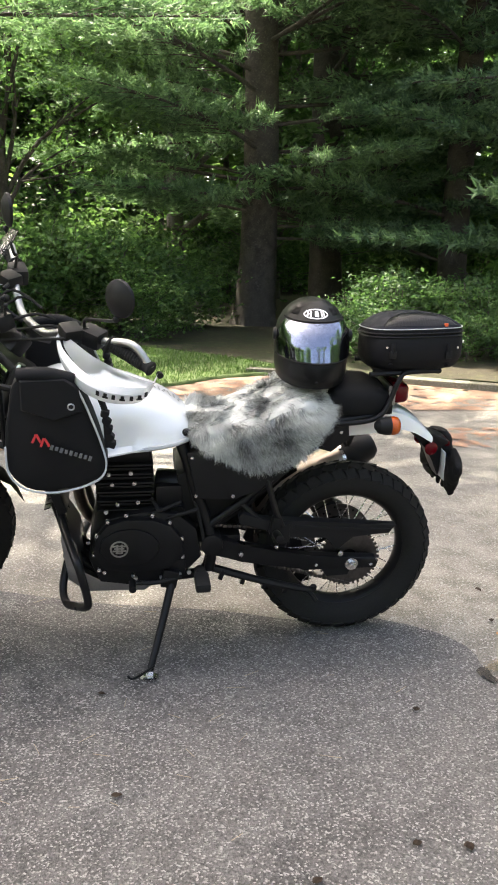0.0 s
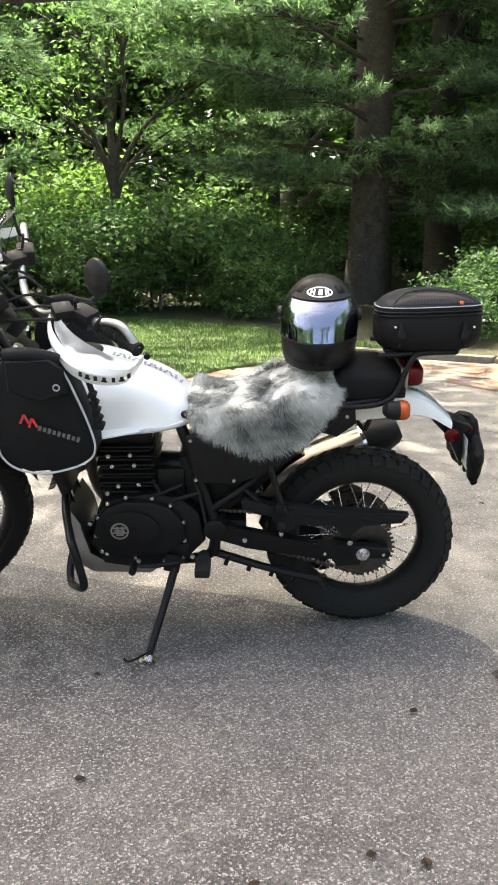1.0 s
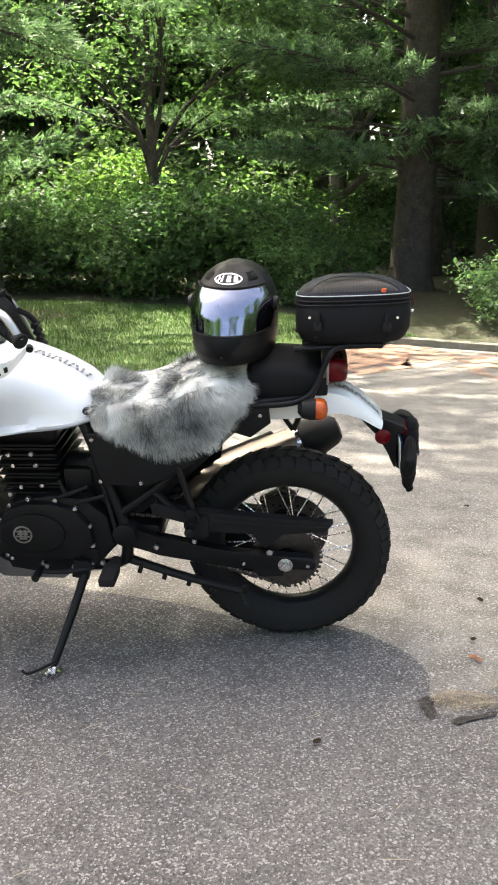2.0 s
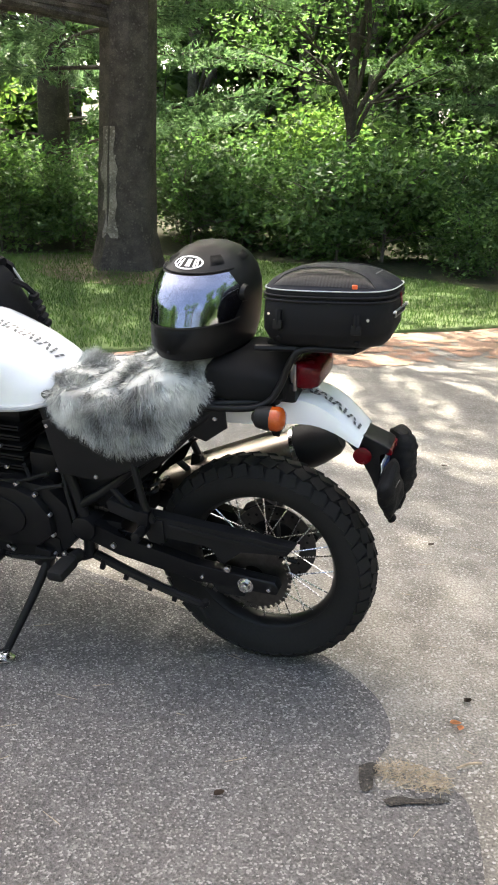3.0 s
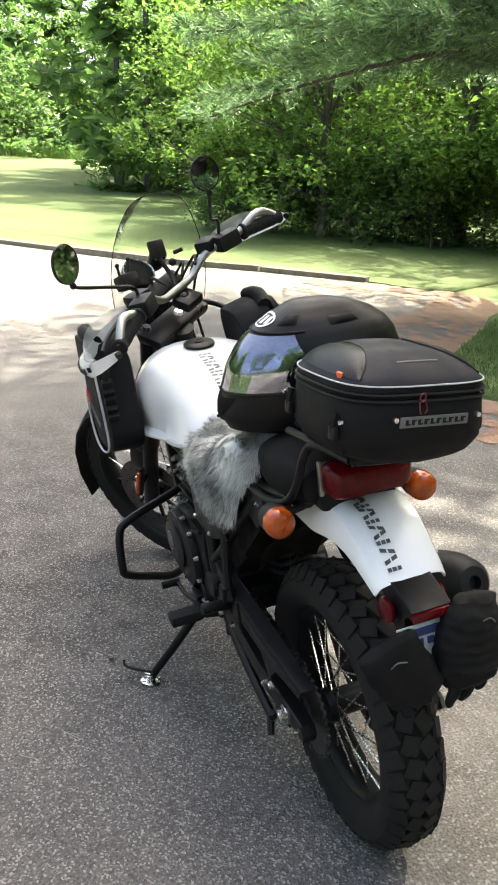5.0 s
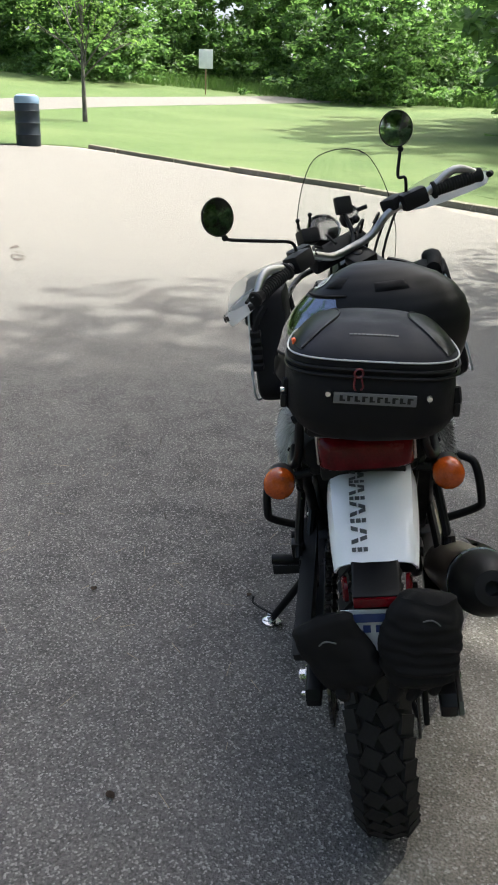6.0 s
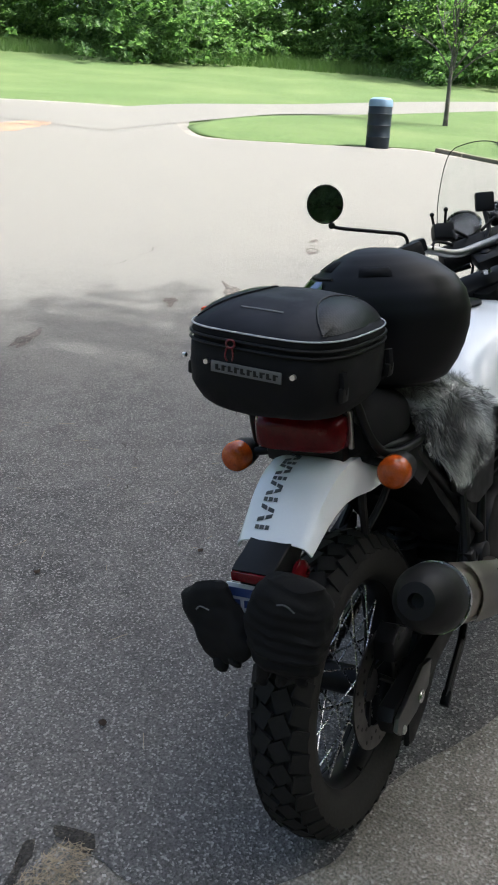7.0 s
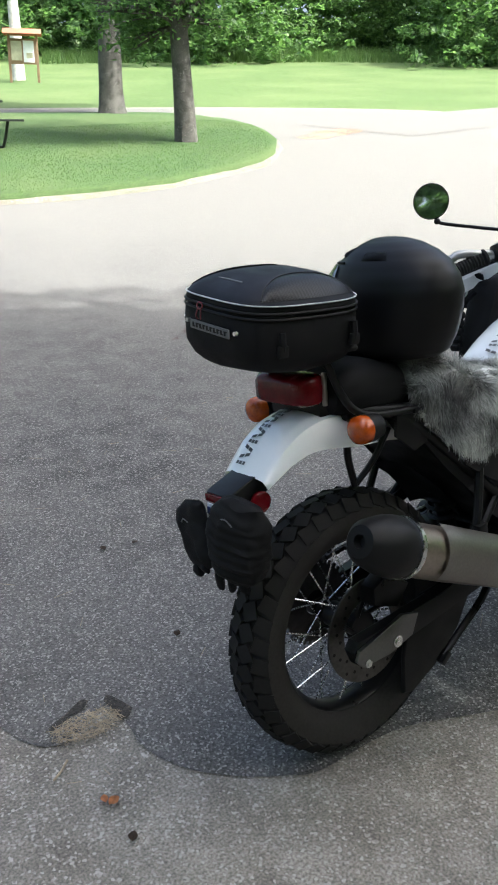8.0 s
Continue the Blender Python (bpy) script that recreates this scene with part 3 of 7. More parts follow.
    return loft(bm, rings)


def pine(name, label, m, height, r, boughs, seed, group="pines", scar=False, sparse=False):
    """boughs: (height, heading in degrees, length, lift)."""
    rng = np.random.default_rng(seed)
    tree = thing(name, label, "tree", m, group)
    part("trunk", trunk_bm(height, r, 0.4, seed=seed), M_BARK, tree)
    if scar:
        bm = BM()
        for k in range(3):
            z0 = 0.38 + 0.30 * k
            pts = []
            for i in range(9):
                z = z0 + 0.075 * i
                rr = r * (1 - 0.72 * z / height) * (1 + 0.4 * math.exp(-(z + 0.15) / 0.28)) + 0.012
                a0 = math.radians(266 - 4 * k + 6 * noise.noise((z * 3, k, 2)))
                wd = 0.27 + 0.22 * noise.noise((z * 4, k, 5))
                pts.append([(rr * math.cos(a0 + wd * q) + 0.05 * math.sin((z + .15) * 0.7 + seed), rr * math.sin(a0 + wd * q) + 0.05 * math.cos((z + .15) * 0.6 + seed), z) for q in (-1, -.4, .3, 1)])
            loft(bm, pts, cap=False, closed=False)
        part("bark_scar", bm, M_BARK_PALE, tree, "pale scar of stripped bark", smooth=True)
    needles, dry = [], []
    lim = BM()
    for h, heading, le, lift in boughs:
        tri, limbs = make_bough(le, rng, 15, 0.018, 5) if sparse or h > 6.5 else make_bough(le, rng)
        a = math.radians(heading)
        R = rot_to((math.cos(a) * math.cos(lift), math.sin(a) * math.cos(lift), math.sin(lift)))
        o = np.array([0.05 * math.sin(h * 0.7 + seed), 0.05 * math.cos(h * 0.6 + seed), h])
        needles.append(tri @ R.T + o)
        r0 = 0.014 + 0.006 * le
        for q, path in enumerate(limbs):
            P = [tuple(R @ np.array(p) + o) for p in path]
            if q == 0:
                tube(lim, P, (r0, 0.008), 6, 2)
            elif q % 2:
                tube(lim, P, (0.009, 0.004), 4, 1)
    part("limb", lim, M_BARK, tree)
    cr = new("crown", tri_mesh("crown", np.concatenate(needles), M_PINE))
    cr.parent = tree
    return tree


def leaves_at(centres, size, rng, flat=0.5):
    """Folded diamond leaves: two triangles each."""
    n = len(centres)
    d = rng.normal(0, 1, (n, 3))
    d[:, 2] = d[:, 2] * flat - 0.15
    d /= np.linalg.norm(d, axis=1, keepdims=True)
    s = np.cross(d, rng.normal(0, 1, (n, 3)) * 0.5 + np.array([0, 0, 1.0]))
    s /= np.linalg.norm(s, axis=1, keepdims=True) + 1e-9
    le = size * rng.uniform(0.6, 1.3, (n, 1))
    w = le * 0.33
    up = np.cross(s, d)
    a, t = centres, centres + d * le
    mid = centres + d * le * 0.45
    l, r_ = mid + s * w + up * w * 0.3, mid - s * w + up * w * 0.3
    return np.stack([a, l, t, a, t, r_], 1).reshape(-1, 3)


def crown_points(blobs, n, rng, shell=0.55):
    """Points in uneven blobs (x, y, z, radius), denser to the outside, in twig clusters."""
    out = []
    w = np.array([b[3] ** 2 for b in blobs])
    w = w / w.sum()
    per = 26
    for b, c in zip(blobs, (w * n / per).astype(int) + 1):
        d = rng.normal(0, 1, (c, 3))
        d /= np.linalg.norm(d, axis=1, keepdims=True)
        rad = b[3] * (shell + (1.12 - shell) * rng.uniform(0, 1, (c, 1)) ** 0.6)
        cen = np.array(b[:3]) + d * rad * np.array([1, 1, 0.8])
        spread = rng.uniform(0.10, 0.24, (c, 1, 1))
        out.append((cen[:, None, :] + rng.normal(0, 1, (c, per, 3)) * spread * np.array([1.2, 1.2, 0.6])).reshape(-1, 3))
    return np.concatenate(out)


def broadleaf(name, label, m, height, r, blobs, leaves, size, seed, material, bark=None, group="broadleaf trees", low=2.0):
    rng = np.random.default_rng(seed)
    tree = thing(name, label, "tree", m, group)
    bm = trunk_bm(height * 0.8, r, 0.25, (rng.uniform(-.03, .03), rng.uniform(-.03, .03)), seed, 10)
    for b in blobs:
        z0 = min(max(low * 0.7, b[2] * 0.55), height * 0.7)
        mid = (b[0] * 0.45 + rng.uniform(-.2, .2), b[1] * 0.45 + rng.uniform(-.2, .2), (z0 + b[2]) * 0.52)
        tube(bm, [(0, 0, z0), mid, (b[0], b[1], b[2])], (r * 0.42, 0.012), 6, 3)
        for q in range(3):
            v = rng.normal(0, 1, 3) * b[3] * 0.6
            tube(bm, [mid, (b[0] + v[0], b[1] + v[1], b[2] + v[2] * .6)], (r * 0.16, 0.006), 5, 2)
    part("trunk", bm, bark or M_BARK_GREY, tree)
    cr = new("crown", tri_mesh("crown", leaves_at(crown_points(blobs, leaves, rng), size, rng), material))
    cr.parent = tree
    return tree


def blob_set(rng, n, spread, zlo, zhi, rlo, rhi):
    out = []
    for i in range(n):
        a, q = rng.uniform(0, 2 * math.pi), spread * math.sqrt(rng.uniform(0.05, 1))
        z = rng.uniform(zlo, zhi)
        sh = 1 - 0.5 * max(0, (z - zlo) / (zhi - zlo) - 0.5)
        out.append((q * math.cos(a) * sh, q * math.sin(a) * sh, z, rng.uniform(rlo, rhi)))
    return out


def on(x, y, dz=0.0):
    return H(x, y) + (rise(x, y) if y > 3 else 0.0) + dz


def spot(x, y, turn=0.0, s=1.0, dz=0.0):
    return pose(x, y, on(x, y, dz), 0, 0, turn) @ Matrix.Diagonal((s, s, s, 1))


prng = random.Random(7)
def bough_ring(z0, z1, n, l0, l1, skip=(), lift=0.05):
    out = []
    for i in range(n):
        z = z0 + (z1 - z0) * (i + prng.random() * 0.7) / n
        hd = (i * 137.5 + prng.uniform(-25, 25)) % 360
        if any(a <= hd <= b and z < top for a, b, top in skip):
            continue
        out.append((z, hd, l0 + (l1 - l0) * (z - z0) / (z1 - z0) * prng.uniform(0.75, 1.1) + prng.uniform(-.3, .3), lift + prng.uniform(-0.12, 0.2)))
    return out


# the two big pines whose trunks pass behind the motorcycle
# most boughs above 6 m are out of view, added to shade the motorcycle
pine("pine_tree", "tall pine with a stout dark trunk and a pale bark scar", spot(-4.35, 6.95, 0), 22.0, 0.335,
     [(2.8, 203, 4.8, -0.02), (2.6, 221, 5.4, -0.02), (2.6, 236, 6.4, -0.05), (2.8, 243, 6.4, -0.03), (2.75, 212, 6.0, -0.03), (2.9, 192, 4.8, 0.0), (2.7, 228, 6.6, -0.05), (3.0, 232, 5.6, -0.02), (3.4, 5, 4.6, 0.02), (3.9, 185, 4.2, 0.0), (3.1, 215, 3.6, 0.02), (3.6, 160, 3.4, 0.0), (2.6, 140, 2.8, 0.0), (2.2, 165, 2.6, -0.05), (4.3, 240, 3.6, 0.1), (4.4, 330, 4.0, 0.08), (4.6, 60, 3.5, 0.0), (2.9, 110, 3.0, 0.0), (3.3, 75, 3.0, 0.0)]
     + [(9.5, 275, 5.0, 0.0), (10.2, 300, 5.0, 0.0), (11.5, 330, 5.0, 0.0), (12.2, 285, 5.0, 0.05), (8.0, 290, 5.0, 0.0), (9.0, 320, 5.0, 0.0), (10.8, 260, 5.0, 0.0), (13.5, 300, 5.0, 0.0), (13.0, 250, 4.6, 0.0), (14.5, 270, 4.6, 0.0), (6.5, 350, 5.6, 0.05), (7.5, 15, 5.4, 0.1), (8.6, 335, 5.8, 0.1), (10.8, 335, 5.4, 0.1), (13, 325, 5.0, 0.15), (15.2, 310, 4.6, 0.2), (16.5, 340, 4.4, 0.2), (9, 300, 4.4, 0.1), (11.5, 290, 4.4, 0.1)] + bough_ring(4.6, 20.5, 50, 4.8, 2.2, skip=((255, 300, 5.5), (0, 160, 22))) + [(8.0 + 0.22 * i, (175 + 61.8 * i * 2.6) % 175 + 175, 6.6 - 0.055 * i, 0.02 + 0.1 * (i % 3)) for i in range(60)], 11, scar=True)
# the last thirty boughs are added to shade the undergrowth on the right
pine("pine_tree", "tall pine with a dark straight trunk and low spreading boughs", spot(1.22, 12.1, 0), 21.0, 0.325,
     [(1.9, 200, 2.9, 0.03), (2.5, 185, 3.4, 0.08), (2.3, 345, 3.6, -0.05), (2.9, 10, 3.8, 0.0), (3.3, 320, 3.8, 0.02), (3.6, 350, 4.0, 0.0), (1.7, 330, 3.0, -0.1), (2.0, 20, 3.4, -0.05), (3.0, 215, 3.2, 0.1), (3.6, 190, 3.4, 0.1), (4.1, 205, 3.4, 0.1), (2.6, 305, 3.2, -0.02), (1.5, 0, 3.2, -0.08)]
     + [(2.4, 172, 4.4, 0.05), (2.9, 228, 4.2, 0.08), (3.3, 178, 4.6, 0.05), (3.8, 220, 4.4, 0.08), (4.3, 175, 4.6, 0.08), (4.7, 195, 4.8, 0.1), (5.2, 215, 4.6, 0.1), (5.8, 180, 4.6, 0.1), (2.0, 222, 3.6, 0.02), (10, 245, 5.4, 0.1), (14.5, 250, 5.0, 0.2), (16, 270, 4.6, 0.2)] + bough_ring(3.6, 19.5, 40, 4.2, 1.8, skip=((95, 255, 14),)) + [(4.4 + 0.15 * i, (278 + 41.0 * i) % 104 + 278, 4.2 - 0.02 * i, 0.02 + 0.05 * (i % 3)) for i in range(30)], 12)
pine_c = pine("pine_tree", "dense dark pine at the wood edge", spot(6.8, 12.0, 0), 15.0, 0.24, bough_ring(0.9, 14, 46, 3.6, 0.9), 13, sparse=True)
# the pine at x 2.9 is added to shade the undergrowth
for x, y, turn, s in ((-7.7, 10.4, 75, 1.15), (8.0, 12.5, 200, 1.0), (10.5, 7.0, 10, 1.1), (4.5, 11.4, 140, 1.05), (5.8, 9.0, 30, 1.0), (2.9, 14.6, 250, 1.35)):
    copy_thing(pine_c, spot(x, y, turn, s))
rb = np.random.default_rng(3)
tree_a = broadleaf("maple_tree", "slender broadleaf tree in the wood", spot(-3.4, 25.5), 11, 0.16, blob_set(rb, 15, 2.6, 2.6, 10.5, 0.7, 1.5), 8500, 0.17, 21, M_LEAF)
tree_b = broadleaf("oak_tree", "dark broadleaf tree in the wood", spot(2.8, 21), 13, 0.2, blob_set(rb, 17, 3.0, 2.2, 12.5, 0.8, 1.6), 9000, 0.18, 22, M_LEAF_DARK)
tree_c = broadleaf("ash_tree", "sunlit pale green broadleaf tree", spot(-11.6, 10.2), 8.5, 0.13, blob_set(rb, 16, 2.5, 1.2, 8.0, 0.7, 1.4), 9500, 0.15, 23, M_LEAF_BRIGHT, low=1.0)
shrub_a = broadleaf("shrub", "leafy green shrub at the wood edge", spot(-1.2, 12.6), 2.0, 0.03, blob_set(rb, 9, 1.1, 0.4, 1.9, 0.4, 0.75), 2800, 0.12, 24, M_LEAF, group="shrubs", low=0.3)
shrub_b = broadleaf("shrub", "dark leafy shrub at the wood edge", spot(-3.6, 12.4), 2.4, 0.03, blob_set(rb, 9, 1.2, 0.4, 2.3, 0.4, 0.8), 2800, 0.13, 25, M_LEAF_DARK, group="shrubs", low=0.3)
shrub_c = broadleaf("shrub", "bright yellow-green sapling shrub", spot(-3.55, 11.2, 0, 0.8), 2.4, 0.03, blob_set(rb, 7, 0.8, 0.9, 2.3, 0.3, 0.55), 1500, 0.15, 26, M_LEAF_BRIGHT, group="shrubs", low=0.3)
broadleaf("dogwood_tree", "crooked low tree with a dark stem and small leaves", spot(-2.75, 10.6), 5.5, 0.11, [(0.9, 0.2, 2.6, 0.7), (-0.9, 0.3, 2.9, 0.8), (0.3, -0.6, 3.6, 0.8), (1.5, 0.1, 3.3, 0.7), (-1.5, -0.2, 3.5, 0.8), (0.1, 0.5, 4.6, 0.9), (0.9, -0.4, 4.9, 0.8), (-0.8, 0.4, 4.7, 0.9)], 5200, 0.10, 27, M_LEAF, bark=M_BARK, low=1.1)
# oaks near y 16 are added to shade the wood's right side
WOOD = [("a", -8.0, 26.5), ("a", -0.8, 23), ("a", -4.6, 20.8), ("a", -7.6, 21.4), ("a", -2.4, 21.6), ("b", -10.5, 23), ("b", 4.0, 16.6), ("b", 0.4, 16.6), ("b", 2.3, 16.0),  ("a", 8.5, 17), ("b", -16.5, 19), ("a", -5, 24), ("b", -10, 25), ("a", 0, 25), ("b", 6, 26), ("a", 12, 22), ("a", -17, 21), ("b", 13, 12), ("a", -3, 33), ("b", -13, 33), ("a", 6, 35)]
for k, x, y in WOOD:
    copy_thing(tree_a if k == "a" else tree_b, spot(x + prng.uniform(-.6, .6), y + prng.uniform(-.6, .6), prng.uniform(0, 360), prng.uniform(0.9, 1.35)))
for x, y, s in ((-13.6, 8.6, 0.9), (-14.4, 6.0, 0.85), (-16.5, 7.6, 1.05), (-14.0, 11.5, 1.0), (-19, 10.0, 1.15), (-22.0, 5.6, 0.8), (-27, 7.5, 0.75), (-31, 5.0, 0.6), (-34, 8.0, 0.7)):
    copy_thing(tree_c, spot(x, y, prng.uniform(0, 360), s * prng.uniform(0.95, 1.1)))
EDGE_X, EDGE_Y = (-9, -6.4, -5.4, -3.9, -2, -0.6, 1, 2.1, 4, 8), (7.4, 6.3, 7.1, 8.1, 8.2, 7.9, 6.8, 6.0, 5.1, 3.6)
for i in range(54):
    x = -8.6 + 15.6 * ((i * 0.618) % 1.0)
    y = float(np.interp(x, EDGE_X, EDGE_Y)) + prng.uniform(0.9, 4.6)
    if x > 1.6 or -0.1 < x and y < 12.8 or math.hypot(x + 4.35, y - 6.95) < 1.2:
        continue
    copy_thing(prng.choice((shrub_a, shrub_b, shrub_b)), spot(x, y, prng.uniform(0, 360), prng.uniform(0.42, 0.85)))
urng = random.Random(17)
for i in range(13):
    x = 1.9 + 5.2 * ((i * 0.618) % 1.0)
    y = float(np.interp(x, EDGE_X, EDGE_Y)) + 0.85 + 0.2 * i + urng.uniform(0, 0.4)
    copy_thing(shrub_b, spot(x, y, urng.uniform(0, 360), urng.uniform(0.26, 0.4) + 0.022 * i))
for i in range(26):
    f = i / 25
    x, y = -10.6 - 5.0 * f + prng.uniform(-.5, .5), 9.2 - 5.2 * f + prng.uniform(0.2, 1.6)
    copy_thing(prng.choice((shrub_a, shrub_c, shrub_c)), spot(x, y, prng.uniform(0, 360), prng.uniform(0.6, 1.05)))
for i in range(22):
    copy_thing(prng.choice((shrub_a, shrub_b)), spot(prng.uniform(-16, 12), prng.uniform(15, 27), prng.uniform(0, 360), prng.uniform(0.9, 1.7)))
# lone trees of the lawn island and the young tree on the west lawn
broadleaf("willow_tree", "lawn tree with furrowed grey trunk and drooping leaves", spot(-7.5, -12.6, 0, 1.12, 0.1), 9, 0.17, 3 * [(0.45, -0.35, 1.9, 0.4), (0.6, -0.5, 1.5, 0.26), (-0.1, 0.1, 2.0, 0.35), (0.2, -0.2, 2.25, 0.5), (-0.3, 0.3, 1.75, 0.22), (0.85, -0.7, 1.95, 0.35)] + [ (0.4, 0.5, 3.4, 0.9), (-0.7, 0.3, 3.7, 1.0), (0.8, -0.6, 4.2, 1.2), (-0.4, -0.8, 5.0, 1.3), (0, 0.3, 6.2, 1.4), (1.2, 0.6, 5.2, 1.1), (-1.3, 0.5, 5.2, 1.1), (-0.3, 1.1, 2.7, 0.5), (0.9, 0.9, 2.9, 0.5)], 10500, 0.11, 31, M_LEAF, group="lawn trees", low=2.4)
broadleaf("shade_tree", "lawn tree with a dark thick trunk", spot(-9.65, -19.4, 0, 1.15, 0.1), 11, 0.27, 2 * [(0.0, 0.2, 2.7, 0.6), (1.1, -0.9, 2.7, 0.6), (-0.9, 0.7, 2.8, 0.5)] + [ (0.6, 0.3, 4.2, 1.1), (-0.8, 0.5, 4.4, 1.2), (1.2, -0.6, 5.2, 1.4), (-0.6, -0.9, 6.2, 1.6), (0, 0.3, 7.8, 1.8), (1.6, 0.6, 6.4, 1.3), (-1.8, 0.5, 6.2, 1.3), (0.2, 1.2, 3.2, 0.6)], 9000, 0.14, 32, M_LEAF_DARK, group="lawn trees", low=3.0)
broadleaf("young_tree", "young staked lawn tree with a thin trunk", spot(-25.2, -9.3, 0, 1.22), 4.2, 0.06, [(0, 0, 3.3, 0.8), (0.5, 0.6, 2.9, 0.6), (-0.5, -0.8, 2.8, 0.6), (0.1, -0.5, 3.9, 0.7), (0.2, 1.0, 2.3, 0.5), (-0.4, 1.2, 1.9, 0.4), (0.4, -1.1, 2.2, 0.5), (0.1, 0.2, 2.3, 0.5), (-0.2, 0.5, 4.4, 0.7)], 1500, 0.09, 33, M_LEAF_BRIGHT, group="lawn trees", low=1.2)
# unseen trees added behind the camera for the visor and mirrors to reflect
for x, y, s in ((4, -26, 1.3), (12, -22, 1.3), (19, -10, 1.3), (20, 0, 1.3)):
    copy_thing(tree_b, spot(x, y, prng.uniform(0, 360), s))

# far wood beyond the meadow: one body of trees
rf_ = np.random.default_rng(5)
far_pts, back_pts, far_tr = [], [], BM()
for i in range(95):
    hd = math.radians(168 + 84 * i / 94 + rf_.uniform(-.5, .5))
    for row in range(4):
        D = 61 + 5 * row + 8 * math.sin(i * 0.31) + rf_.uniform(-2, 2)
        x, y = 1.2 + D * math.cos(hd), 0.3 + D * math.sin(hd)
        hh = rf_.uniform(5.5, 9.5) + row * 2.5
        bl = [(x + rf_.normal(0, 1.5), y + rf_.normal(0, 1.5), H(x, y) + hh * q, rf_.uniform(1.4, 2.5)) for q in (0.02, 0.12, 0.25, 0.45, 0.65, 0.85, 1.0)]
        (far_pts if row < 2 else back_pts).append(crown_points(bl, (1400, 650, 400, 300)[row], rf_, 0.25))
deep = []
for i in range(92):
    hd = math.radians(-34 + 204 * i / 91 + rf_.uniform(-.6, .6))
    for row in range(3):
        D = 31 + 7 * row + rf_.uniform(-2, 2)
        x, y = 0.5 + D * math.cos(hd), -1 + D * math.sin(hd)
        hh = rf_.uniform(9, 14) + row * 3
        deep.append(crown_points([(x + rf_.normal(0, 1.3), y + rf_.normal(0, 1.3), H(x, y) + hh * q, rf_.uniform(1.6, 2.8)) for q in (0.05, 0.15, 0.28, 0.42, 0.56, 0.7, 0.85, 1.0)], (1000, 800, 600)[row], rf_, 0.2))
        if row == 0:
            tube(far_tr, [(x, y, H(x, y)), (x + rf_.normal(0, .3), y, H(x, y) + hh)], (0.16, 0.05), 5, 1)
dw = new("deep_wood", tri_mesh("deep_wood", leaves_at(np.concatenate(deep), 0.58, rf_), M_LEAF))
tagged(dw, "dense green wood behind the pines", "woods", kind="stuff")
far = np.concatenate((leaves_at(np.concatenate(far_pts), 0.34, rf_), leaves_at(np.concatenate(back_pts), 0.85, rf_)))
fw = new("distant_wood", tri_mesh("distant_wood", far, M_LEAF))
tagged(fw, "distant line of green trees beyond the meadow", "woods", kind="stuff")
tagged(link_mesh("distant_trunks", far_tr, M_BARK_GREY), "thin distant trunks inside the tree line", "woods", kind="stuff")

# ---- the motorcycle: built upright, nose to -x, rear tyre's foot at the origin; it leans on its side stand ----
BIKE = pose(0, 0.012, 0.006, 8.5, 0, 2.0)
M_BLACK = mat("satin black metal", (0.007, 0.007, 0.0075), 0.38, 0.0, 0.3, 14, 200, 0.08)
M_ENGINE = mat("black crinkle engine paint", (0.007, 0.007, 0.0075), 0.42, 0.0, 0.3, 18, 420, 0.35, 0.0006)
M_PLASTIC = mat("textured black plastic", (0.009, 0.009, 0.0095), 0.5, 0.0, 0.25, 16, 500, 0.3, 0.0005)
M_RUBBER = mat("tyre rubber", (0.014, 0.0135, 0.013), 0.8, 0.0, 0.3, 10, 160, 0.3, 0.001)
M_RUBBER_DUST = mat("dusty tyre rubber", (0.024, 0.0225, 0.021), 0.8, 0.0, 0.4, 6, 160, 0.3, 0.001)
M_WHITE = mat("white gloss paint", (0.76, 0.77, 0.78), 0.22, 0.0, 0.03, 5, 300, 0.02, 0.0003, 0.05, coat=0.5)
M_GREY = mat("grey trim plastic", (0.42, 0.43, 0.44), 0.45, 0.0, 0.08)
M_STENCIL = mat("grey stencil print", (0.13, 0.135, 0.14), 0.5, 0.0, 0.1)
M_STEEL = mat("bright steel", (0.62, 0.61, 0.6), 0.25, 1.0, 0.12, 30, 200, 0.05)
M_BRUSHED = mat("brushed exhaust steel", (0.42, 0.40, 0.37), 0.36, 1.0, 0.2, 6, 180, 0.12, 0.0006)
M_HEAT = mat("heat-tinted steel", (0.30, 0.26, 0.22), 0.35, 1.0, 0.25, 7, 150, 0.1)
M_ALU = mat("worn aluminium", (0.36, 0.355, 0.345), 0.42, 1.0, 0.15, 12, 160, 0.15)
M_CHAIN = mat("oily chain steel", (0.10, 0.095, 0.09), 0.4, 1.0, 0.3, 50)
M_FABRIC = mat("black nylon fabric", (0.007, 0.007, 0.008), 0.72, 0.0, 0.3, 18, 900, 0.6, 0.0008)
M_FABRIC_SOFT = mat("black quilted cloth", (0.006, 0.006, 0.0065), 0.8, 0.0, 0.3, 12, 700, 0.5, 0.001)
M_NAVY = mat("navy black fabric panel", (0.008, 0.009, 0.014), 0.6, 0.0, 0.2, 18, 900, 0.5, 0.0006)
M_PIPING = mat("pale reflective piping", (0.42, 0.43, 0.44), 0.4, 0.0, 0.06)
M_HELMET = mat("matt black helmet shell", (0.006, 0.006, 0.0065), 0.42, 0.0, 0.2, 10, 600, 0.06, 0.0002, 0.06)
M_LOGO_W = mat("white print", (0.75, 0.75, 0.75), 0.4, 0.0, 0.04)
M_LOGO_K = mat("black print", (0.012, 0.012, 0.012), 0.5, 0.0, 0.1)
M_RED = mat("red print", (0.55, 0.03, 0.035), 0.45, 0.0, 0.1)
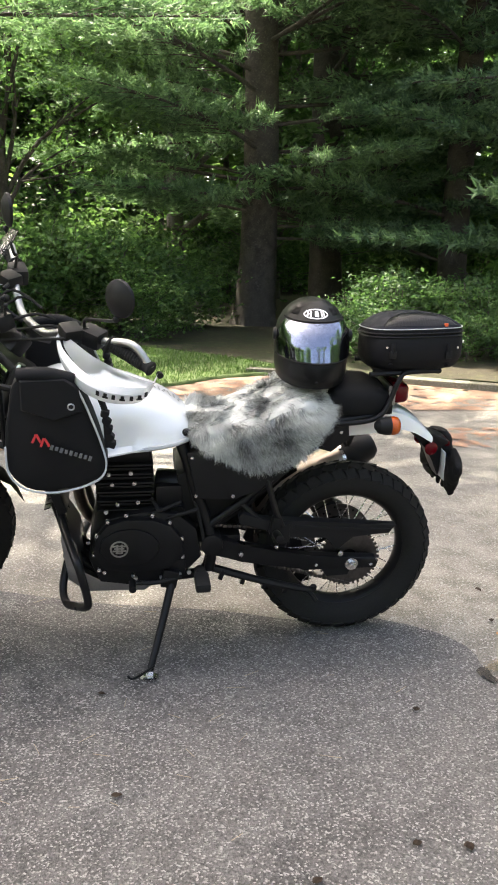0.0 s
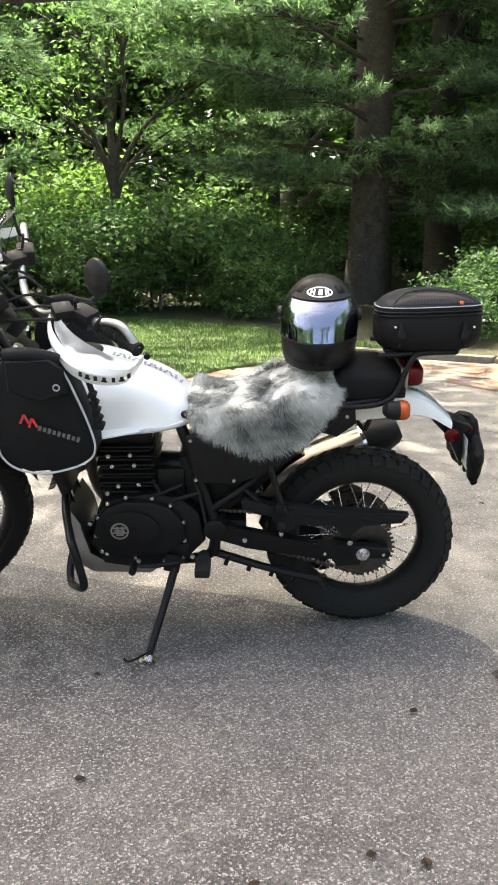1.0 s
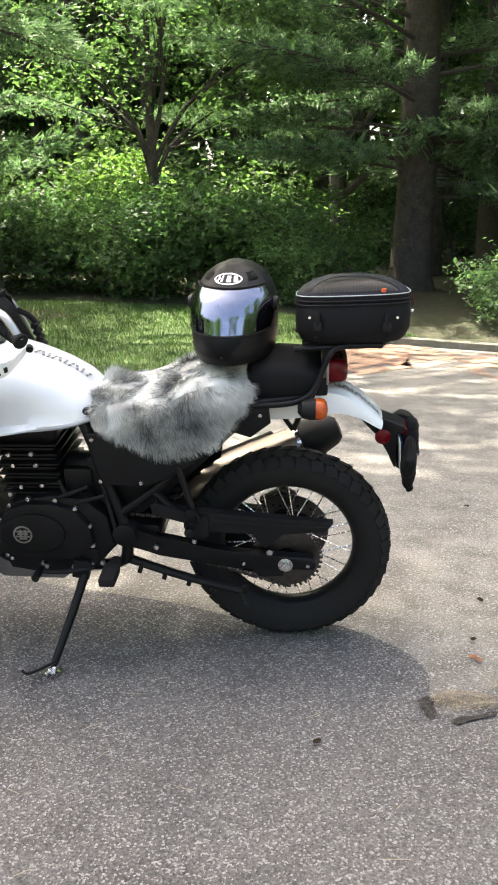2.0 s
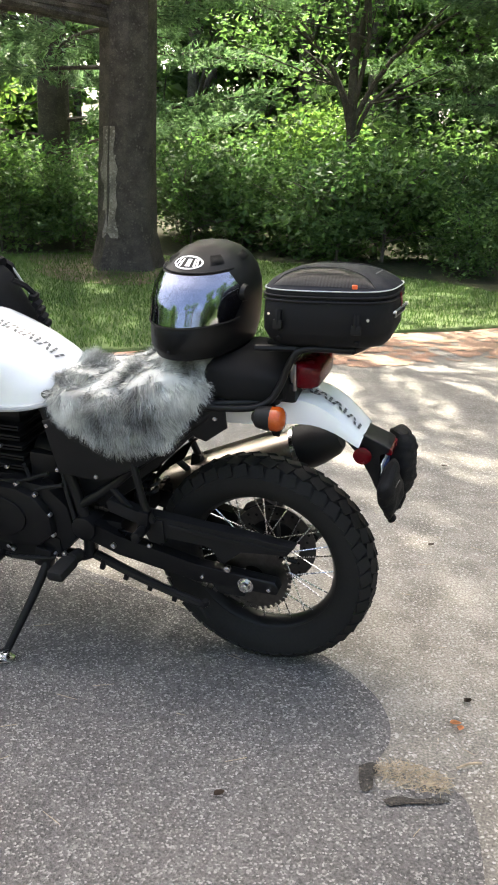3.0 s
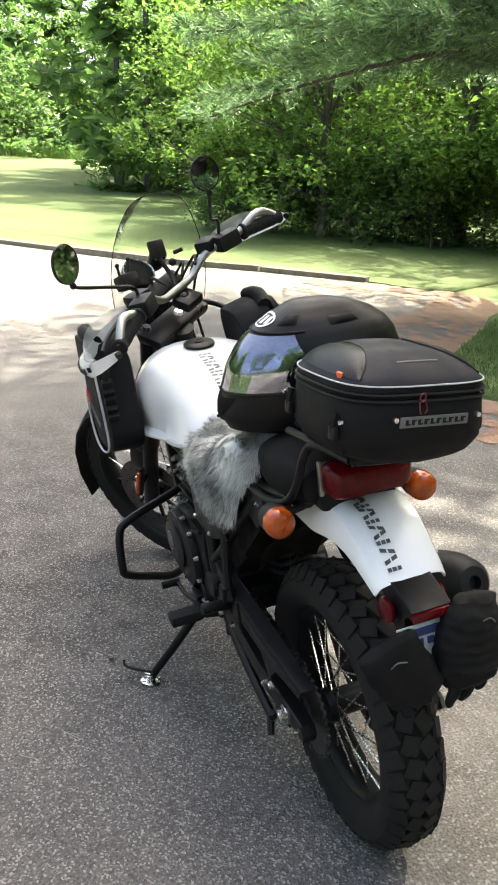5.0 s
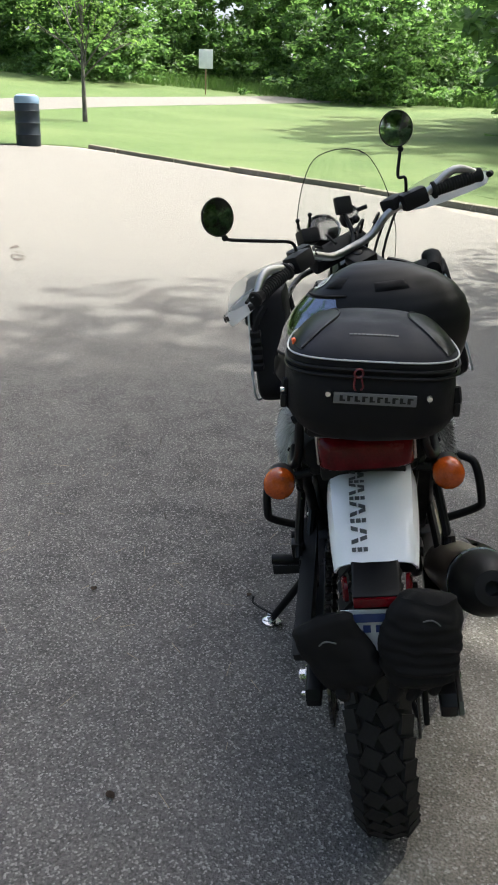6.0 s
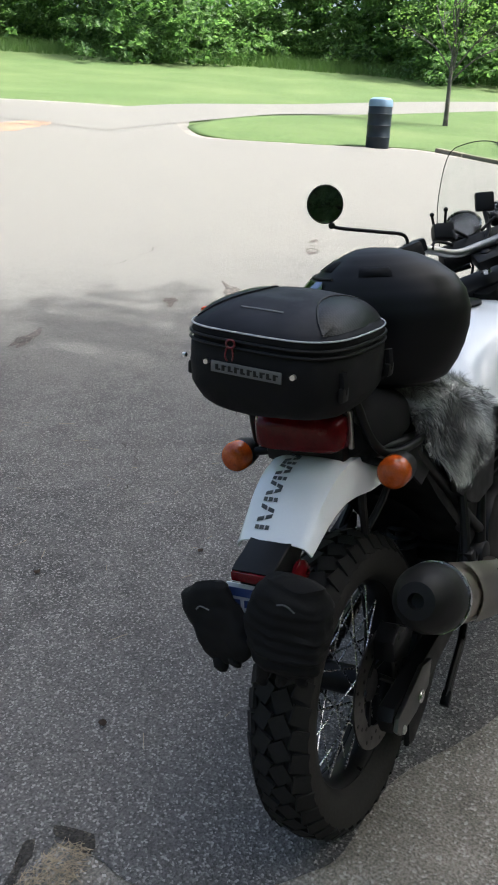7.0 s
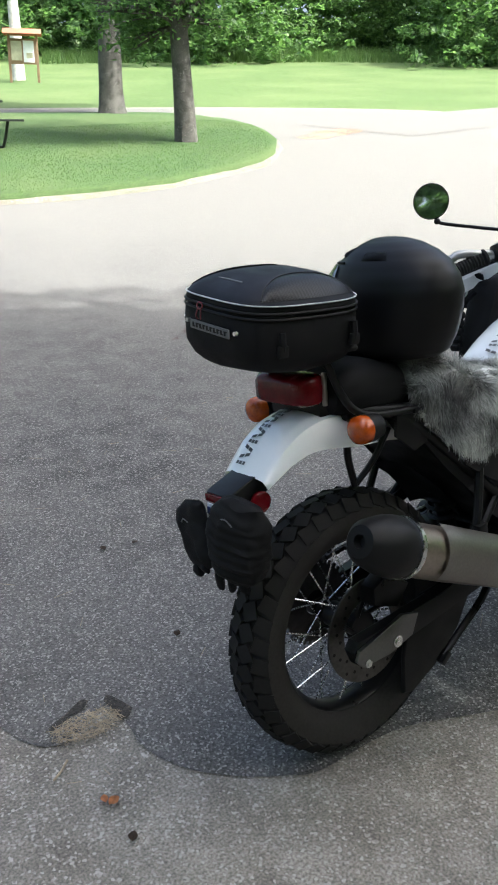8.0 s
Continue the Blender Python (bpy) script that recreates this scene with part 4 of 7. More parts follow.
M_ORANGE_TAG = mat("orange fabric tag", (0.75, 0.12, 0.03), 0.6, 0.0, 0.1)
M_REDLENS = mat("red lamp lens", (0.085, 0.002, 0.005), 0.2, 0.0, 0.45, 26, 260, 0.3, 0.0015, spec=0.2)
M_AMBER = mat("amber lamp lens", (0.36, 0.06, 0.006), 0.14, 0.0, 0.4, 40, 300, 0.3, 0.0015, coat=0.25, spec=0.4)
M_YELLOW = mat("yellow switch", (0.7, 0.32, 0.02), 0.4, 0.0, 0.1)
M_PLATE = mat("white number plate", (0.7, 0.7, 0.7), 0.4, 0.0, 0.05)
M_BLUE = mat("dark blue print", (0.03, 0.05, 0.16), 0.5, 0.0, 0.1)
M_GREYLABEL = mat("grey woven label", (0.11, 0.112, 0.115), 0.5, 0.0, 0.08, 60, 600, 0.3)
M_FROST = film_mat("frosted clear plastic", (0.72, 0.74, 0.75), 0.32, 0.3)
M_GLASS = clear_mat("clear windscreen")
M_DIALGLASS = glass_mat("dial glass", (1, 1, 1))
M_MIRROR = mat("mirror glass", (0.85, 0.86, 0.86), 0.03, 1.0, 0.02, 4, 50, 0.0, rvar=0.01)
M_VISOR = mat("silvered dark visor", (0.40, 0.42, 0.50), 0.05, 1.0, 0.05, 3, 60, 0.0, rvar=0.02)
M_FUR = bpy.data.materials.new("grey fur")
M_FUR.use_nodes = True
_n, _k = M_FUR.node_tree.nodes, M_FUR.node_tree.links
_g, _r = _n.new("ShaderNodeNewGeometry"), _n.new("ShaderNodeValToRGB")
_tc, _no, _ad = _n.new("ShaderNodeTexCoord"), _n.new("ShaderNodeTexNoise"), _n.new("ShaderNodeMath")
_no.inputs["Scale"].default_value = 9.0
_no.inputs["Detail"].default_value = 3.0
_ad.operation = 'MULTIPLY_ADD'
_ad.inputs[1].default_value = 0.24
_k.new(_tc.outputs["Object"], _no.inputs["Vector"])
_k.new(_g.outputs["Random Per Island"], _ad.inputs[0])
_k.new(_no.outputs[0], _ad.inputs[2])
_r.color_ramp.elements[0].position, _r.color_ramp.elements[1].position = 0.42, 0.76
_r.color_ramp.elements[0].color, _r.color_ramp.elements[1].color = (0.045, 0.045, 0.043, 1), (0.68, 0.69, 0.65, 1)
_k.new(_ad.outputs[0], _r.inputs[0])
_k.new(_r.outputs[0], _n["Principled BSDF"].inputs["Base Color"])
_n["Principled BSDF"].inputs["Roughness"].default_value = 0.6

bike = thing("motorcycle", "white adventure motorcycle with black engine leaning on its side stand", "motorcycle", BIKE)


def P(name, bm, material, label="", parent=None, smooth=True):
    return part(name, bm, material, parent or bike, label, smooth)


def bolt(bm, p, r=0.008, axis=(0, -1, 0), h=0.008):
    p, d = Vector(p), Vector(axis)
    lathe(bm, [(0, r), (h, r * 0.9), (h, r * 0.55), (h + 0.002, r * 0.5)], p, d, 8)


# wheels
def wheel(name, centre, R, rim_r, hw, blocks, m=None, label="", disc_side=1, disc_r=0.12):
    c = Vector(centre)
    hub = BM()
    lathe(hub, [(-0.06, 0.012), (-0.06, 0.034), (-0.045, 0.038), (-0.04, 0.03), (0.04, 0.03), (0.045, 0.038), (0.06, 0.034), (0.06, 0.012)], c, seg=24)
    w = P(name, hub, M_BLACK, label)
    t = BM()
    prof = [(-0.040, rim_r + 0.004), (-hw * 0.82, rim_r + 0.012), (-hw * 0.98, rim_r + (R - rim_r) * 0.42), (-hw * 0.97, rim_r + (R - rim_r) * 0.66), (-hw * 0.80, R - 0.020), (-hw * 0.45, R - 0.011), (0, R - 0.009)]
    prof = prof + [(-a, b) for a, b in prof[-2::-1]] + [(0.034, rim_r - 0.002), (-0.034, rim_r - 0.002)]
    lathe(t, prof, c, seg=96, close=True)
    tyre = part("tyre", t, [M_RUBBER, M_RUBBER_DUST], w, "black knobbly tyre with chevron tread blocks")
    for f in tyre.data.polygons:
        v = f.center - c
        if v.y > 0 and math.hypot(v.x, v.z) < rim_r + (R - rim_r) * 0.60:
            f.material_index = 1
    tb = BM()
    for i in range(blocks):
        for k, (oy, tilt, lean, wd, ln) in enumerate(((-hw * 0.78, 14, -48, 0.030, 0.0285), (-hw * 0.28, -26, -12, 0.029, 0.031), (hw * 0.28, 26, 12, 0.029, 0.031), (hw * 0.78, -14, 48, 0.030, 0.0285))):
            a = 360 * (i + (0.5 if k in (1, 2) else 0.0) + (0.25 if k > 1 else 0)) / blocks
            rr = R - 0.0055 if k in (1, 2) else R - 0.019
            mm = Matrix.Translation(c) @ Matrix.Rotation(radians(a), 4, 'Y') @ Matrix.Translation((0, oy, rr)) @ Matrix.Rotation(radians(-lean), 4, 'X') @ Matrix.Rotation(radians(tilt), 4, 'Z')
            bmesh.ops.create_cube(tb, size=1.0, matrix=mm @ Matrix.Diagonal((ln * 1.18, wd * 1.08, 0.007, 1)))
    part("tread", tb, M_RUBBER, w, smooth=False)
    r = BM()
    lathe(r, [(-0.036, rim_r + 0.006), (-0.030, rim_r - 0.004), (-0.012, rim_r - 0.016), (0.012, rim_r - 0.016), (0.030, rim_r - 0.004), (0.036, rim_r + 0.006), (0.033, rim_r + 0.008), (0.026, rim_r + 0.002), (-0.026, rim_r + 0.002), (-0.033, rim_r + 0.008)], c, seg=80, close=True)
    part("rim", r, M_BLACK, w, "black spoked wheel rim")
    sp = None
    for i in range(32):
        a = 2 * math.pi * i / 32
        side = 1 if i % 2 else -1
        skew = 0.55 if (i // 2) % 2 else -0.55
        if sp is None:
            b = BM()
            tube(b, [(0, 0, 0), (0, 0, 1)], 0.0019, 6, 1)
            sp = link_mesh("spoke", b, M_STEEL)
            first = sp
            sp_me = sp.data
        else:
            first = new("spoke", sp_me)
        p0 = c + Vector((0.036 * math.cos(a + skew * 1.6), side * 0.042, 0.036 * math.sin(a + skew * 1.6)))
        p1 = c + Vector(((rim_r - 0.012) * math.cos(a), side * 0.008, (rim_r - 0.012) * math.sin(a)))
        d = p1 - p0
        q = Vector((0, 0, 1)).rotation_difference(d)
        first.parent = w
        first.matrix_basis = Matrix.LocRotScale(p0, q, (1, 1, d.length))
    db = BM()
    y0 = disc_side * 0.075
    lathe(db, [(y0 - 0.002, disc_r * 0.62), (y0 - 0.002, disc_r), (y0 + 0.002, disc_r), (y0 + 0.002, disc_r * 0.62)], c, seg=48, close=True)
    arms = BM()
    for i in range(6):
        a = 2 * math.pi * i / 6
        cyl(arms, c + Vector((0.035 * math.cos(a), disc_side * 0.06, 0.035 * math.sin(a))), c + Vector((disc_r * 0.66 * math.cos(a + .4), y0, disc_r * 0.66 * math.sin(a + .4))), 0.007, seg=6)
    pieces("disc_arm", arms, M_BLACK, w)
    part("brake_disc", db, M_CHAIN, w, "drilled steel brake disc")
    hb = BM()
    for i in range(30):
        a = 2 * math.pi * i / 30
        rr = disc_r * (0.72, 0.81, 0.9)[i % 3]
        p = c + Vector((rr * math.cos(a), 0, rr * math.sin(a)))
        cyl(hb, p + Vector((0, y0 - 0.0026, 0)), p + Vector((0, y0 + 0.0026, 0)), 0.004, seg=8)
    pieces("disc_hole", hb, M_BLACK, w)
    if m is not None:
        w.matrix_basis = m
    return w


rear = wheel("rear_wheel", (0, -0.004, 0.307), 0.301, 0.206, 0.060, 42, label="rear wheel with black rim and steel spokes", disc_r=0.12)

# swing arm, chain guard, chain
b = BM()
prism(b, [(-0.46, 0.44), (-0.36, 0.392), (-0.14, 0.352), (0.075, 0.338), (0.085, 0.318), (0.078, 0.300), (-0.14, 0.302), (-0.36, 0.340), (-0.46, 0.37)], -0.150, -0.118, 0.006)
prism(b, [(-0.46, 0.44), (-0.36, 0.392), (-0.14, 0.358), (0.10, 0.338), (0.115, 0.318), (0.10, 0.285), (-0.06, 0.295), (-0.36, 0.340), (-0.46, 0.37)], 0.112, 0.145, 0.006)
box(b, (-0.40, 0, 0.385), (0.08, 0.24, 0.07), bev=0.01)
cyl(b, (-0.455, -0.16, 0.405), (-0.455, 0.155, 0.405), 0.035, bev=0.006)
P("swing_arm", b, M_BLACK, "black steel swing arm")
b = BM()
prism(b, [(-0.375, 0.503), (-0.36, 0.515), (-0.29, 0.485), (-0.225, 0.484), (-0.093, 0.474), (0.129, 0.456), (0.108, 0.428), (-0.010, 0.424), (-0.040, 0.392), (-0.058, 0.374), (-0.075, 0.392), (-0.094, 0.424), (-0.176, 0.424), (-0.22, 0.43), (-0.225, 0.398), (-0.26, 0.405), (-0.28, 0.455), (-0.37, 0.475)], -0.160, -0.128, 0.004)
P("chain_guard", b, M_PLASTIC, "long black plastic chain guard")
b = BM()
prism(b, [(-0.20, 0.469), (-0.09, 0.459), (0.11, 0.446), (0.10, 0.436), (-0.09, 0.447), (-0.20, 0.457)], -0.164, -0.158, 0.002)
prism(b, [(-0.262, 0.478), (-0.215, 0.476), (-0.213, 0.41), (-0.258, 0.412)], -0.166, -0.158, 0.003)
P("guard_rib", b, M_PLASTIC, parent=None)
b = BM()
lathe(b, [(-0.104, 0.03), (-0.104, 0.094), (-0.098, 0.094), (-0.098, 0.03)], (0, 0, 0.316), seg=40, close=True)
for i in range(38):
    a = 2 * math.pi * i / 38
    box(b, (0.098 * math.cos(a), -0.101, 0.316 + 0.098 * math.sin(a)), (0.009, 0.006, 0.007), (0, -math.degrees(a), 0))
for i in range(5):
    a = 2 * math.pi * i / 5
    box(b, (0.06 * math.cos(a), -0.1, 0.316 + 0.06 * math.sin(a)), (0.06, 0.006, 0.016), (0, -math.degrees(a), 0))
P("sprocket", b, M_CHAIN, "dark steel rear sprocket")
b = BM()
for z0, z1 in ((0.414, 0.452), (0.222, 0.372)):
    for i in range(34):
        f = i / 33
        x, z = 0.0 - 0.50 * f, z0 + (z1 - z0) * f
        box(b, (x, -0.101, z), (0.013, 0.016 if i % 2 else 0.011, 0.011), (0, math.degrees(math.atan2(z1 - z0, 0.5)), 0), 0.002)
tagged(P("chain", b, M_CHAIN, "oily drive chain"), kind="stuff")
b = BM()
bolt(b, (-0.003, -0.150, 0.318), 0.015, h=0.016)
cyl(b, (-0.003, -0.148, 0.318), (-0.003, -0.153, 0.318), 0.021, seg=20)
bolt(b, (-0.046, -0.158, 0.365), 0.010)
bolt(b, (-0.255, -0.166, 0.40), 0.007), bolt(b, (-0.365, -0.16, 0.375), 0.008)
bolt(b, (-0.12, -0.150, 0.322), 0.006), bolt(b, (0.06, -0.150, 0.318), 0.006)
bolt(b, (0.0, 0.146, 0.309), 0.015, (0, 1, 0), 0.014)
bolt(b, (0.086, 0.146, 0.290), 0.010, (0, 1, 0), 0.012)
for x, z in ((-0.112, 0.775), (-0.14, 0.770), (-0.125, 0.750)):
    bolt(b, (x, 0.142, z), 0.006, (0, 1, 0), 0.005)
pieces("bolt", b, M_STEEL, bike)
b = BM()
prism(b, [(-0.10, 0.30), (-0.06, 0.315), (0.00, 0.31), (-0.01, 0.275), (-0.08, 0.272)], -0.145, -0.112, 0.004)
P("chain_guide", b, M_PLASTIC)
b = BM()
prism(b, [(-0.07, 0.35), (-0.02, 0.362), (0.03, 0.345), (0.108, 0.325), (0.118, 0.303), (0.10, 0.285), (0.02, 0.286), (-0.05, 0.305)], 0.146, 0.156, 0.003)
P("axle_plate", b, mat("dull cast metal", (0.15, 0.148, 0.145), 0.42, 1.0, 0.2, 14, 160, 0.15), "dull cast metal axle plate")
b = BM()
prism(b, [(-0.09, 0.40), (-0.02, 0.44), (0.02, 0.42), (0.02, 0.38), (-0.05, 0.355)], 0.07, 0.115, 0.008)
P("brake_caliper", b, M_BLACK)
b = BM()
prism(b, [(-0.30, 0.36), (-0.15, 0.345), (-0.10, 0.29), (-0.085, 0.21), (-0.078, 0.125), (-0.11, 0.118), (-0.19, 0.155), (-0.27, 0.22), (-0.32, 0.30)], 0.085, 0.098, 0.005)
P("mud_flap", b, M_PLASTIC)
b = BM()
tube(b, [(-0.36, 0.125, 0.33), (-0.29, 0.150, 0.30), (-0.20, 0.155, 0.25), (-0.151, 0.155, 0.215)], (0.010, 0.008), 8, 3)
box(b, (-0.149, 0.156, 0.212), (0.034, 0.020, 0.016), (0, 35, 0), 0.004)
P("brake_pedal", b, M_BLACK, "black steel brake pedal")
# shock and inner mudguard
b = BM()
cyl(b, (-0.30, 0, 0.70), (-0.36, 0, 0.42), 0.022, seg=16)
P("shock_absorber", b, M_BLACK)
b = BM()
for i in range(9):
    c0 = Vector((-0.305 - 0.005 * i, 0, 0.66 - 0.024 * i))
    lathe(b, [(-0.006, 0.034), (0, 0.041), (0.006, 0.034), (0, 0.028)], c0, (-0.2, 0, -1), 20, close=True)
pieces("spring_coil", b, M_BLACK, bike)
b = BM()
rings = []
for i in range(4):
    a = radians(150 - 10 * i)
    rings.append([(0.345 * math.cos(a) - 0.01, y, 0.316 + 0.345 * math.sin(a) + 0.02 * (1 - (y / 0.075) ** 2)) for y in (-0.075, -0.04, 0, 0.04, 0.075)])
loft(b, rings, cap=False, closed=False)
bmesh.ops.solidify(b, geom=list(b.faces), thickness=0.004)
P("inner_mudguard", b, M_PLASTIC)

# frame
b = BM()
for s in (-1, 1):
    tube(b, [(-0.985, s * 0.05, 0.86), (-0.80, s * 0.075, 0.80), (-0.58, s * 0.105, 0.765), (-0.50, s * 0.125, 0.56), (-0.455, s * 0.135, 0.41), (-0.46, s * 0.13, 0.31)], 0.017, 10)
    tube(b, [(-0.46, s * 0.135, 0.47), (-0.365, s * 0.135, 0.54), (-0.28, s * 0.132, 0.615), (-0.13, s * 0.13, 0.735), (-0.07, s * 0.122, 0.785)], 0.0125, 10)
    tube(b, [(-0.365, s * 0.137, 0.535), (-0.275, s * 0.150, 0.45)], 0.010, 8)
    tube(b, [(-0.58, s * 0.11, 0.765), (-0.30, s * 0.128, 0.765), (-0.05, s * 0.116, 0.796), (0.05, s * 0.100, 0.808)], 0.012, 10)
    tube(b, [(-0.29, s * 0.15, 0.62), (-0.262, s * 0.165, 0.52), (-0.24, s * 0.168, 0.47)], 0.010, 8)
    tube(b, [(-1.03, s * 0.045, 0.80), (-0.93, s * 0.05, 0.52), (-0.87, s * 0.055, 0.34), (-0.75, s * 0.07, 0.27), (-0.50, s * 0.10, 0.28), (-0.455, s * 0.12, 0.36)], 0.016, 10)
cyl(b, (-1.00, 0, 0.95), (-1.085, 0, 0.78), 0.035)
P("frame", b, M_BLACK, "black tubular steel frame")
b = BM()
for s in (-1, 1):
    prism(b, [(-0.535, 0.712), (-0.505, 0.565), (-0.39, 0.560), (-0.335, 0.580), (-0.235, 0.640), (-0.20, 0.72), (-0.36, 0.74)], s * 0.150 - 0.008, s * 0.150 + 0.008, 0.006)
pieces("side_panel", b, M_PLASTIC, bike, "black plastic side panel")
b = BM()
prism(b, [(-0.56, 0.62), (-0.35, 0.70), (-0.17, 0.73), (-0.08, 0.765), (-0.10, 0.725), (-0.21, 0.645), (-0.31, 0.525), (-0.42, 0.44), (-0.55, 0.46)], -0.10, 0.13, 0.012)
P("airbox", b, M_PLASTIC, "black airbox and under-seat cover")
b = BM()
for s in (-1, 1):
    prism(b, [(-0.10, 0.80), (-0.045, 0.792), (-0.040, 0.742), (-0.095, 0.70), (-0.16, 0.72)], s * 0.132 - 0.004, s * 0.132 + 0.004, 0.003)
pieces("rack_plate", b, M_BLACK, bike)
b = BM()
for x, z, yy in ((-0.507, 0.576, -0.158), (-0.395, 0.572, -0.158), (-0.52, 0.70, -0.158), (-0.068, 0.765, -0.137), (-0.28, 0.60, -0.15)):
    bolt(b, (x, yy, z), 0.006, h=0.004)
pieces("bolt", b, M_STEEL, bike)

# engine
b = BM()
prism(b, [(-0.83, 0.36), (-0.81, 0.46), (-0.77, 0.505), (-0.66, 0.525), (-0.56, 0.515), (-0.50, 0.46), (-0.485, 0.36), (-0.55, 0.29), (-0.70, 0.268), (-0.80, 0.285)], -0.150, 0.150, 0.02)
P("crankcase", b, M_ENGINE, "black engine crankcase")
b = BM()
cov = [(-0.800, 0.400), (-0.79, 0.455), (-0.757, 0.497), (-0.70, 0.515), (-0.62, 0.512), (-0.565, 0.49), (-0.528, 0.44), (-0.525, 0.385), (-0.575, 0.340), (-0.68, 0.330), (-0.77, 0.345)]
prism(b, cov, -0.192, -0.148, 0.014)
prism(b, [(-0.75 + 0.045 * math.cos(t) * 2.0 + 0.06, 0.424 + 0.062 * math.sin(t)) for t in np.linspace(0, 2 * math.pi, 24, endpoint=False)], -0.199, -0.19, 0.006)
bmesh.ops.translate(b, verts=b.verts, vec=(-0.017, 0.018, -0.005))
P("engine_cover", b, M_ENGINE, "black oval clutch cover")
b = BM()
for ro, ri, y in ((0.0275, 0.0225, -0.2015),):
    lathe(b, [(-0.0015, ri), (-0.0015, ro), (0.0, ro), (0.0, ri)], (-0.721, -0.2, 0.4225), seg=40, close=True)
for dz, w in ((0.010, 0.040), (0.002, 0.030), (-0.006, 0.040), (-0.013, 0.022)):
    box(b, (-0.721, -0.2005, 0.4225 + dz), (w, 0.002, 0.0045))
box(b, (-0.727, -0.2005, 0.4225), (0.006, 0.002, 0.03)), box(b, (-0.713, -0.2005, 0.4225), (0.006, 0.002, 0.03))
bmesh.ops.translate(b, verts=b.verts, vec=(-0.017, 0.018, -0.005))
P("badge", b, M_ALU, "round silver engine badge")
b = BM()
for i, (x, z) in enumerate(cov):
    bolt(b, (x * 0.97 - 0.02, -0.176, 0.42 + (z - 0.42) * 1.12), 0.007, h=0.01)
bmesh.ops.translate(b, verts=b.verts, vec=(-0.017, 0.018, -0.005))
for x, z in ((-0.80, 0.335), (-0.69, 0.30), (-0.61, 0.30), (-0.555, 0.31), (-0.525, 0.315), (-0.83, 0.43)):
    bolt(b, (x, -0.152, z), 0.0075)
for x, z in ((-0.765, 0.642), (-0.70, 0.645), (-0.755, 0.61), (-0.69, 0.612), (-0.74, 0.545), (-0.68, 0.55), (-0.775, 0.52), (-0.67, 0.512)):
    bolt(b, (x, -0.132, z), 0.007)
pieces("bolt", b, M_STEEL, bike)
b = BM()
box(b, (-0.718, 0, 0.60), (0.135, 0.20, 0.18), bev=0.01)
P("cylinder", b, M_ENGINE, "black cylinder barrel")
b = BM()
box(b, (-0.722, 0, 0.690), (0.17, 0.21, 0.05), bev=0.015)
P("cylinder_head", b, M_ENGINE, "black cylinder head")
b = BM()
for i in range(11):
    z = 0.520 + 0.0145 * i
    box(b, (-0.715 - 0.035 * (z - 0.52), 0, z), (0.175 - 0.02 * (i % 2), 0.25 - 0.02 * (i % 2), 0.006), bev=0.002)
pieces("cooling_fin", b, M_ENGINE, bike)
b = BM()
cyl(b, (-0.62, -0.04, 0.575), (-0.53, -0.06, 0.575), 0.042, bev=0.006)
box(b, (-0.585, -0.07, 0.545), (0.085, 0.08, 0.09), bev=0.015)
cyl(b, (-0.56, -0.09, 0.52), (-0.56, -0.13, 0.51), 0.022)
P("throttle_body", b, M_BLACK)
b = BM()
tube(b, [(-0.64, -0.115, 0.555), (-0.60, -0.14, 0.50), (-0.56, -0.16, 0.515), (-0.50, -0.155, 0.53)], 0.006, 6)
tube(b, [(-0.68, -0.135, 0.50), (-0.62, -0.15, 0.525), (-0.55, -0.14, 0.55)], 0.005, 6)
tube(b, [(-0.53, -0.10, 0.60), (-0.50, -0.145, 0.52), (-0.48, -0.15, 0.42)], 0.0055, 6)
P("hose", b, M_RUBBER)
b = BM()
prism(b, [(-0.915, 0.42), (-0.90, 0.46), (-0.865, 0.40), (-0.85, 0.30), (-0.80, 0.270), (-0.66, 0.262), (-0.645, 0.285), (-0.635, 0.25), (-0.66, 0.232), (-0.84, 0.236), (-0.895, 0.28)], -0.115, 0.115, 0.006)
P("skid_plate", b, M_ALU, "bare aluminium skid plate")
b = BM()
box(b, (-0.93, 0, 0.585), (0.03, 0.22, 0.17), (0, -18, 0), 0.006)
P("oil_cooler", b, M_BLACK)
b = BM()
for i in range(9):
    box(b, (-0.95 + 0.006 * i, 0, 0.52 + 0.017 * i), (0.02, 0.20, 0.003), (0, -18, 0))
pieces("cooler_fin", b, M_BLACK, bike)
# crash bars
b = BM()
for s in (-1, 1):
    tube(b, [(-0.915, s * 0.07, 0.50), (-0.895, s * 0.17, 0.475), (-0.865, s * 0.275, 0.448), (-0.850, s * 0.305, 0.42), (-0.830, s * 0.315, 0.33), (-0.836, s * 0.303, 0.298), (-0.875, s * 0.22, 0.252), (-0.903, s * 0.155, 0.226), (-0.914, s * 0.10, 0.25), (-0.90, s * 0.06, 0.32)], 0.0125, 10, 6)
pieces("crash_bar", b, M_BLACK, bike, "black tubular crash bar")
# side stand, pegs, levers
b = BM()
tube(b, [(-0.575, -0.155, 0.295), (-0.605, -0.215, 0.20), (-0.655, -0.315, 0.062)], (0.014, 0.011), 10, 3)
box(b, (-0.585, -0.16, 0.30), (0.05, 0.03, 0.06), (0, 12, 0), 0.006)
box(b, (-0.57, -0.14, 0.33), (0.07, 0.03, 0.06), (0, 0, 0), 0.008)
tube(b, [(-0.64, -0.31, 0.085), (-0.70, -0.37, 0.088), (-0.72, -0.372, 0.10)], 0.004, 6)
stand = P("side_stand", b, M_BLACK, "side stand propping the motorcycle")
b = BM()
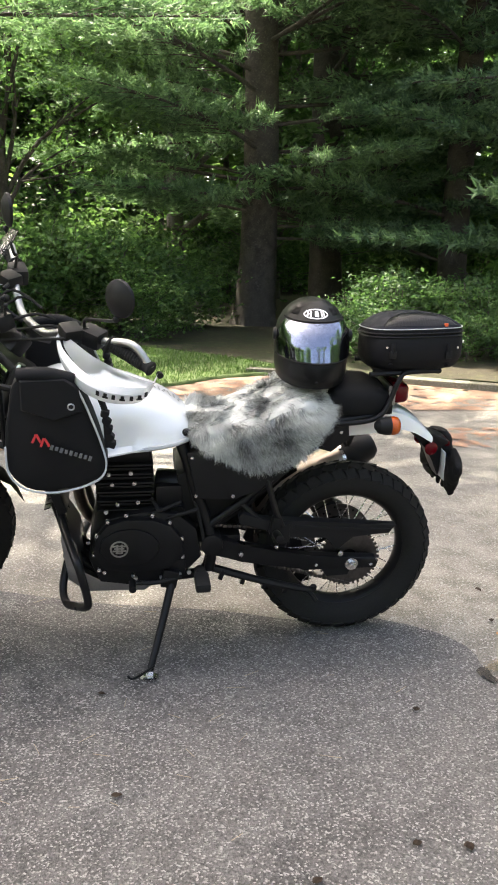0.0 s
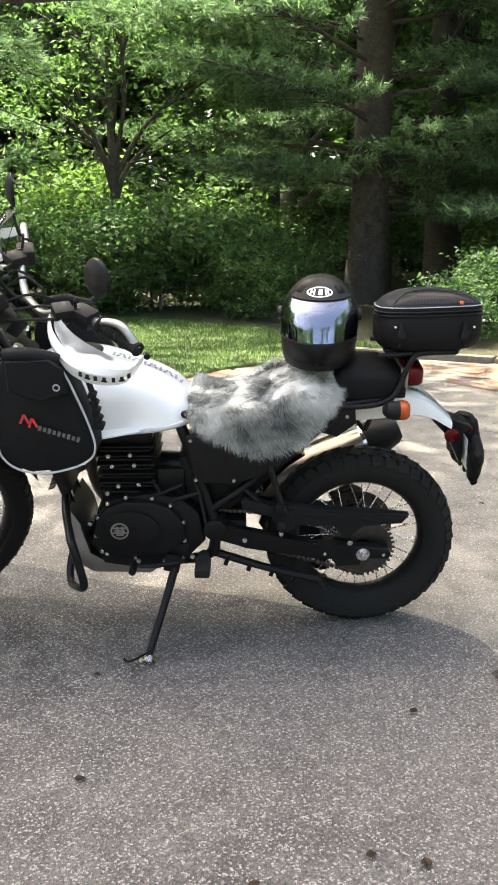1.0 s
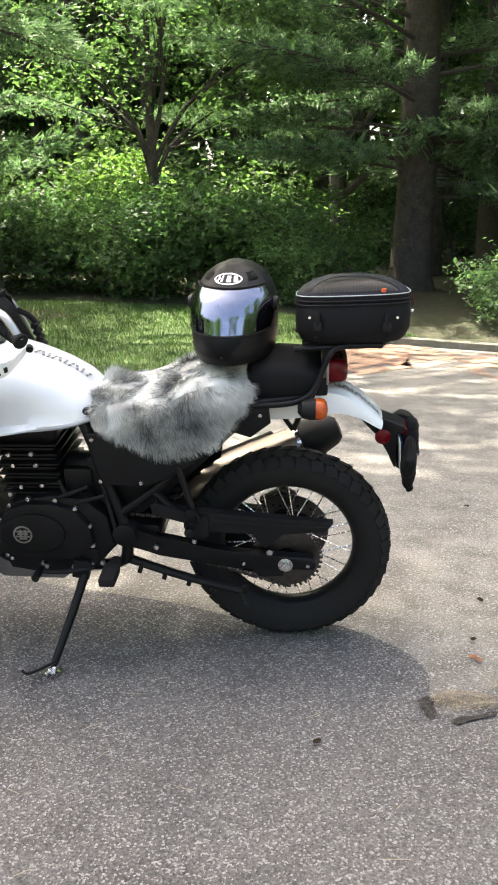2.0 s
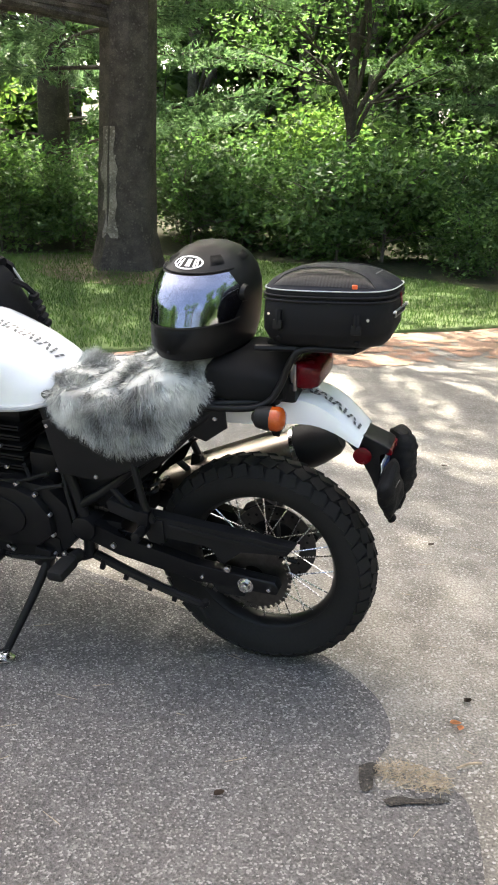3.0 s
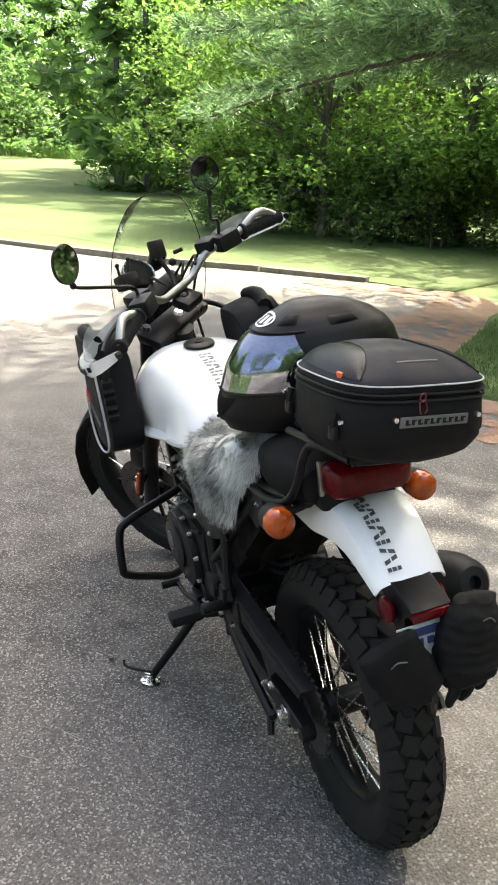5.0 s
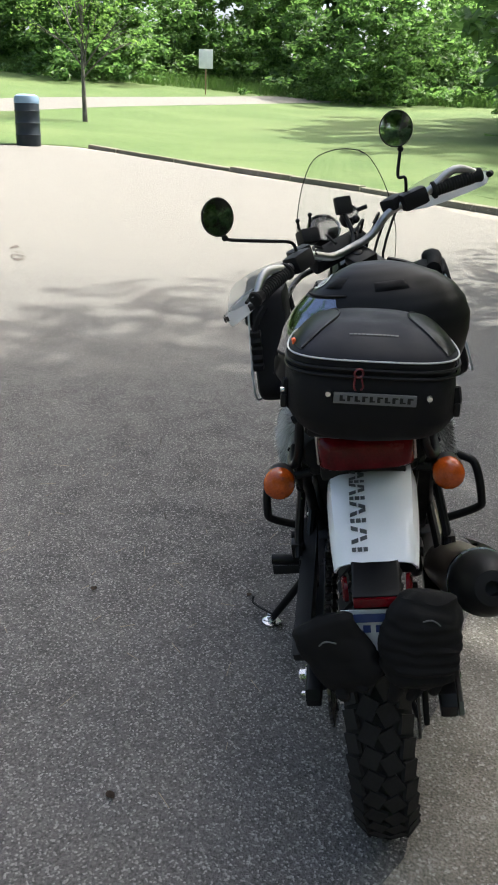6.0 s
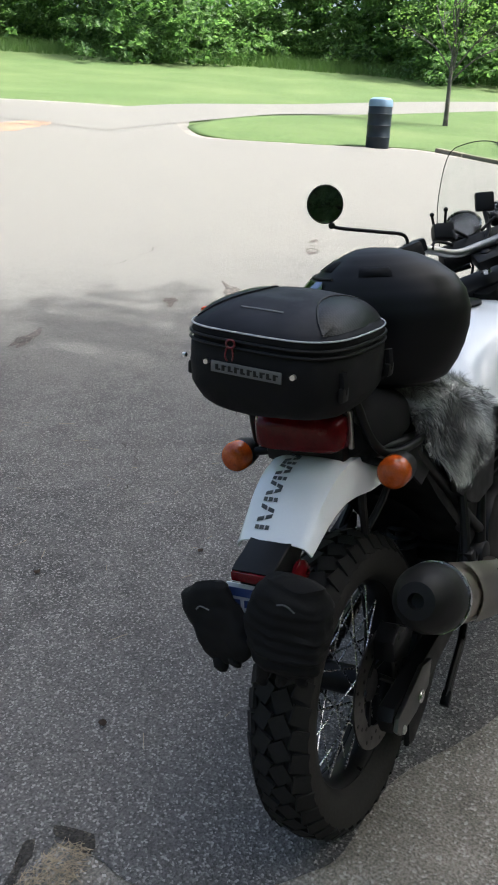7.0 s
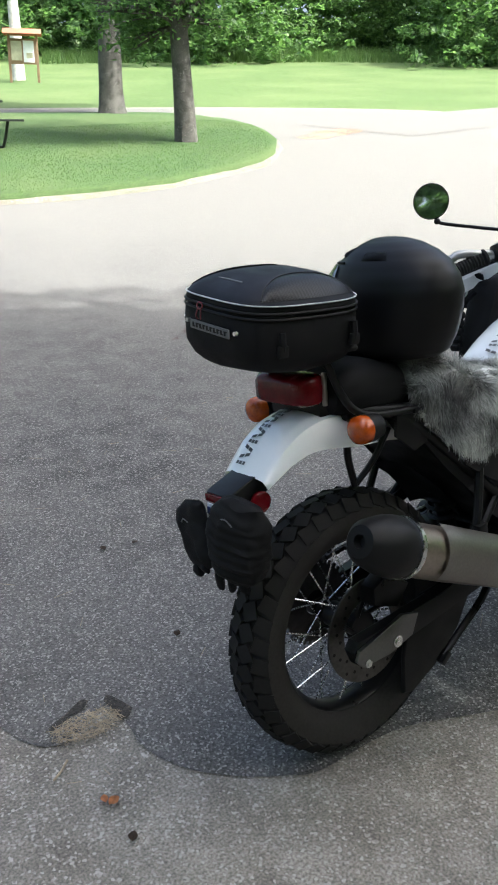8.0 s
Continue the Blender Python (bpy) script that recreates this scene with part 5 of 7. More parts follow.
lathe(b, [(-0.004, 0.001), (-0.004, 0.026), (0.002, 0.028), (0.006, 0.02), (0.006, 0.001)], (-0.655, -0.318, 0.0525), (0, 0.18, 1), 18)
box(b, (-0.654, -0.317, 0.066), (0.022, 0.018, 0.022), (10, 12, 0), 0.003)
part("foot", b, M_STEEL, stand, "worn bright steel stand foot")
b = BM()
for s in (-1, 1):
    cyl(b, (-0.49, s * 0.14, 0.31), (-0.49, s * 0.18, 0.318), 0.018)
    box(b, (-0.49, s * 0.225, 0.318), (0.046, 0.085, 0.028), (0, 0, 0), 0.008)
pieces("footpeg", b, M_RUBBER, bike, "black rubber footpeg")
b = BM()
tube(b, [(-0.55, -0.165, 0.305), (-0.63, -0.185, 0.30), (-0.70, -0.19, 0.305)], 0.007, 8)
cyl(b, (-0.70, -0.185, 0.305), (-0.70, -0.235, 0.307), 0.011)
tube(b, [(-0.47, 0.15, 0.27), (-0.60, 0.175, 0.28), (-0.66, 0.19, 0.29)], 0.007, 8)
pieces("foot_lever", b, M_BLACK, bike, "black foot lever")
b = BM()
tube(b, [(-0.46, -0.125, 0.315), (-0.30, -0.135, 0.265), (-0.14, -0.14, 0.225), (-0.12, -0.145, 0.24)], (0.014, 0.010), 8)
for i in range(4):
    box(b, (-0.42 + 0.07 * i, -0.135, 0.29 - 0.02 * i), (0.014, 0.014, 0.035), (0, 18, 0), 0.003)
tube(b, [(-0.14, -0.14, 0.23), (-0.11, -0.155, 0.19)], 0.008, 6)
P("centre_stand", b, M_BLACK)
for s in (-1, 1):
    b = BM()
    box(b, (-0.262, s * 0.17, 0.475), (0.03, 0.03, 0.06), (0, 10, 0), 0.006)
    cyl(b, (-0.262, s * 0.17, 0.452), (-0.258, s * 0.235, 0.46), 0.013, bev=0.003)
    P("passenger_peg", b, M_BLACK)
# exhaust
b = BM()
path = smooth_path([(-0.72, 0.10, 0.63), (-0.86, 0.13, 0.55), (-0.84, 0.15, 0.38), (-0.70, 0.17, 0.31), (-0.55, 0.175, 0.33), (-0.42, 0.17, 0.40)], 5)
tube(b, path, 0.021, 12, 1)
exh = P("exhaust", b, M_HEAT, "heat-tinted exhaust with a black end cap")
b = BM()
EX0, EX1 = Vector((-0.43, 0.172, 0.345)), Vector((0.042, 0.203, 0.545))
dx = (EX1 - EX0).normalized()
rings = []
for h, r in ((0, 0.03), (0.04, 0.052), (0.12, 0.062), (0.36, 0.063), ((EX1 - EX0).length, 0.060)):
    d, u, v = basis(dx)
    rings.append([EX0 + dx * h + r * (math.cos(a) * u * 1.05 + math.sin(a) * v * 0.92) for a in (2 * math.pi * q / 28 for q in range(28))])
loft(b, rings)
part("muffler", b, M_HEAT, exh, "brown-tinted steel muffler")
b = BM()
lathe(b, [(0, 0.061), (0.02, 0.063), (0.05, 0.060), (0.100, 0.046), (0.116, 0.032), (0.118, 0.014), (0.10, 0.012), (0.098, 0.001)], EX1, dx, 28)
part("end_cap", b, M_PLASTIC, exh, "black muffler end cap")
b = BM()
lathe(b, [(-0.012, 0.0605), (-0.012, 0.0645), (0.0, 0.0645), (0.0, 0.0605)], EX1, dx, 28, close=True)
part("clamp_band", b, M_STEEL, exh)
b = BM()
d, u, v = basis(dx)
rings = []
for h in np.linspace(0.10, 0.40, 8):
    rings.append([EX0 + dx * h + 0.070 * (math.cos(a) * u + math.sin(a) * v) for a in np.linspace(radians(-10), radians(115), 9)])
side_v = max(((math.cos(a) * u + math.sin(a) * v).dot(Vector((0, 1, 0.3))), a) for a in np.linspace(0, 2 * math.pi, 72))[1]
rings = [[EX0 + dx * h + 0.069 * (math.cos(a) * u + math.sin(a) * v) for a in np.linspace(side_v - 0.95, side_v + 0.95, 11)] for h in np.linspace(0.08, 0.43, 8)]
loft(b, rings, cap=False, closed=False)
bmesh.ops.solidify(b, geom=list(b.faces), thickness=0.003)
part("heat_shield", b, M_BRUSHED, exh, "brushed steel heat shield")

# tank
TANK = [(-0.512, 0.075, 0.735, 0.775), (-0.525, 0.115, 0.728, 0.800), (-0.56, 0.142, 0.722, 0.838), (-0.62, 0.160, 0.716, 0.872), (-0.70, 0.184, 0.710, 0.902), (-0.775, 0.205, 0.704, 0.923), (-0.85, 0.212, 0.700, 0.934), (-0.92, 0.190, 0.712, 0.930), (-0.97, 0.150, 0.740, 0.912), (-1.0, 0.09, 0.78, 0.885)]
def tank_ring(x, hw, z0, z1, n=40):
    out = []
    for i in range(n):
        a = 2 * math.pi * i / n
        c, s = math.cos(a), math.sin(a)
        k = 1.0
        y = hw * math.copysign(abs(c) ** 0.72, c)
        if s >= 0:
            z = z0 + 0.03 + (z1 - z0 - 0.03) * abs(s) ** 0.85
            fold = max(0.0, 1 - abs(z - (z0 + 0.09)) / 0.10)
            y *= 1 - 0.10 * fold * (1 if x > -0.72 else max(0, (x + 0.85) / 0.13))
            y *= 1 - 0.20 * max(0.0, 1 - (z - z0) / 0.11) * max(0.0, min(1.0, (-0.62 - x) / 0.12))
        else:
            z = z0 + 0.03 - 0.03 * abs(s) ** 0.6
        out.append((x, y, z))
    return out
xs = np.linspace(TANK[0][0], TANK[-1][0], 30)
T_ = np.array(TANK)
b = BM()
loft(b, [tank_ring(x, *[float(np.interp(-x, -T_[:, 0], T_[:, k])) for k in (1, 2, 3)]) for x in xs])
bmesh.ops.smooth_vert(b, verts=b.verts, factor=0.5, use_axis_x=True, use_axis_y=True, use_axis_z=True)
tank = P("fuel_tank", b, M_WHITE, "white fuel tank with a grey stencil decal")
b = BM()
for s in (-1, 1):
    tube(b, [(x, s * (float(np.interp(-x, -T_[:, 0], T_[:, 1])) * (0.985 - 0.165 * max(0.0, min(1.0, (-0.62 - x) / 0.12))) + 0.001), float(np.interp(-x, -T_[:, 0], T_[:, 2])) + 0.018) for x in np.linspace(-0.53, -0.86, 9)], 0.0085, 8, 2)
pieces("seam", b, M_GREY, tank, "light grey lower tank seam")
b = BM()
lathe(b, [(0, 0.043), (0.006, 0.043), (0.009, 0.038), (0.010, 0.001)], (-0.822, -0.003, 0.930), (0.12, 0, 1), 32)
lathe(b, [(0.0095, 0.012), (0.0125, 0.012), (0.0125, 0.001)], (-0.822, -0.003, 0.930), (0.12, 0, 1), 16)
part("filler_cap", b, M_BLACK, tank, "black filler cap")


def stencil(path, count, size, normal_up, name, parent, y_off=0.0, wide=0.034):
    """Slanted stencil strokes along a surface path (points with their normals)."""
    b = BM()
    n = len(path)
    for i in range(count):
        f = (i + 0.5) / count * (n - 1)
        k = min(int(f), n - 2)
        p = Vector(path[k]).lerp(Vector(path[k + 1]), f - k)
        d = (Vector(path[k + 1]) - Vector(path[k])).normalized()
        side = Vector((0, 1, 0))
        nor = side.cross(d).normalized()
        if nor.z < 0:
            nor = -nor
        p = p + nor * 0.002
        slant = (0.0, 0.6, -0.6, 0.0, 0.7, -0.7)[i % 6]
        for seg in ((-1, -0.12), (0.12, 1)) if i % 3 else ((-1, -0.45), (-0.3, 0.3), (0.45, 1)):
            q = []
            for t, w in ((seg[0], -1), (seg[1], -1), (seg[1], 1), (seg[0], 1)):
                q.append(b.verts.new(p + side * (t * wide / 2 + y_off) + d * (w * size * 0.27 + slant * size * t * 0.5)))
            b.faces.new(q)
    bmesh.ops.solidify(b, geom=list(b.faces), thickness=0.0012)
    return pieces(name, b, M_STENCIL, parent, "grey stencil print", smooth=False)


stencil([(x, 0.0, float(np.interp(-x, -T_[:, 0], T_[:, 3])) + 0.0015) for x in np.linspace(-0.755, -0.545, 12)], 14, 0.014, None, "tank_decal", tank, -0.012)

# seat
b = BM()
rings = []
for x, hw, z0, z1 in ((-0.53, 0.08, 0.745, 0.775), (-0.48, 0.115, 0.735, 0.785), (-0.40, 0.13, 0.725, 0.785), (-0.30, 0.135, 0.725, 0.795), (-0.20, 0.135, 0.735, 0.835), (-0.13, 0.12, 0.75, 0.848)):
    rings.append(super_ring(x, 0, (z0 + z1) / 2, hw, (z1 - z0) / 2, 0.55, 24))
loft(b, rings)
P("rider_seat", b, M_FABRIC_SOFT, "black rider seat")
b = BM()
rings = []
for x, hw, z0, z1 in ((-0.115, 0.10, 0.79, 0.87), (-0.09, 0.118, 0.785, 0.892), (-0.03, 0.125, 0.783, 0.902), (0.04, 0.12, 0.788, 0.898), (0.085, 0.10, 0.80, 0.880), (0.095, 0.07, 0.815, 0.86)):
    rings.append(super_ring(x, 0, (z0 + z1) / 2, hw, (z1 - z0) / 2, 0.62, 28))
loft(b, rings)
P("pillion_seat", wobble(b, 0.003, 16), M_FABRIC_SOFT, "black cloth pillion seat")
# rack
b = BM()
for s in (-1, 1):
    tube(b, [(-0.12, s * 0.137, 0.790), (0.0, s * 0.135, 0.797), (0.055, s * 0.122, 0.812), (0.083, s * 0.11, 0.85), (0.110, s * 0.10, 0.915), (0.14, s * 0.09, 0.938), (0.24, s * 0.075, 0.938)], 0.008, 10, 5)
    tube(b, [(0.02, s * 0.09, 0.932), (0.25, s * 0.07, 0.938)], 0.008, 8)
    bolt(b, (-0.09, s * 0.14, 0.788), 0.006, (0, s, 0))
tube(b, [(0.24, -0.075, 0.938), (0.268, 0, 0.938), (0.24, 0.075, 0.938)], 0.0095, 10)
box(b, (0.12, 0, 0.938), (0.16, 0.13, 0.010), bev=0.003)
P("luggage_rack", b, M_BLACK, "black tubular luggage rack")
# tail lamp
b = BM()
rings = []
for x, hw, z0, z1 in ((0.105, 0.078, 0.832, 0.892), (0.118, 0.083, 0.828, 0.896), (0.145, 0.080, 0.829, 0.892), (0.158, 0.070, 0.834, 0.884), (0.162, 0.055, 0.842, 0.874)):
    rings.append(super_ring(x, 0.008, (z0 + z1) / 2, hw, (z1 - z0) / 2, 0.35, 24))
loft(b, rings)
lamp = P("tail_lamp", b, M_REDLENS, "wide red tail lamp")
b = BM()
for s in (-1, 1):
    box(b, (0.108, 0.008 + s * 0.082, 0.862), (0.008, 0.008, 0.066), bev=0.002)
box(b, (0.098, 0.008, 0.862), (0.012, 0.15, 0.05), bev=0.003)
part("lamp_bezel", b, M_ALU, lamp, "chromed lamp edge")
b = BM()
box(b, (0.06, 0.0, 0.82), (0.10, 0.15, 0.05), bev=0.01)
P("tail_bracket", b, M_PLASTIC)
# rear mudguard
FEN = [(-0.16, 0.742, 0.062, 0.03), (-0.055, 0.772, 0.066, 0.045), (0.0, 0.788, 0.072, 0.058), (0.06, 0.806, 0.078, 0.070), (0.11, 0.808, 0.076, 0.062), (0.16, 0.795, 0.074, 0.045), (0.205, 0.766, 0.071, 0.030), (0.235, 0.736, 0.068, 0.020), (0.262, 0.708, 0.064, 0.010)]
F_ = np.array(FEN)
b = BM()
rings = []
for x in np.linspace(-0.16, 0.262, 24):
    zt, hw, drop = [float(np.interp(x, F_[:, 0], F_[:, k])) for k in (1, 2, 3)]
    rings.append([(x - 0.25 * drop * abs(q) ** 3, 0.012 + hw * math.copysign(min(1, abs(q) * 1.25), q) * (1 if abs(q) > .8 else 1), zt - 0.010 * q * q - drop * max(0, (abs(q) - 0.72) / 0.28)) for q in np.linspace(-1, 1, 15)])
loft(b, rings, cap=False, closed=False)
bmesh.ops.smooth_vert(b, verts=b.verts, factor=0.5, use_axis_x=True, use_axis_y=True, use_axis_z=True)
bmesh.ops.solidify(b, geom=list(b.faces), thickness=0.004)
fen = P("rear_mudguard", b, M_WHITE, "white rear mudguard with a grey stencil decal")
stencil([(x, 0.0, float(np.interp(x, F_[:, 0], F_[:, 1])) + 0.004) for x in np.linspace(0.252, 0.10, 12)], 13, 0.014, None, "mudguard_decal", fen, -0.012, 0.026)
b = BM()
tube(b, [(0.030, 0.075, 0.775), (0.040, 0.074, 0.715), (0.015, 0.066, 0.640)], 0.008, 8, 4)
tube(b, [(-0.055, 0.10, 0.755), (-0.025, 0.085, 0.690), (0.013, 0.066, 0.640)], 0.007, 8, 3)
pieces("tail_strut", b, M_BLACK, bike, "bent black strut under the tail")
# indicators
for s, cc in ((-1, Vector((0.078, -0.152, 0.789))), (1, Vector((0.062, 0.149, 0.782)))):
    b = BM()
    cyl(b, (cc.x - 0.02, s * 0.07, cc.z + 0.012), (cc.x - 0.012, cc.y, cc.z), 0.008, seg=10)
    ball(b, (cc.x - 0.014, s * 0.085, cc.z + 0.016), (0.014, 0.014, 0.012), 12)
    lathe(b, [(0, 0.010), (0.012, 0.024), (0.035, 0.0285), (0.047, 0.0285)], (cc.x - 0.047, cc.y, cc.z), (1, 0, 0), 24)
    ind = P("indicator", b, M_PLASTIC, "round indicator with amber lens")
    b = BM()
    lathe(b, [(0, 0.0285), (0.012, 0.0288), (0.022, 0.0265), (0.028, 0.020), (0.031, 0.008), (0.0315, 0.001)], (cc.x, cc.y, cc.z), (1, 0, 0), 24)
    part("lens", b, M_AMBER, ind, "amber plastic lens")
# number plate carrier
b = BM()
prism(b, [(0.20, 0.715), (0.25, 0.700), (0.305, 0.680), (0.318, 0.672), (0.316, 0.660), (0.29, 0.655), (0.298, 0.56), (0.292, 0.55), (0.27, 0.60), (0.245, 0.65), (0.20, 0.69)], -0.024, 0.052, 0.004)
carrier = P("plate_carrier", b, M_BLACK, "black number plate carrier")
carrier.matrix_basis = Matrix.Translation((0.007, -0.004, 0.015))
b = BM()
box(b, (0.306, 0.015, 0.590), (0.003, 0.12, 0.10), (0, -4, 0), 0.001)
part("number_plate", b, M_PLATE, carrier, "white number plate mostly covered")
b = BM()
box(b, (0.309, 0.005, 0.628), (0.002, 0.085, 0.014), (0, -4, 0))
for i in range(4):
    box(b, (0.3085, -0.025 + 0.02 * i, 0.608), (0.002, 0.012, 0.012), (0, -4, 0))
part("plate_print", b, M_BLUE, carrier)
b = BM()
box(b, (0.315, 0.012, 0.662), (0.016, 0.07, 0.016), bev=0.004)
part("plate_reflector", b, M_REDLENS, carrier, "small red reflector")
b = BM()
for s, yy in ((-1, -0.033), (1, 0.063)):
    lathe(b, [(0, 0.0215), (0.006, 0.022), (0.009, 0.018), (0.0095, 0.001)], (0.255, yy, 0.652), (0.1, s, 0), 24)
pieces("side_reflector", b, M_REDLENS, carrier, "round red side reflector")

# ---- front end, turned to the left on its steering axis ----
RAKE = radians(26.5)
AX = Vector((math.sin(RAKE), 0, math.cos(RAKE)))
HEAD = Vector((-0.97, 0, 1.07))
STEER = Matrix.Translation(HEAD) @ Matrix.Rotation(radians(38), 4, AX) @ Matrix.Translation(-HEAD)
R3 = STEER.to_3x3()


def F(name, bm, material, label="", smooth=True):
    ob = part(name, bm, material, bike, label, smooth)
    ob.matrix_basis = STEER
    return ob


AXLE = Vector((-1.385, 0, 0.347))
front = wheel("front_wheel", AXLE, 0.347, 0.268, 0.046, 46, m=STEER, label="front wheel with black rim and steel spokes", disc_side=-1, disc_r=0.15)
b = BM()
for s in (-1, 1):
    lo = AXLE + Vector((0, s * 0.095, 0))
    cyl(b, lo - AX * 0.02, lo + AX * 0.30, 0.027, 0.025, 16, 0.004)
    cyl(b, lo + AX * 0.30, lo + AX * 0.72, 0.0205, seg=16)
    cyl(b, lo + AX * 0.26, lo + AX * 0.46, 0.031, 0.029, 16)
cyl(b, AXLE + Vector((0, -0.12, 0)), AXLE + Vector((0, 0.12, 0)), 0.012)
F("fork", b, M_BLACK, "black telescopic fork")
b = BM()
for t in (0.50, 0.69):
    c = AXLE + AX * t
    box(b, (c.x + 0.035, 0, c.z), (0.085, 0.25, 0.03), (0, 26, 0), 0.01)
F("triple_clamp", b, M_BLACK)
for y in (-0.095, 0.095, 0):
    b = BM()
    c = AXLE + AX * 0.72 + Vector((0 if y else 0.055, y, 0))
    cyl(b, c, c + AX * 0.012, 0.016, 0.014, 8)
    F("clamp_nut", b, M_STEEL, "bright fork top nut")
b = BM()
rings = []
for i in range(12):
    a = radians(205 - 17 * i)
    rings.append([(AXLE.x + (0.385 - 0.012 * abs(y) / 0.06) * math.cos(a), y, AXLE.z + (0.385 - 0.03 * (abs(y) / 0.06) ** 2) * math.sin(a)) for y in (-0.065, -0.045, 0, 0.045, 0.065)])
loft(b, rings[1:], cap=False, closed=False)
bmesh.ops.solidify(b, geom=list(b.faces), thickness=0.004)
F("front_mudguard", b, M_PLASTIC, "black front mudguard")
b = BM()
box(b, (-1.36, -0.075, 0.52), (0.06, 0.05, 0.09), (0, 26, 0), 0.008)
F("brake_caliper", b, M_BLACK)
b = BM()
box(b, (0, 0, 0), (0.012, 0.012, 0.085), bev=0.004)
refl = P("fork_reflector", b, M_AMBER, "amber fork reflector")
refl.matrix_basis = pose(-1.205, -0.165, 0.425, 0, 20, 20)
b = BM()
box(b, (-1.215, -0.155, 0.425), (0.018, 0.02, 0.11), (0, 20, 20), 0.004)
tube(b, [(-1.215, -0.15, 0.42), (-1.28, -0.11, 0.43)], 0.009, 8, 1)
P("reflector_bracket", b, M_BLACK)

# handlebar
def bar_pts(s):
    return [(-0.985, s * 0.0, 1.040), (-0.980, s * 0.07, 1.045), (-0.955, s * 0.15, 1.085), (-0.905, s * 0.24, 1.092), (-0.872, s * 0.33, 1.119), (-0.853, s * 0.392, 1.075)]
b = BM()
for s in (-1, 1):
    tube(b, bar_pts(s), 0.0115, 12, 5)
bar = F("handlebar", b, M_ALU, "bare metal handlebar")
RAISE = Matrix.Translation((0.012, -0.006, 0.024))
bar.matrix_basis = RAISE @ STEER
for s in (-1, 1):
    b = BM()
    p0, p1 = Vector((-0.897, s * 0.255, 1.091)), Vector((-0.853, s * 0.392, 1.075))
    d = (p1 - p0)
    lathe(b, [(0, 0.017), (0.004, 0.024), (0.010, 0.024), (0.013, 0.0175)] + [(0.016 + 0.0021 * k, 0.0192 if k % 4 in (1, 2) else 0.0172) for k in range(52)] + [(d.length - 0.006, 0.0182), (d.length, 0.021), (d.length + 0.005, 0.019), (d.length + 0.006, 0.001)], p0, d, 18)
    part("grip", b, M_RUBBER, bar, "black rubber grip")
    b = BM()
    box(b, (-0.918, s * 0.205, 1.092), (0.055, 0.075, 0.05), (0, 0, s * -20), 0.012)
    tube(b, [(-0.955, s * 0.19, 1.085), (-0.985, s * 0.22, 1.08), (-0.955, s * 0.33, 1.07), (-0.925, s * 0.39, 1.062)], (0.008, 0.005), 8, 4)
    box(b, (-0.965, s * 0.17, 1.10), (0.055, 0.06, 0.035), (0, 0, s * 10), 0.008)
    part("switch_pod", b, M_PLASTIC, bar, "black switch cluster and lever")
    b = BM()
    box(b, (-0.893, s * 0.222, 1.105), (0.012, 0.018, 0.016), (0, 0, s * -20), 0.003)
    part("switch", b, M_YELLOW if s < 0 else M_RED, bar, "yellow horn switch" if s < 0 else "red engine switch")
    # hand guard
    b = BM()
    path = smooth_path([(-0.838, s * 0.412, 1.066), (-0.915, s * 0.452, 1.045), (-0.990, s * 0.405, 1.040), (-1.026, s * 0.325, 1.045), (-1.024, s * 0.225, 1.066), (-0.995, s * 0.155, 1.085)], 4)
    rings = []
    for i, p in enumerate(path):
        f = i / (len(path) - 1)
        h = 0.009 + 0.016 * math.sin(math.pi * min(1, f * 1.15)) ** 0.8
        up, dn = p + Vector((0.012 * math.sin(math.pi * f), 0, h * 1.05)), p - Vector((0.004, 0, h * 0.95))
        out = Vector((-0.010, s * 0.006, 0))
        rings.append([up, p + out * 0.9 + Vector((0, 0, h * 0.5)), p + out, p + out * 0.8 - Vector((0, 0, h * 0.5)), dn])
    loft(b, rings, cap=False, closed=False)
    bmesh.ops.solidify(b, geom=list(b.faces), thickness=0.005)
    hg = part("hand_guard", b, M_WHITE, bar, "white plastic hand guard")
    b = BM()
    rings = []
    for i, p in enumerate(path[4:-2]):
        f = i / (len(path) - 7)
        h = 0.009 + 0.016 * math.sin(math.pi * min(1, (i + 4) / (len(path) - 1) * 1.15)) ** 0.8
        q = p + Vector((0.012, 0, h))
        rings.append([q, q + Vector((0.008, 0, 0.022 * math.sin(math.pi * f) + 0.004)), q + Vector((0.022, 0, 0.040 * math.sin(math.pi * f) + 0.006))])
    loft(b, rings, cap=False, closed=False)
    bmesh.ops.solidify(b, geom=list(b.faces), thickness=0.003)
    part("guard_deflector", b, M_FROST, hg, "frosted clear upper deflector")
    b = BM()
    cyl(b, path[0] + Vector((0.0, 0, 0)), path[0] + Vector((-0.004, s * 0.012, 0)), 0.009, seg=10)
    if s < 0:
        for k in range(7):
            i = 3 + k
            p, q = path[i], path[min(i + 1, len(path) - 1)]
            c = (p + q) / 2 + Vector((-0.010, s * 0.0115, 0.004))
            d = (q - p).normalized()
            ang = math.degrees(math.atan2(d.y, d.x))
            box(b, c, (0.009, 0.003, 0.013), (0, 0, ang))
            if k % 2:
                box(b, c - Vector((0, 0, 0.005)), (0.015, 0.0034, 0.004), (0, 0, ang))
    pieces("guard_print", b, M_LOGO_K, hg)

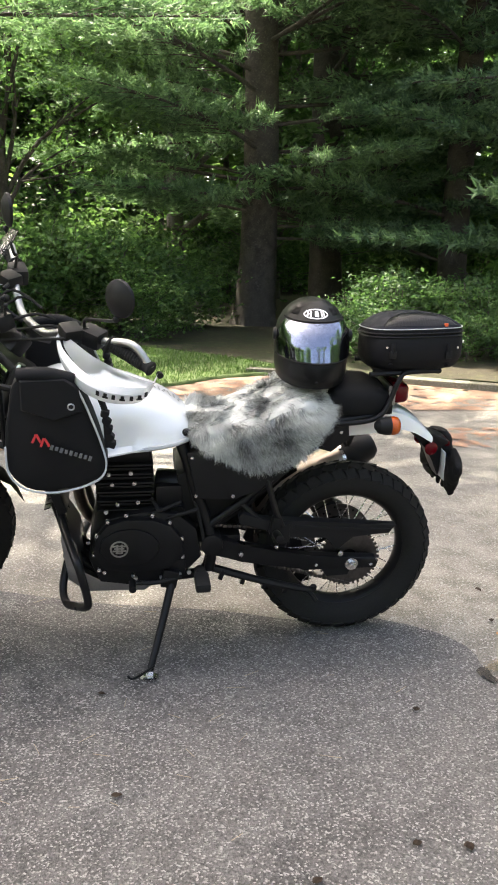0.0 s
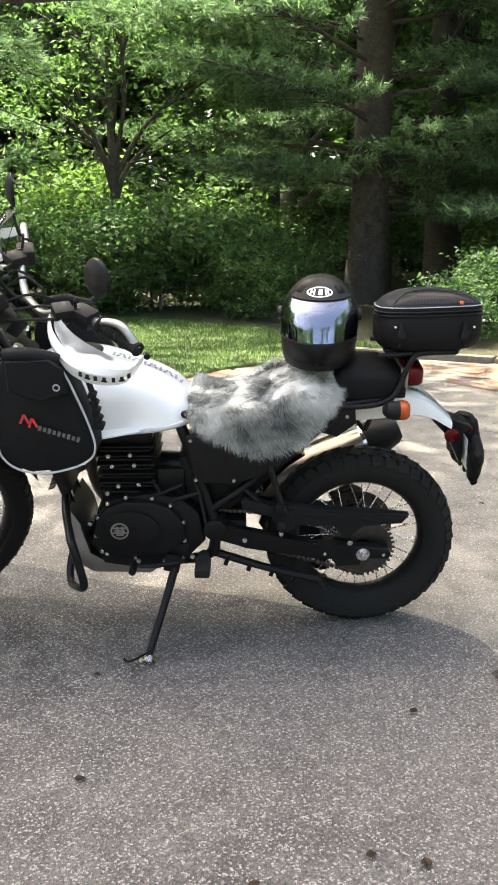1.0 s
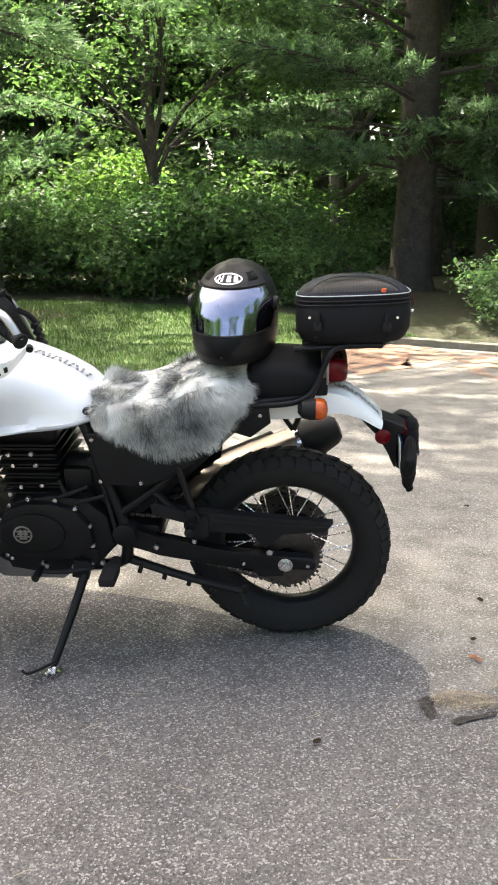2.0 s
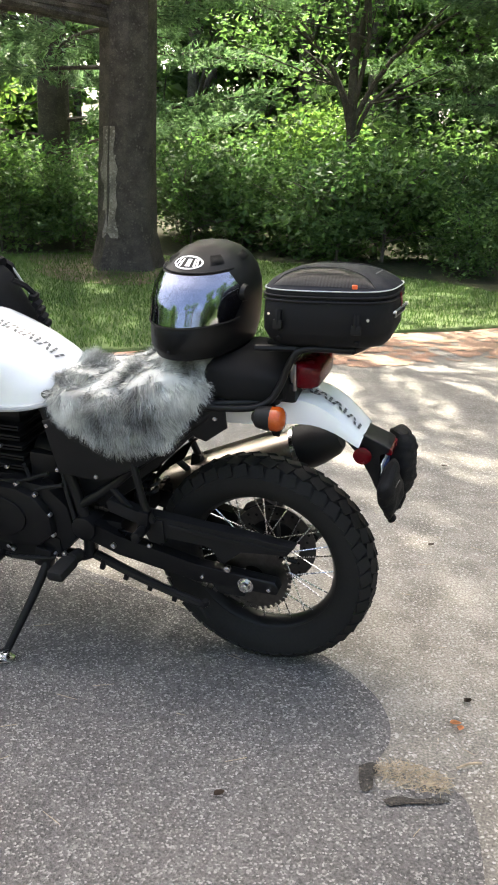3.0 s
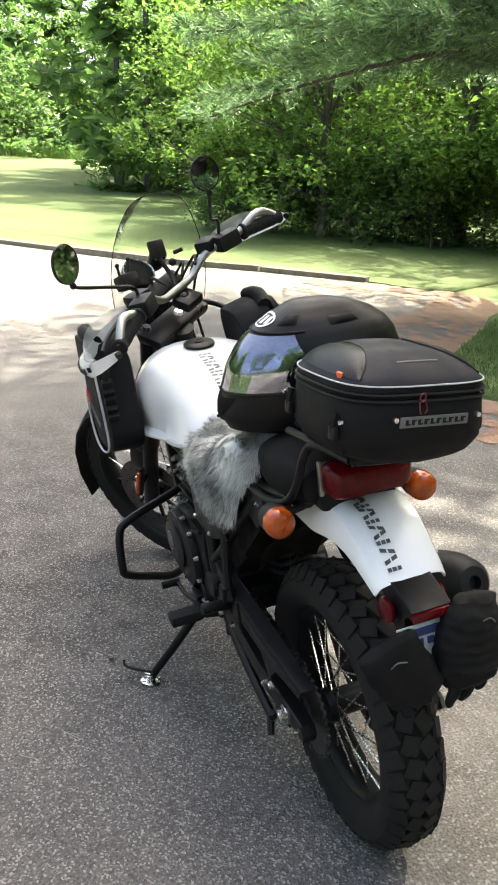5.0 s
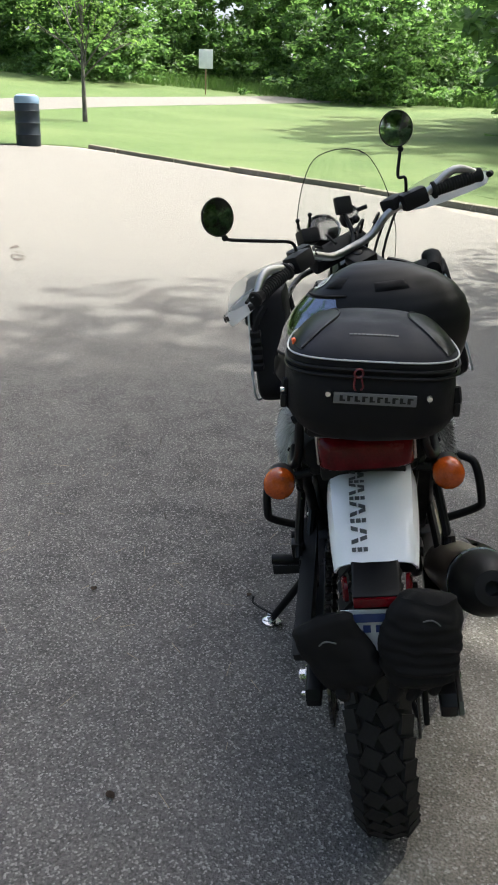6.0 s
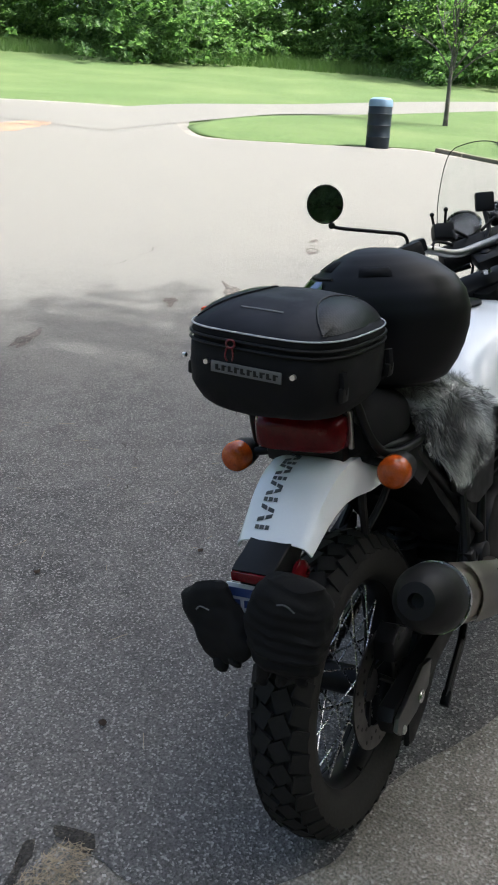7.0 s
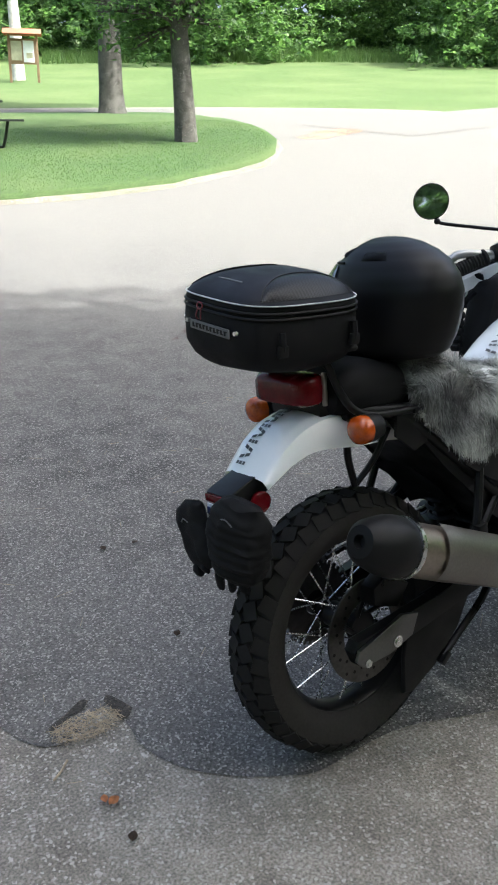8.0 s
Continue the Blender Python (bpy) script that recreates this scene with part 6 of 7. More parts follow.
# mirrors
for s, c, nrm in ((-1, Vector((-0.722, -0.336, 1.207)), Vector((0.72, 0.69, 0.02))), (1, Vector((-1.037, 0.140, 1.367)), Vector((0.93, 0.30, 0.0)))):
    b = BM()
    base = RAISE @ STEER @ Vector((-0.935, s * 0.195, 1.105))
    low = c + Vector((-0.012, 0.01, -0.055))
    if s < 0:
        tube(b, [base, base + Vector((0.0, -0.01, 0.035)), base.lerp(low, 0.35) + Vector((0, 0, 0.022)), low.lerp(base, 0.12), low], 0.0048, 8, 5)
    else:
        tube(b, [base, base + Vector((0.01, 0.0, 0.05)), low + Vector((0.02, -0.012, -0.07)), low], 0.0048, 8, 5)
    cyl(b, base - Vector((0, 0, 0.012)), base + Vector((0, 0, 0.012)), 0.010, seg=10)
    mir = P("mirror", b, M_BLACK, "round black mirror on a bent stalk")
    b = BM()
    lathe(b, [(-0.020, 0.010), (-0.016, 0.030), (-0.006, 0.048), (0.002, 0.0495), (0.003, 0.0475), (0.0, 0.0465)], c, nrm, 32)
    ball(b, low, 0.009, 10)
    part("mirror_shell", b, M_PLASTIC, mir)
    b = BM()
    lathe(b, [(0.0005, 0.001), (0.0005, 0.0465), (0.0015, 0.0465), (0.0018, 0.001)], c, nrm, 32)
    part("mirror_glass", b, M_MIRROR, mir, "round mirror glass")

# gauges
GN = (R3 @ Vector((0.74, 0, 0.67))).normalized()
RIGHT = (R3 @ Vector((0, 1, 0))).normalized()
GC = Vector((-1.085, -0.084, 1.114))
cluster = None
b = BM()
box(b, (-1.075, 0.01, 1.045), (0.05, 0.19, 0.06), (0, 45, 0), 0.012)
cluster = F("instrument_panel", b, M_PLASTIC, "black instrument cluster with round dials")
cluster.matrix_basis = Matrix.Translation((0.02, -0.004, 0.012)) @ STEER
for c, r in ((GC, 0.050), (GC + RIGHT * 0.098 + Vector((0, 0, 0.006)), 0.027)):
    b = BM()
    lathe(b, [(-0.045, r * 0.7), (-0.03, r * 0.96), (0.0, r), (0.006, r), (0.006, r * 0.90), (0.0, r * 0.88)], c, GN, 36)
    g_ = P("dial", b, M_BLACK, "round dial with a chromed rim")
    b = BM()
    lathe(b, [(0.0045, r * 0.89), (0.009, r * 0.95), (0.0045, r * 1.0), (0.002, r * 0.95)], c, GN, 36, close=True)
    part("dial_rim", b, M_STEEL, g_)
    b = BM()
    lathe(b, [(-0.004, 0.001), (-0.004, r * 0.88), (-0.002, r * 0.88), (-0.002, 0.001)], c, GN, 36)
    part("dial_face", b, M_LOGO_K, g_)
    b = BM()
    d_, u_, v_ = basis(GN)
    for i in range(19):
        a = radians(-130 + 260 * i / 18)
        p = c - GN * 0.0016 + r * 0.74 * (math.cos(a) * u_ + math.sin(a) * v_)
        e = r * (0.10 if i % 3 else 0.16)
        o = (math.cos(a) * u_ + math.sin(a) * v_) * e
        w = (-math.sin(a) * u_ + math.cos(a) * v_) * r * 0.016
        vs = [b.verts.new(q) for q in (p - o * 0.5 - w, p + o * 0.5 - w, p + o * 0.5 + w, p - o * 0.5 + w)]
        b.faces.new(vs)
    part("dial_mark", b, M_LOGO_W, g_, smooth=False)
    b = BM()
    lathe(b, [(0.003, 0.001), (0.003, r * 0.89), (0.0042, r * 0.89), (0.0050, 0.001)], c, GN, 36)
    gl = part("dial_glass", b, M_DIALGLASS, g_)
    gl.visible_shadow = False
b = BM()
box(b, (-1.075, -0.022, 1.175), (0.022, 0.052, 0.052), (0, -15, 28), 0.008)
tube(b, [(-1.07, -0.02, 1.15), (-1.04, 0.0, 1.10), (-1.00, 0.0, 1.07)], 0.007, 8)
ball(b, (-1.045, 0.012, 1.135), 0.012, 10), cyl(b, (-1.05, 0.02, 1.16), (-1.04, 0.045, 1.168), 0.006)
box(b, (-1.04, -0.13, 1.10), (0.05, 0.06, 0.045), (0, -20, 30), 0.01)
for dx_, dz_ in ((0.0, 0.0), (0.012, 0.012)):
    tube(b, [(-1.03 - dx_, -0.15 + dx_ * 2, 1.11), (-1.025 - dx_, -0.155 + dx_ * 3, 1.145 + dz_)], 0.004, 6, 1)
    ball(b, (-1.025 - dx_, -0.155 + dx_ * 3, 1.15 + dz_), 0.007, 8)
pieces("device_mount", b, M_PLASTIC, bike, "small black camera mount on the handlebar")
b = BM()
box(b, (-0.955, 0.0, 1.03), (0.06, 0.075, 0.03), (0, 26, 0), 0.008)
lathe(b, [(0, 0.014), (0.012, 0.014), (0.014, 0.010), (0.014, 0.001)], (-0.965, 0.0, 1.04), AX, 16)
F("ignition_lock", b, M_BLACK, "black ignition barrel and clamp")
b = BM()
rr_ = random.Random(4)
for k in range(7):
    y = -0.16 + 0.055 * k
    p0 = RAISE @ STEER @ Vector((-0.95, y * 1.25, 1.08))
    tube(b, [p0, p0 + Vector((-0.07, rr_.uniform(-.03, .03), 0.01 + rr_.uniform(0, 0.02))), (-1.13, y * 0.5, 1.02), (-1.08, y * 0.5, 0.90), (-0.98, y * 0.4, 0.82)], 0.0042, 6, 4)
pieces("cable", b, M_RUBBER, bike, "black control cable")
# headlamp, screen, rack
b = BM()
lathe(b, [(-0.07, 0.03), (-0.05, 0.075), (0, 0.092), (0.03, 0.095), (0.036, 0.088)], (-1.19, 0, 0.93), (-1, 0, -0.05), 32)
hl = P("headlamp", b, M_BLACK, "round headlamp")
b = BM()
lathe(b, [(0.030, 0.088), (0.040, 0.06), (0.043, 0.001)], (-1.19, 0, 0.93), (-1, 0, -0.05), 32)
part("lens", b, M_DIALGLASS, hl)
SC = [(-1.225, 0.995, 0.140), (-1.20, 1.07, 0.146), (-1.165, 1.15, 0.138), (-1.115, 1.23, 0.115), (-1.06, 1.29, 0.085), (-1.035, 1.312, 0.06)]
b = BM()
rings = []
for x, z, hw in SC:
    rings.append([(x + 0.10 * (hw * q / 0.17) ** 2, hw * q, z - 0.012 * q * q) for q in np.linspace(-1, 1, 15)])
edge = [Vector(r[0]) for r in rings] + [Vector(p) for p in rings[-1][1:-1]] + [Vector(r[-1]) for r in rings[::-1]]
loft(b, rings, cap=False, closed=False)
bmesh.ops.solidify(b, geom=list(b.faces), thickness=0.003)
scr = P("windscreen", b, M_GLASS, "clear plastic windscreen")
scr.visible_shadow = False
scr.matrix_basis = Matrix.Translation((0.02, -0.02, 0.02))
b = BM()
tube(b, edge, 0.0012, 6, 2)
P("screen_edge", b, M_PLASTIC).matrix_basis = scr.matrix_basis.copy()
b = BM()
for s in (-1, 1):
    tube(b, [(-1.20, s * 0.10, 0.99), (-1.16, s * 0.17, 0.97), (-1.05, s * 0.205, 0.94), (-0.90, s * 0.215, 0.90), (-0.86, s * 0.21, 0.80), (-0.92, s * 0.20, 0.73), (-1.05, s * 0.17, 0.75), (-1.16, s * 0.11, 0.80), (-1.18, s * 0.06, 0.86)], 0.009, 8, 4)
    tube(b, [(-1.05, s * 0.205, 0.94), (-1.05, s * 0.17, 0.75)], 0.008, 8, 1)
P("tank_rack", b, M_BLACK, "black tubular tank rack")

# ---- luggage ----
def tank_bag(side, m, label):
    s = side
    bag = thing("tank_pannier", label, "bag", m, "tank panniers")
    y0, y1 = (-0.200, -0.300) if s < 0 else (0.205, 0.325)
    OUT = [(-1.02, 0.90), (-1.035, 0.80), (-1.03, 0.72), (-0.985, 0.672), (-0.90, 0.660), (-0.80, 0.688), (-0.765, 0.73), (-0.775, 0.80), (-0.815, 0.915), (-0.835, 0.960), (-0.875, 0.985), (-0.98, 0.990), (-1.01, 0.96)]
    o = smooth_path([(x, 0, z) for x, z in OUT + OUT[:1]], 3)[:-1]
    b = BM()
    rings = []
    cx, cz = -0.90, 0.82
    for f, k in ((0.0, 0.90), (0.04, 0.97), (0.15, 1.0), (0.80, 1.0), (0.95, 0.975), (1.0, 0.92)):
        yy = y0 + (y1 - y0) * f
        rings.append([(cx + (p.x - cx) * k, yy + 0.012 * s * math.sin(9 * p.x) * (1 if f > 0.5 else 0), cz + (p.z - cz) * k) for p in o])
    loft(b, rings)
    wobble(b, 0.006, 9, 2 + s)
    part("bag_body", b, M_FABRIC, bag)
    b = BM()
    tube(b, [(cx + (p.x - cx) * 0.975, y1 + 0.010 * -s * 0 - 0.001 * -s, cz + (p.z - cz) * 0.975) for p in (Vector((x, 0, z)) for x, z in OUT[1:10])], 0.0032, 6, 4)
    part("piping", b, M_PIPING, bag, "pale reflective piping")
    b = BM()
    fl = [(-0.985, 0.985), (-0.985, 0.905), (-0.90, 0.875), (-0.825, 0.90), (-0.835, 0.965), (-0.87, 0.99)]
    rings = []
    for yy, k in ((y1 - s * 0.004, 1.0), (y1 + s * 0.008, 1.0), (y1 + s * 0.013, 0.95)):
        rings.append([(-0.905 + (x + 0.905) * k, yy, 0.94 + (z - 0.94) * k) for x, z in fl])
    loft(b, rings)
    tube(b, [(-0.99, y1 * 0.93, 0.992), (-0.92, y1 * 0.97, 0.998), (-0.85, y1 * 0.93, 0.978)], 0.02, 10, 3)
    part("flap", b, M_FABRIC, bag)
    b = BM()
    for k in range(5):
        box(b, (-0.768 + 0.004 * k, (y0 + y1) / 2 + 0.03 * s, 0.885 - 0.022 * k), (0.022, 0.03, 0.020), (0, 20 + 20 * (k % 2), 0), 0.005)
    tube(b, [(-0.80, (y0 + y1) / 2, 0.95), (-0.77, (y0 + y1) / 2 + 0.03 * s, 0.90), (-0.762, (y0 + y1) / 2 + 0.035 * s, 0.79)], 0.009, 6, 3)
    part("strap", b, M_FABRIC, bag, "black webbing strap with buckle")
    b = BM()
    lathe(b, [(-0.002, 0.008), (0, 0.0105), (0.002, 0.008), (0, 0.006)], (-0.855, y1 + s * 0.014, 0.915), (0, 1, 0), 16, close=True)
    part("ring", b, M_ALU, bag, "small metal ring")
    if s < 0:
        b = BM()
        for x, z, a in ((-0.955, 0.826, 25), (-0.943, 0.826, -25), (-0.934, 0.815, 20), (-0.922, 0.815, -25)):
            box(b, (x, y1 - 0.010, z), (0.006, 0.003, 0.026), (0, a, 0))
        part("red_mark", b, M_RED, bag, "red printed mark")
        b = BM()
        for k in range(9):
            box(b, (-0.910 + 0.0125 * k, y1 - 0.010, 0.800 - 0.0042 * k), (0.008, 0.003, 0.011 if k % 2 else 0.014), (0, 18, 0))
        part("grey_print", b, M_GREYLABEL, bag, "grey printed bars")
    return bag


tank_bag(-1, BIKE, "black nylon tank pannier with pale piping and a red mark")
tank_bag(1, BIKE @ Matrix.Translation((0.0, 0.185, 0.68)) @ Matrix.Rotation(radians(13), 4, "X") @ Matrix.Translation((0.0, -0.205, -0.67)), "black nylon tank pannier strapped beside the white tank")

# fur seat cover
FUR = [(-0.545, 0.10, 0.795, 0.775), (-0.520, 0.142, 0.812, 0.750), (-0.46, 0.158, 0.816, 0.712), (-0.40, 0.165, 0.816, 0.672), (-0.33, 0.168, 0.830, 0.658), (-0.27, 0.168, 0.862, 0.662), (-0.20, 0.165, 0.886, 0.690), (-0.15, 0.155, 0.884, 0.735), (-0.105, 0.142, 0.878, 0.790), (-0.090, 0.12, 0.870, 0.83)]
fa = np.array(FUR)
fur_rings = []
for x in np.linspace(FUR[0][0], FUR[-1][0], 30):
    hw, zt, zb = [float(np.interp(x, fa[:, 0], fa[:, k])) for k in (1, 2, 3)]
    ring = []
    for q in np.linspace(-1, 1, 31):
        a = abs(q)
        if a < 0.55:
            y, z = hw * (a / 0.55) * 0.96, zt - 0.035 * (a / 0.55) ** 3
        else:
            f = (a - 0.55) / 0.45
            y, z = hw * (0.96 + 0.06 * math.sin(math.pi * f)), zt - 0.035 - (zt - 0.035 - zb) * f
        ring.append((x, math.copysign(y, q), z))
    fur_rings.append(ring)
b = BM()
loft(b, fur_rings, cap=False, closed=False)
wobble(b, 0.012, 11, 3)
bmesh.ops.recalc_face_normals(b, faces=b.faces)
if sum(f.normal.z for f in b.faces) < 0:
    bmesh.ops.reverse_faces(b, faces=b.faces)
rngf = np.random.default_rng(8)
tris = []
faces = [(f.calc_center_median(), f.normal.copy(), [v.co.copy() for v in f.verts], f.calc_area()) for f in b.faces]
tot = sum(f[3] for f in faces)
for cen, nor, vs, ar in faces:
    for _ in range(int(56000 * ar / tot + rngf.uniform())):
        u_, v_ = rngf.uniform(), rngf.uniform()
        p = vs[0].lerp(vs[1], u_).lerp(vs[3].lerp(vs[2], u_), v_)
        clump = noise.noise_vector(p * 13) * 0.7 + noise.noise_vector(p * 42) * 0.55
        d = (nor * 0.5 + Vector((0.30, 0, -0.55)) + clump + Vector(rngf.normal(0, 0.14, 3))).normalized()
        le = rngf.uniform(0.016, 0.034)
        sd = d.cross(Vector(rngf.normal(0, 1, 3))).normalized() * 0.0008
        tris += [p + sd, p - sd, p + d * le]
fur = thing("fur_seat_cover", "shaggy grey fur cover draped over the seat", "seat cover", BIKE)
bmesh.ops.solidify(b, geom=list(b.faces), thickness=0.004)
part("pelt", b, M_FUR, fur)
hair = new("hair", tri_mesh("hair", np.array([tuple(t) for t in tris]), M_FUR))
hair.parent = fur
tagged(hair, "long grey and white hair", kind="stuff")

# helmet, facing the left side
HC = Vector((-0.137, 0.022, 0.0))
HEL = [(0.888, 0.070, 0.085, 0.080), (0.893, 0.088, 0.125, 0.105), (0.905, 0.100, 0.160, 0.125), (0.935, 0.106, 0.174, 0.142), (0.965, 0.108, 0.170, 0.154), (1.000, 0.109, 0.158, 0.163), (1.035, 0.108, 0.147, 0.166), (1.068, 0.101, 0.128, 0.158), (1.095, 0.089, 0.103, 0.142), (1.118, 0.072, 0.075, 0.115), (1.136, 0.050, 0.048, 0.08), (1.147, 0.026, 0.026, 0.042), (1.150, 0.004, 0.004, 0.006)]
hl_ = np.array(HEL)
def hel_pt(z, a, grow=0.0):
    rx, rf0, rb0 = [float(np.interp(z, hl_[:, 0], hl_[:, k])) for k in (1, 2, 3)]
    c, s = math.cos(a), math.sin(a)
    r = rf0 if s < 0 else rb0
    return Vector((HC.x + (rx + grow) * math.copysign(abs(c) ** 0.95, c), HC.y + (r + grow) * math.copysign(abs(s) ** 0.95, s), z))
helmet = thing("helmet", "matt black full-face helmet with a silvered visor", "helmet", BIKE @ pose(HC.x - 0.004, HC.y + 0.010, 0.888, 0, 0, -6) @ Matrix.Diagonal((1.04, 1.13, 0.95, 1)) @ Matrix.Translation((-HC.x, -HC.y, -0.888)))
b = BM()
zs = list(np.interp(np.linspace(0, 12, 37), range(13), hl_[:, 0]))
loft(b, [[hel_pt(z, 2 * math.pi * i / 48) for i in range(48)] for z in zs])
part("shell", b, M_HELMET, helmet, "matt black helmet shell")
b = BM()
vis = [[hel_pt(z, -math.pi / 2 + q * (1.42 - 0.25 * abs(z - 1.04) / 0.05), 0.0035) for q in np.linspace(-1, 1, 31)] for z in np.linspace(0.990, 1.096, 11)]
loft(b, vis, cap=False, closed=False)
bmesh.ops.solidify(b, geom=list(b.faces), thickness=0.003)
part("visor", b, M_VISOR, helmet, "silvered mirror visor reflecting sky")
b = BM()
for z in (0.986, 1.100):
    tube(b, [hel_pt(z, -math.pi / 2 + q * 1.3, 0.002) for q in np.linspace(-1, 1, 21)], 0.0026, 6, 1)
part("visor_seal", b, M_RUBBER, helmet)
b = BM()
for s in (-1, 1):
    c = hel_pt(1.04, -math.pi / 2 + s * 1.42, 0.004)
    cyl(b, c - Vector((s * 0.004, 0, 0)), c + Vector((s * 0.006, 0, 0)), 0.022, 0.018, 20)
pieces("visor_pivot", b, M_HELMET, helmet)
b = BM()
rings = [[hel_pt(z, -math.pi / 2 + q * w, 0.004 - 0.003 * abs(q)) for q in np.linspace(-1, 1, 9)] for z, w in ((0.925, 0.13), (0.942, 0.20), (0.965, 0.38), (0.976, 0.42))]
loft(b, rings, cap=False, closed=False)
bmesh.ops.solidify(b, geom=list(b.faces), thickness=0.003)
ball(b, hel_pt(0.932, -math.pi / 2, 0.003), 0.004, 8)
part("chin_vent", b, M_PLASTIC, helmet, "black chin vent")
def vent(q, w0, lo, hi, rise):
    b = BM()
    n = len(np.linspace(lo, hi, 5))
    loft(b, [[hel_pt(z, q + w, 0.001 + rise * math.sin(math.pi * k / 4) * math.cos(w / w0 * 1.5)) for k, z in enumerate(np.linspace(lo, hi, 5))] for w in np.linspace(-w0, w0, 9)], cap=False, closed=False)
    bmesh.ops.solidify(b, geom=list(b.faces), thickness=0.002)
    part("top_vent", b, M_PLASTIC, helmet, "black top vent")
for q in (-0.9, 0.9):
    vent(-math.pi / 2 + q, 0.22, 1.112, 1.130, 0.006)
vent(0.35, 0.22, 1.104, 1.120, 0.005)
def on_front(cx, cz, rx, rz, grow, n=28):
    return [hel_pt(cz + rz * math.sin(a), -math.pi / 2 + (cx + rx * math.cos(a)) / 0.105, grow) for a in (2 * math.pi * i / n for i in range(n))]
b = BM()
for rx, rz, gr in ((0.050, 0.0120, 0.0025),):
    o, i_ = on_front(0, 1.119, rx, rz, gr), on_front(0, 1.119, rx * 0.88, rz * 0.78, gr)
    loft(b, [i_, o], cap=False)
    mid = on_front(0, 1.119, rx, rz, 0.0015)
for k, x in enumerate((-0.033, -0.020, -0.0265, -0.001, 0.006, 0.022, 0.031)):
    pts = [hel_pt(1.119 + dz, -math.pi / 2 + (x + dx * 1.5) / 0.105, 0.0026) for dx, dz in ((-0.0022, -0.0065 if k != 2 else -0.001), (0.0022, -0.0065 if k != 2 else -0.001), (0.0026, 0.0065 if k != 2 else 0.001), (-0.0018, 0.0065 if k != 2 else 0.001))]
    b.faces.new([b.verts.new(p) for p in pts])
part("emblem", b, M_LOGO_W, helmet, "white oval emblem", smooth=False)
b = BM()
c = [b.verts.new(p) for p in on_front(0, 1.119, 0.050, 0.0120, 0.0016)]
b.faces.new(c)
part("emblem_ground", b, M_LOGO_K, helmet)

# tail bag
M_DARKRED = mat("dark red anodised metal", (0.10, 0.008, 0.012), 0.35, 0.0, 0.2)
M_CARBON = bpy.data.materials.new("carbon weave vinyl")
M_CARBON.use_nodes = True
_n, _k = M_CARBON.node_tree.nodes, M_CARBON.node_tree.links
_tc, _ck, _b = _n.new("ShaderNodeTexCoord"), _n.new("ShaderNodeTexChecker"), _n["Principled BSDF"]
_ck.inputs["Scale"].default_value = 260.0
_ck.inputs["Color1"].default_value, _ck.inputs["Color2"].default_value = (0.006, 0.006, 0.007, 1), (0.026, 0.027, 0.030, 1)
_k.new(_tc.outputs["Object"], _ck.inputs["Vector"])
_k.new(_ck.outputs["Color"], _b.inputs["Base Color"])
_b.inputs["Roughness"].default_value = 0.34
_b.inputs["Specular IOR Level"].default_value = 0.35
TB = thing("tail_bag", "black nylon tail bag with pale piping and grey label", "bag", BIKE @ Matrix.Translation((0.010, -0.012, 0.961)) @ Matrix.Rotation(radians(-8), 4, "X") @ Matrix.Translation((0, 0, -0.930)))
TCY = 0.030
def tb_ring(z, grow, front_in=0.0, n=48, p=0.55, x0=0.015, x1=0.308):
    out = []
    for i in range(n):
        a = 2 * math.pi * i / n
        c, s = math.cos(a), math.sin(a)
        cx, hx = (x0 + x1) / 2, (x1 - x0) / 2
        taper = 1.0 - 0.12 * (c < 0) * abs(c)
        out.append((cx + (hx + grow) * math.copysign(abs(c) ** p, c), TCY + (0.128 + grow) * taper * math.copysign(abs(s) ** p, s), z))
    return out
def tilt(pts, k=0.10):
    return [(x, y, z + k * (x - 0.16) * 0.35) for x, y, z in pts]
b = BM()
loft(b, [tilt(r) for r in (tb_ring(0.900, -0.040), tb_ring(0.904, -0.022), tb_ring(0.914, -0.010), tb_ring(0.930, -0.001), tb_ring(0.938, 0.003), tb_ring(0.975, 0.004), tb_ring(1.000, 0.003), tb_ring(1.010, -0.001), tb_ring(1.020, 0.002), tb_ring(1.028, 0.0))])
wobble(b, 0.004, 13, 1)
part("bag_body", b, M_FABRIC, TB)
b = BM()
def lid_z(x, y):
    fx, fy = (x - 0.1615) / 0.1465, (y - TCY) / 0.128
    fy /= 1.0 - 0.12 * max(0.0, -fx)
    k = min(1.0, (abs(fx) ** 3.64 + abs(fy) ** 3.64) ** 0.275)
    return 1.028 + 0.046 * (1 - k ** 2.6) ** 0.75 * (1 - 0.10 * fx)
rings = []
for k in (1.0, 0.985, 0.95, 0.9, 0.82, 0.72, 0.6, 0.45, 0.3, 0.12):
    r = tb_ring(1.04, 0)
    cx, cy = 0.1615, TCY
    rings.append(tilt([(cx + (x - cx) * k, cy + (y - cy) * k, lid_z(cx + (x - cx) * k, cy + (y - cy) * k)) for x, y, z in r]))
loft(b, rings)
part("lid", b, M_NAVY, TB, "domed navy black lid")
b = BM()
tube(b, [Vector(p) for p in tilt(tb_ring(1.029, 0.002))] + [Vector(tilt(tb_ring(1.029, 0.002))[0])], 0.0014, 6, 1)
part("piping", b, M_PIPING, TB, "pale piping round the lid")
b = BM()
for z in (1.006, 1.016):
    tube(b, [Vector(p) for p in tilt(tb_ring(z, 0.004))] + [Vector(tilt(tb_ring(z, 0.003))[0])], 0.0024, 6, 1)
part("zip", b, M_PLASTIC, TB, "black zip round the bag")
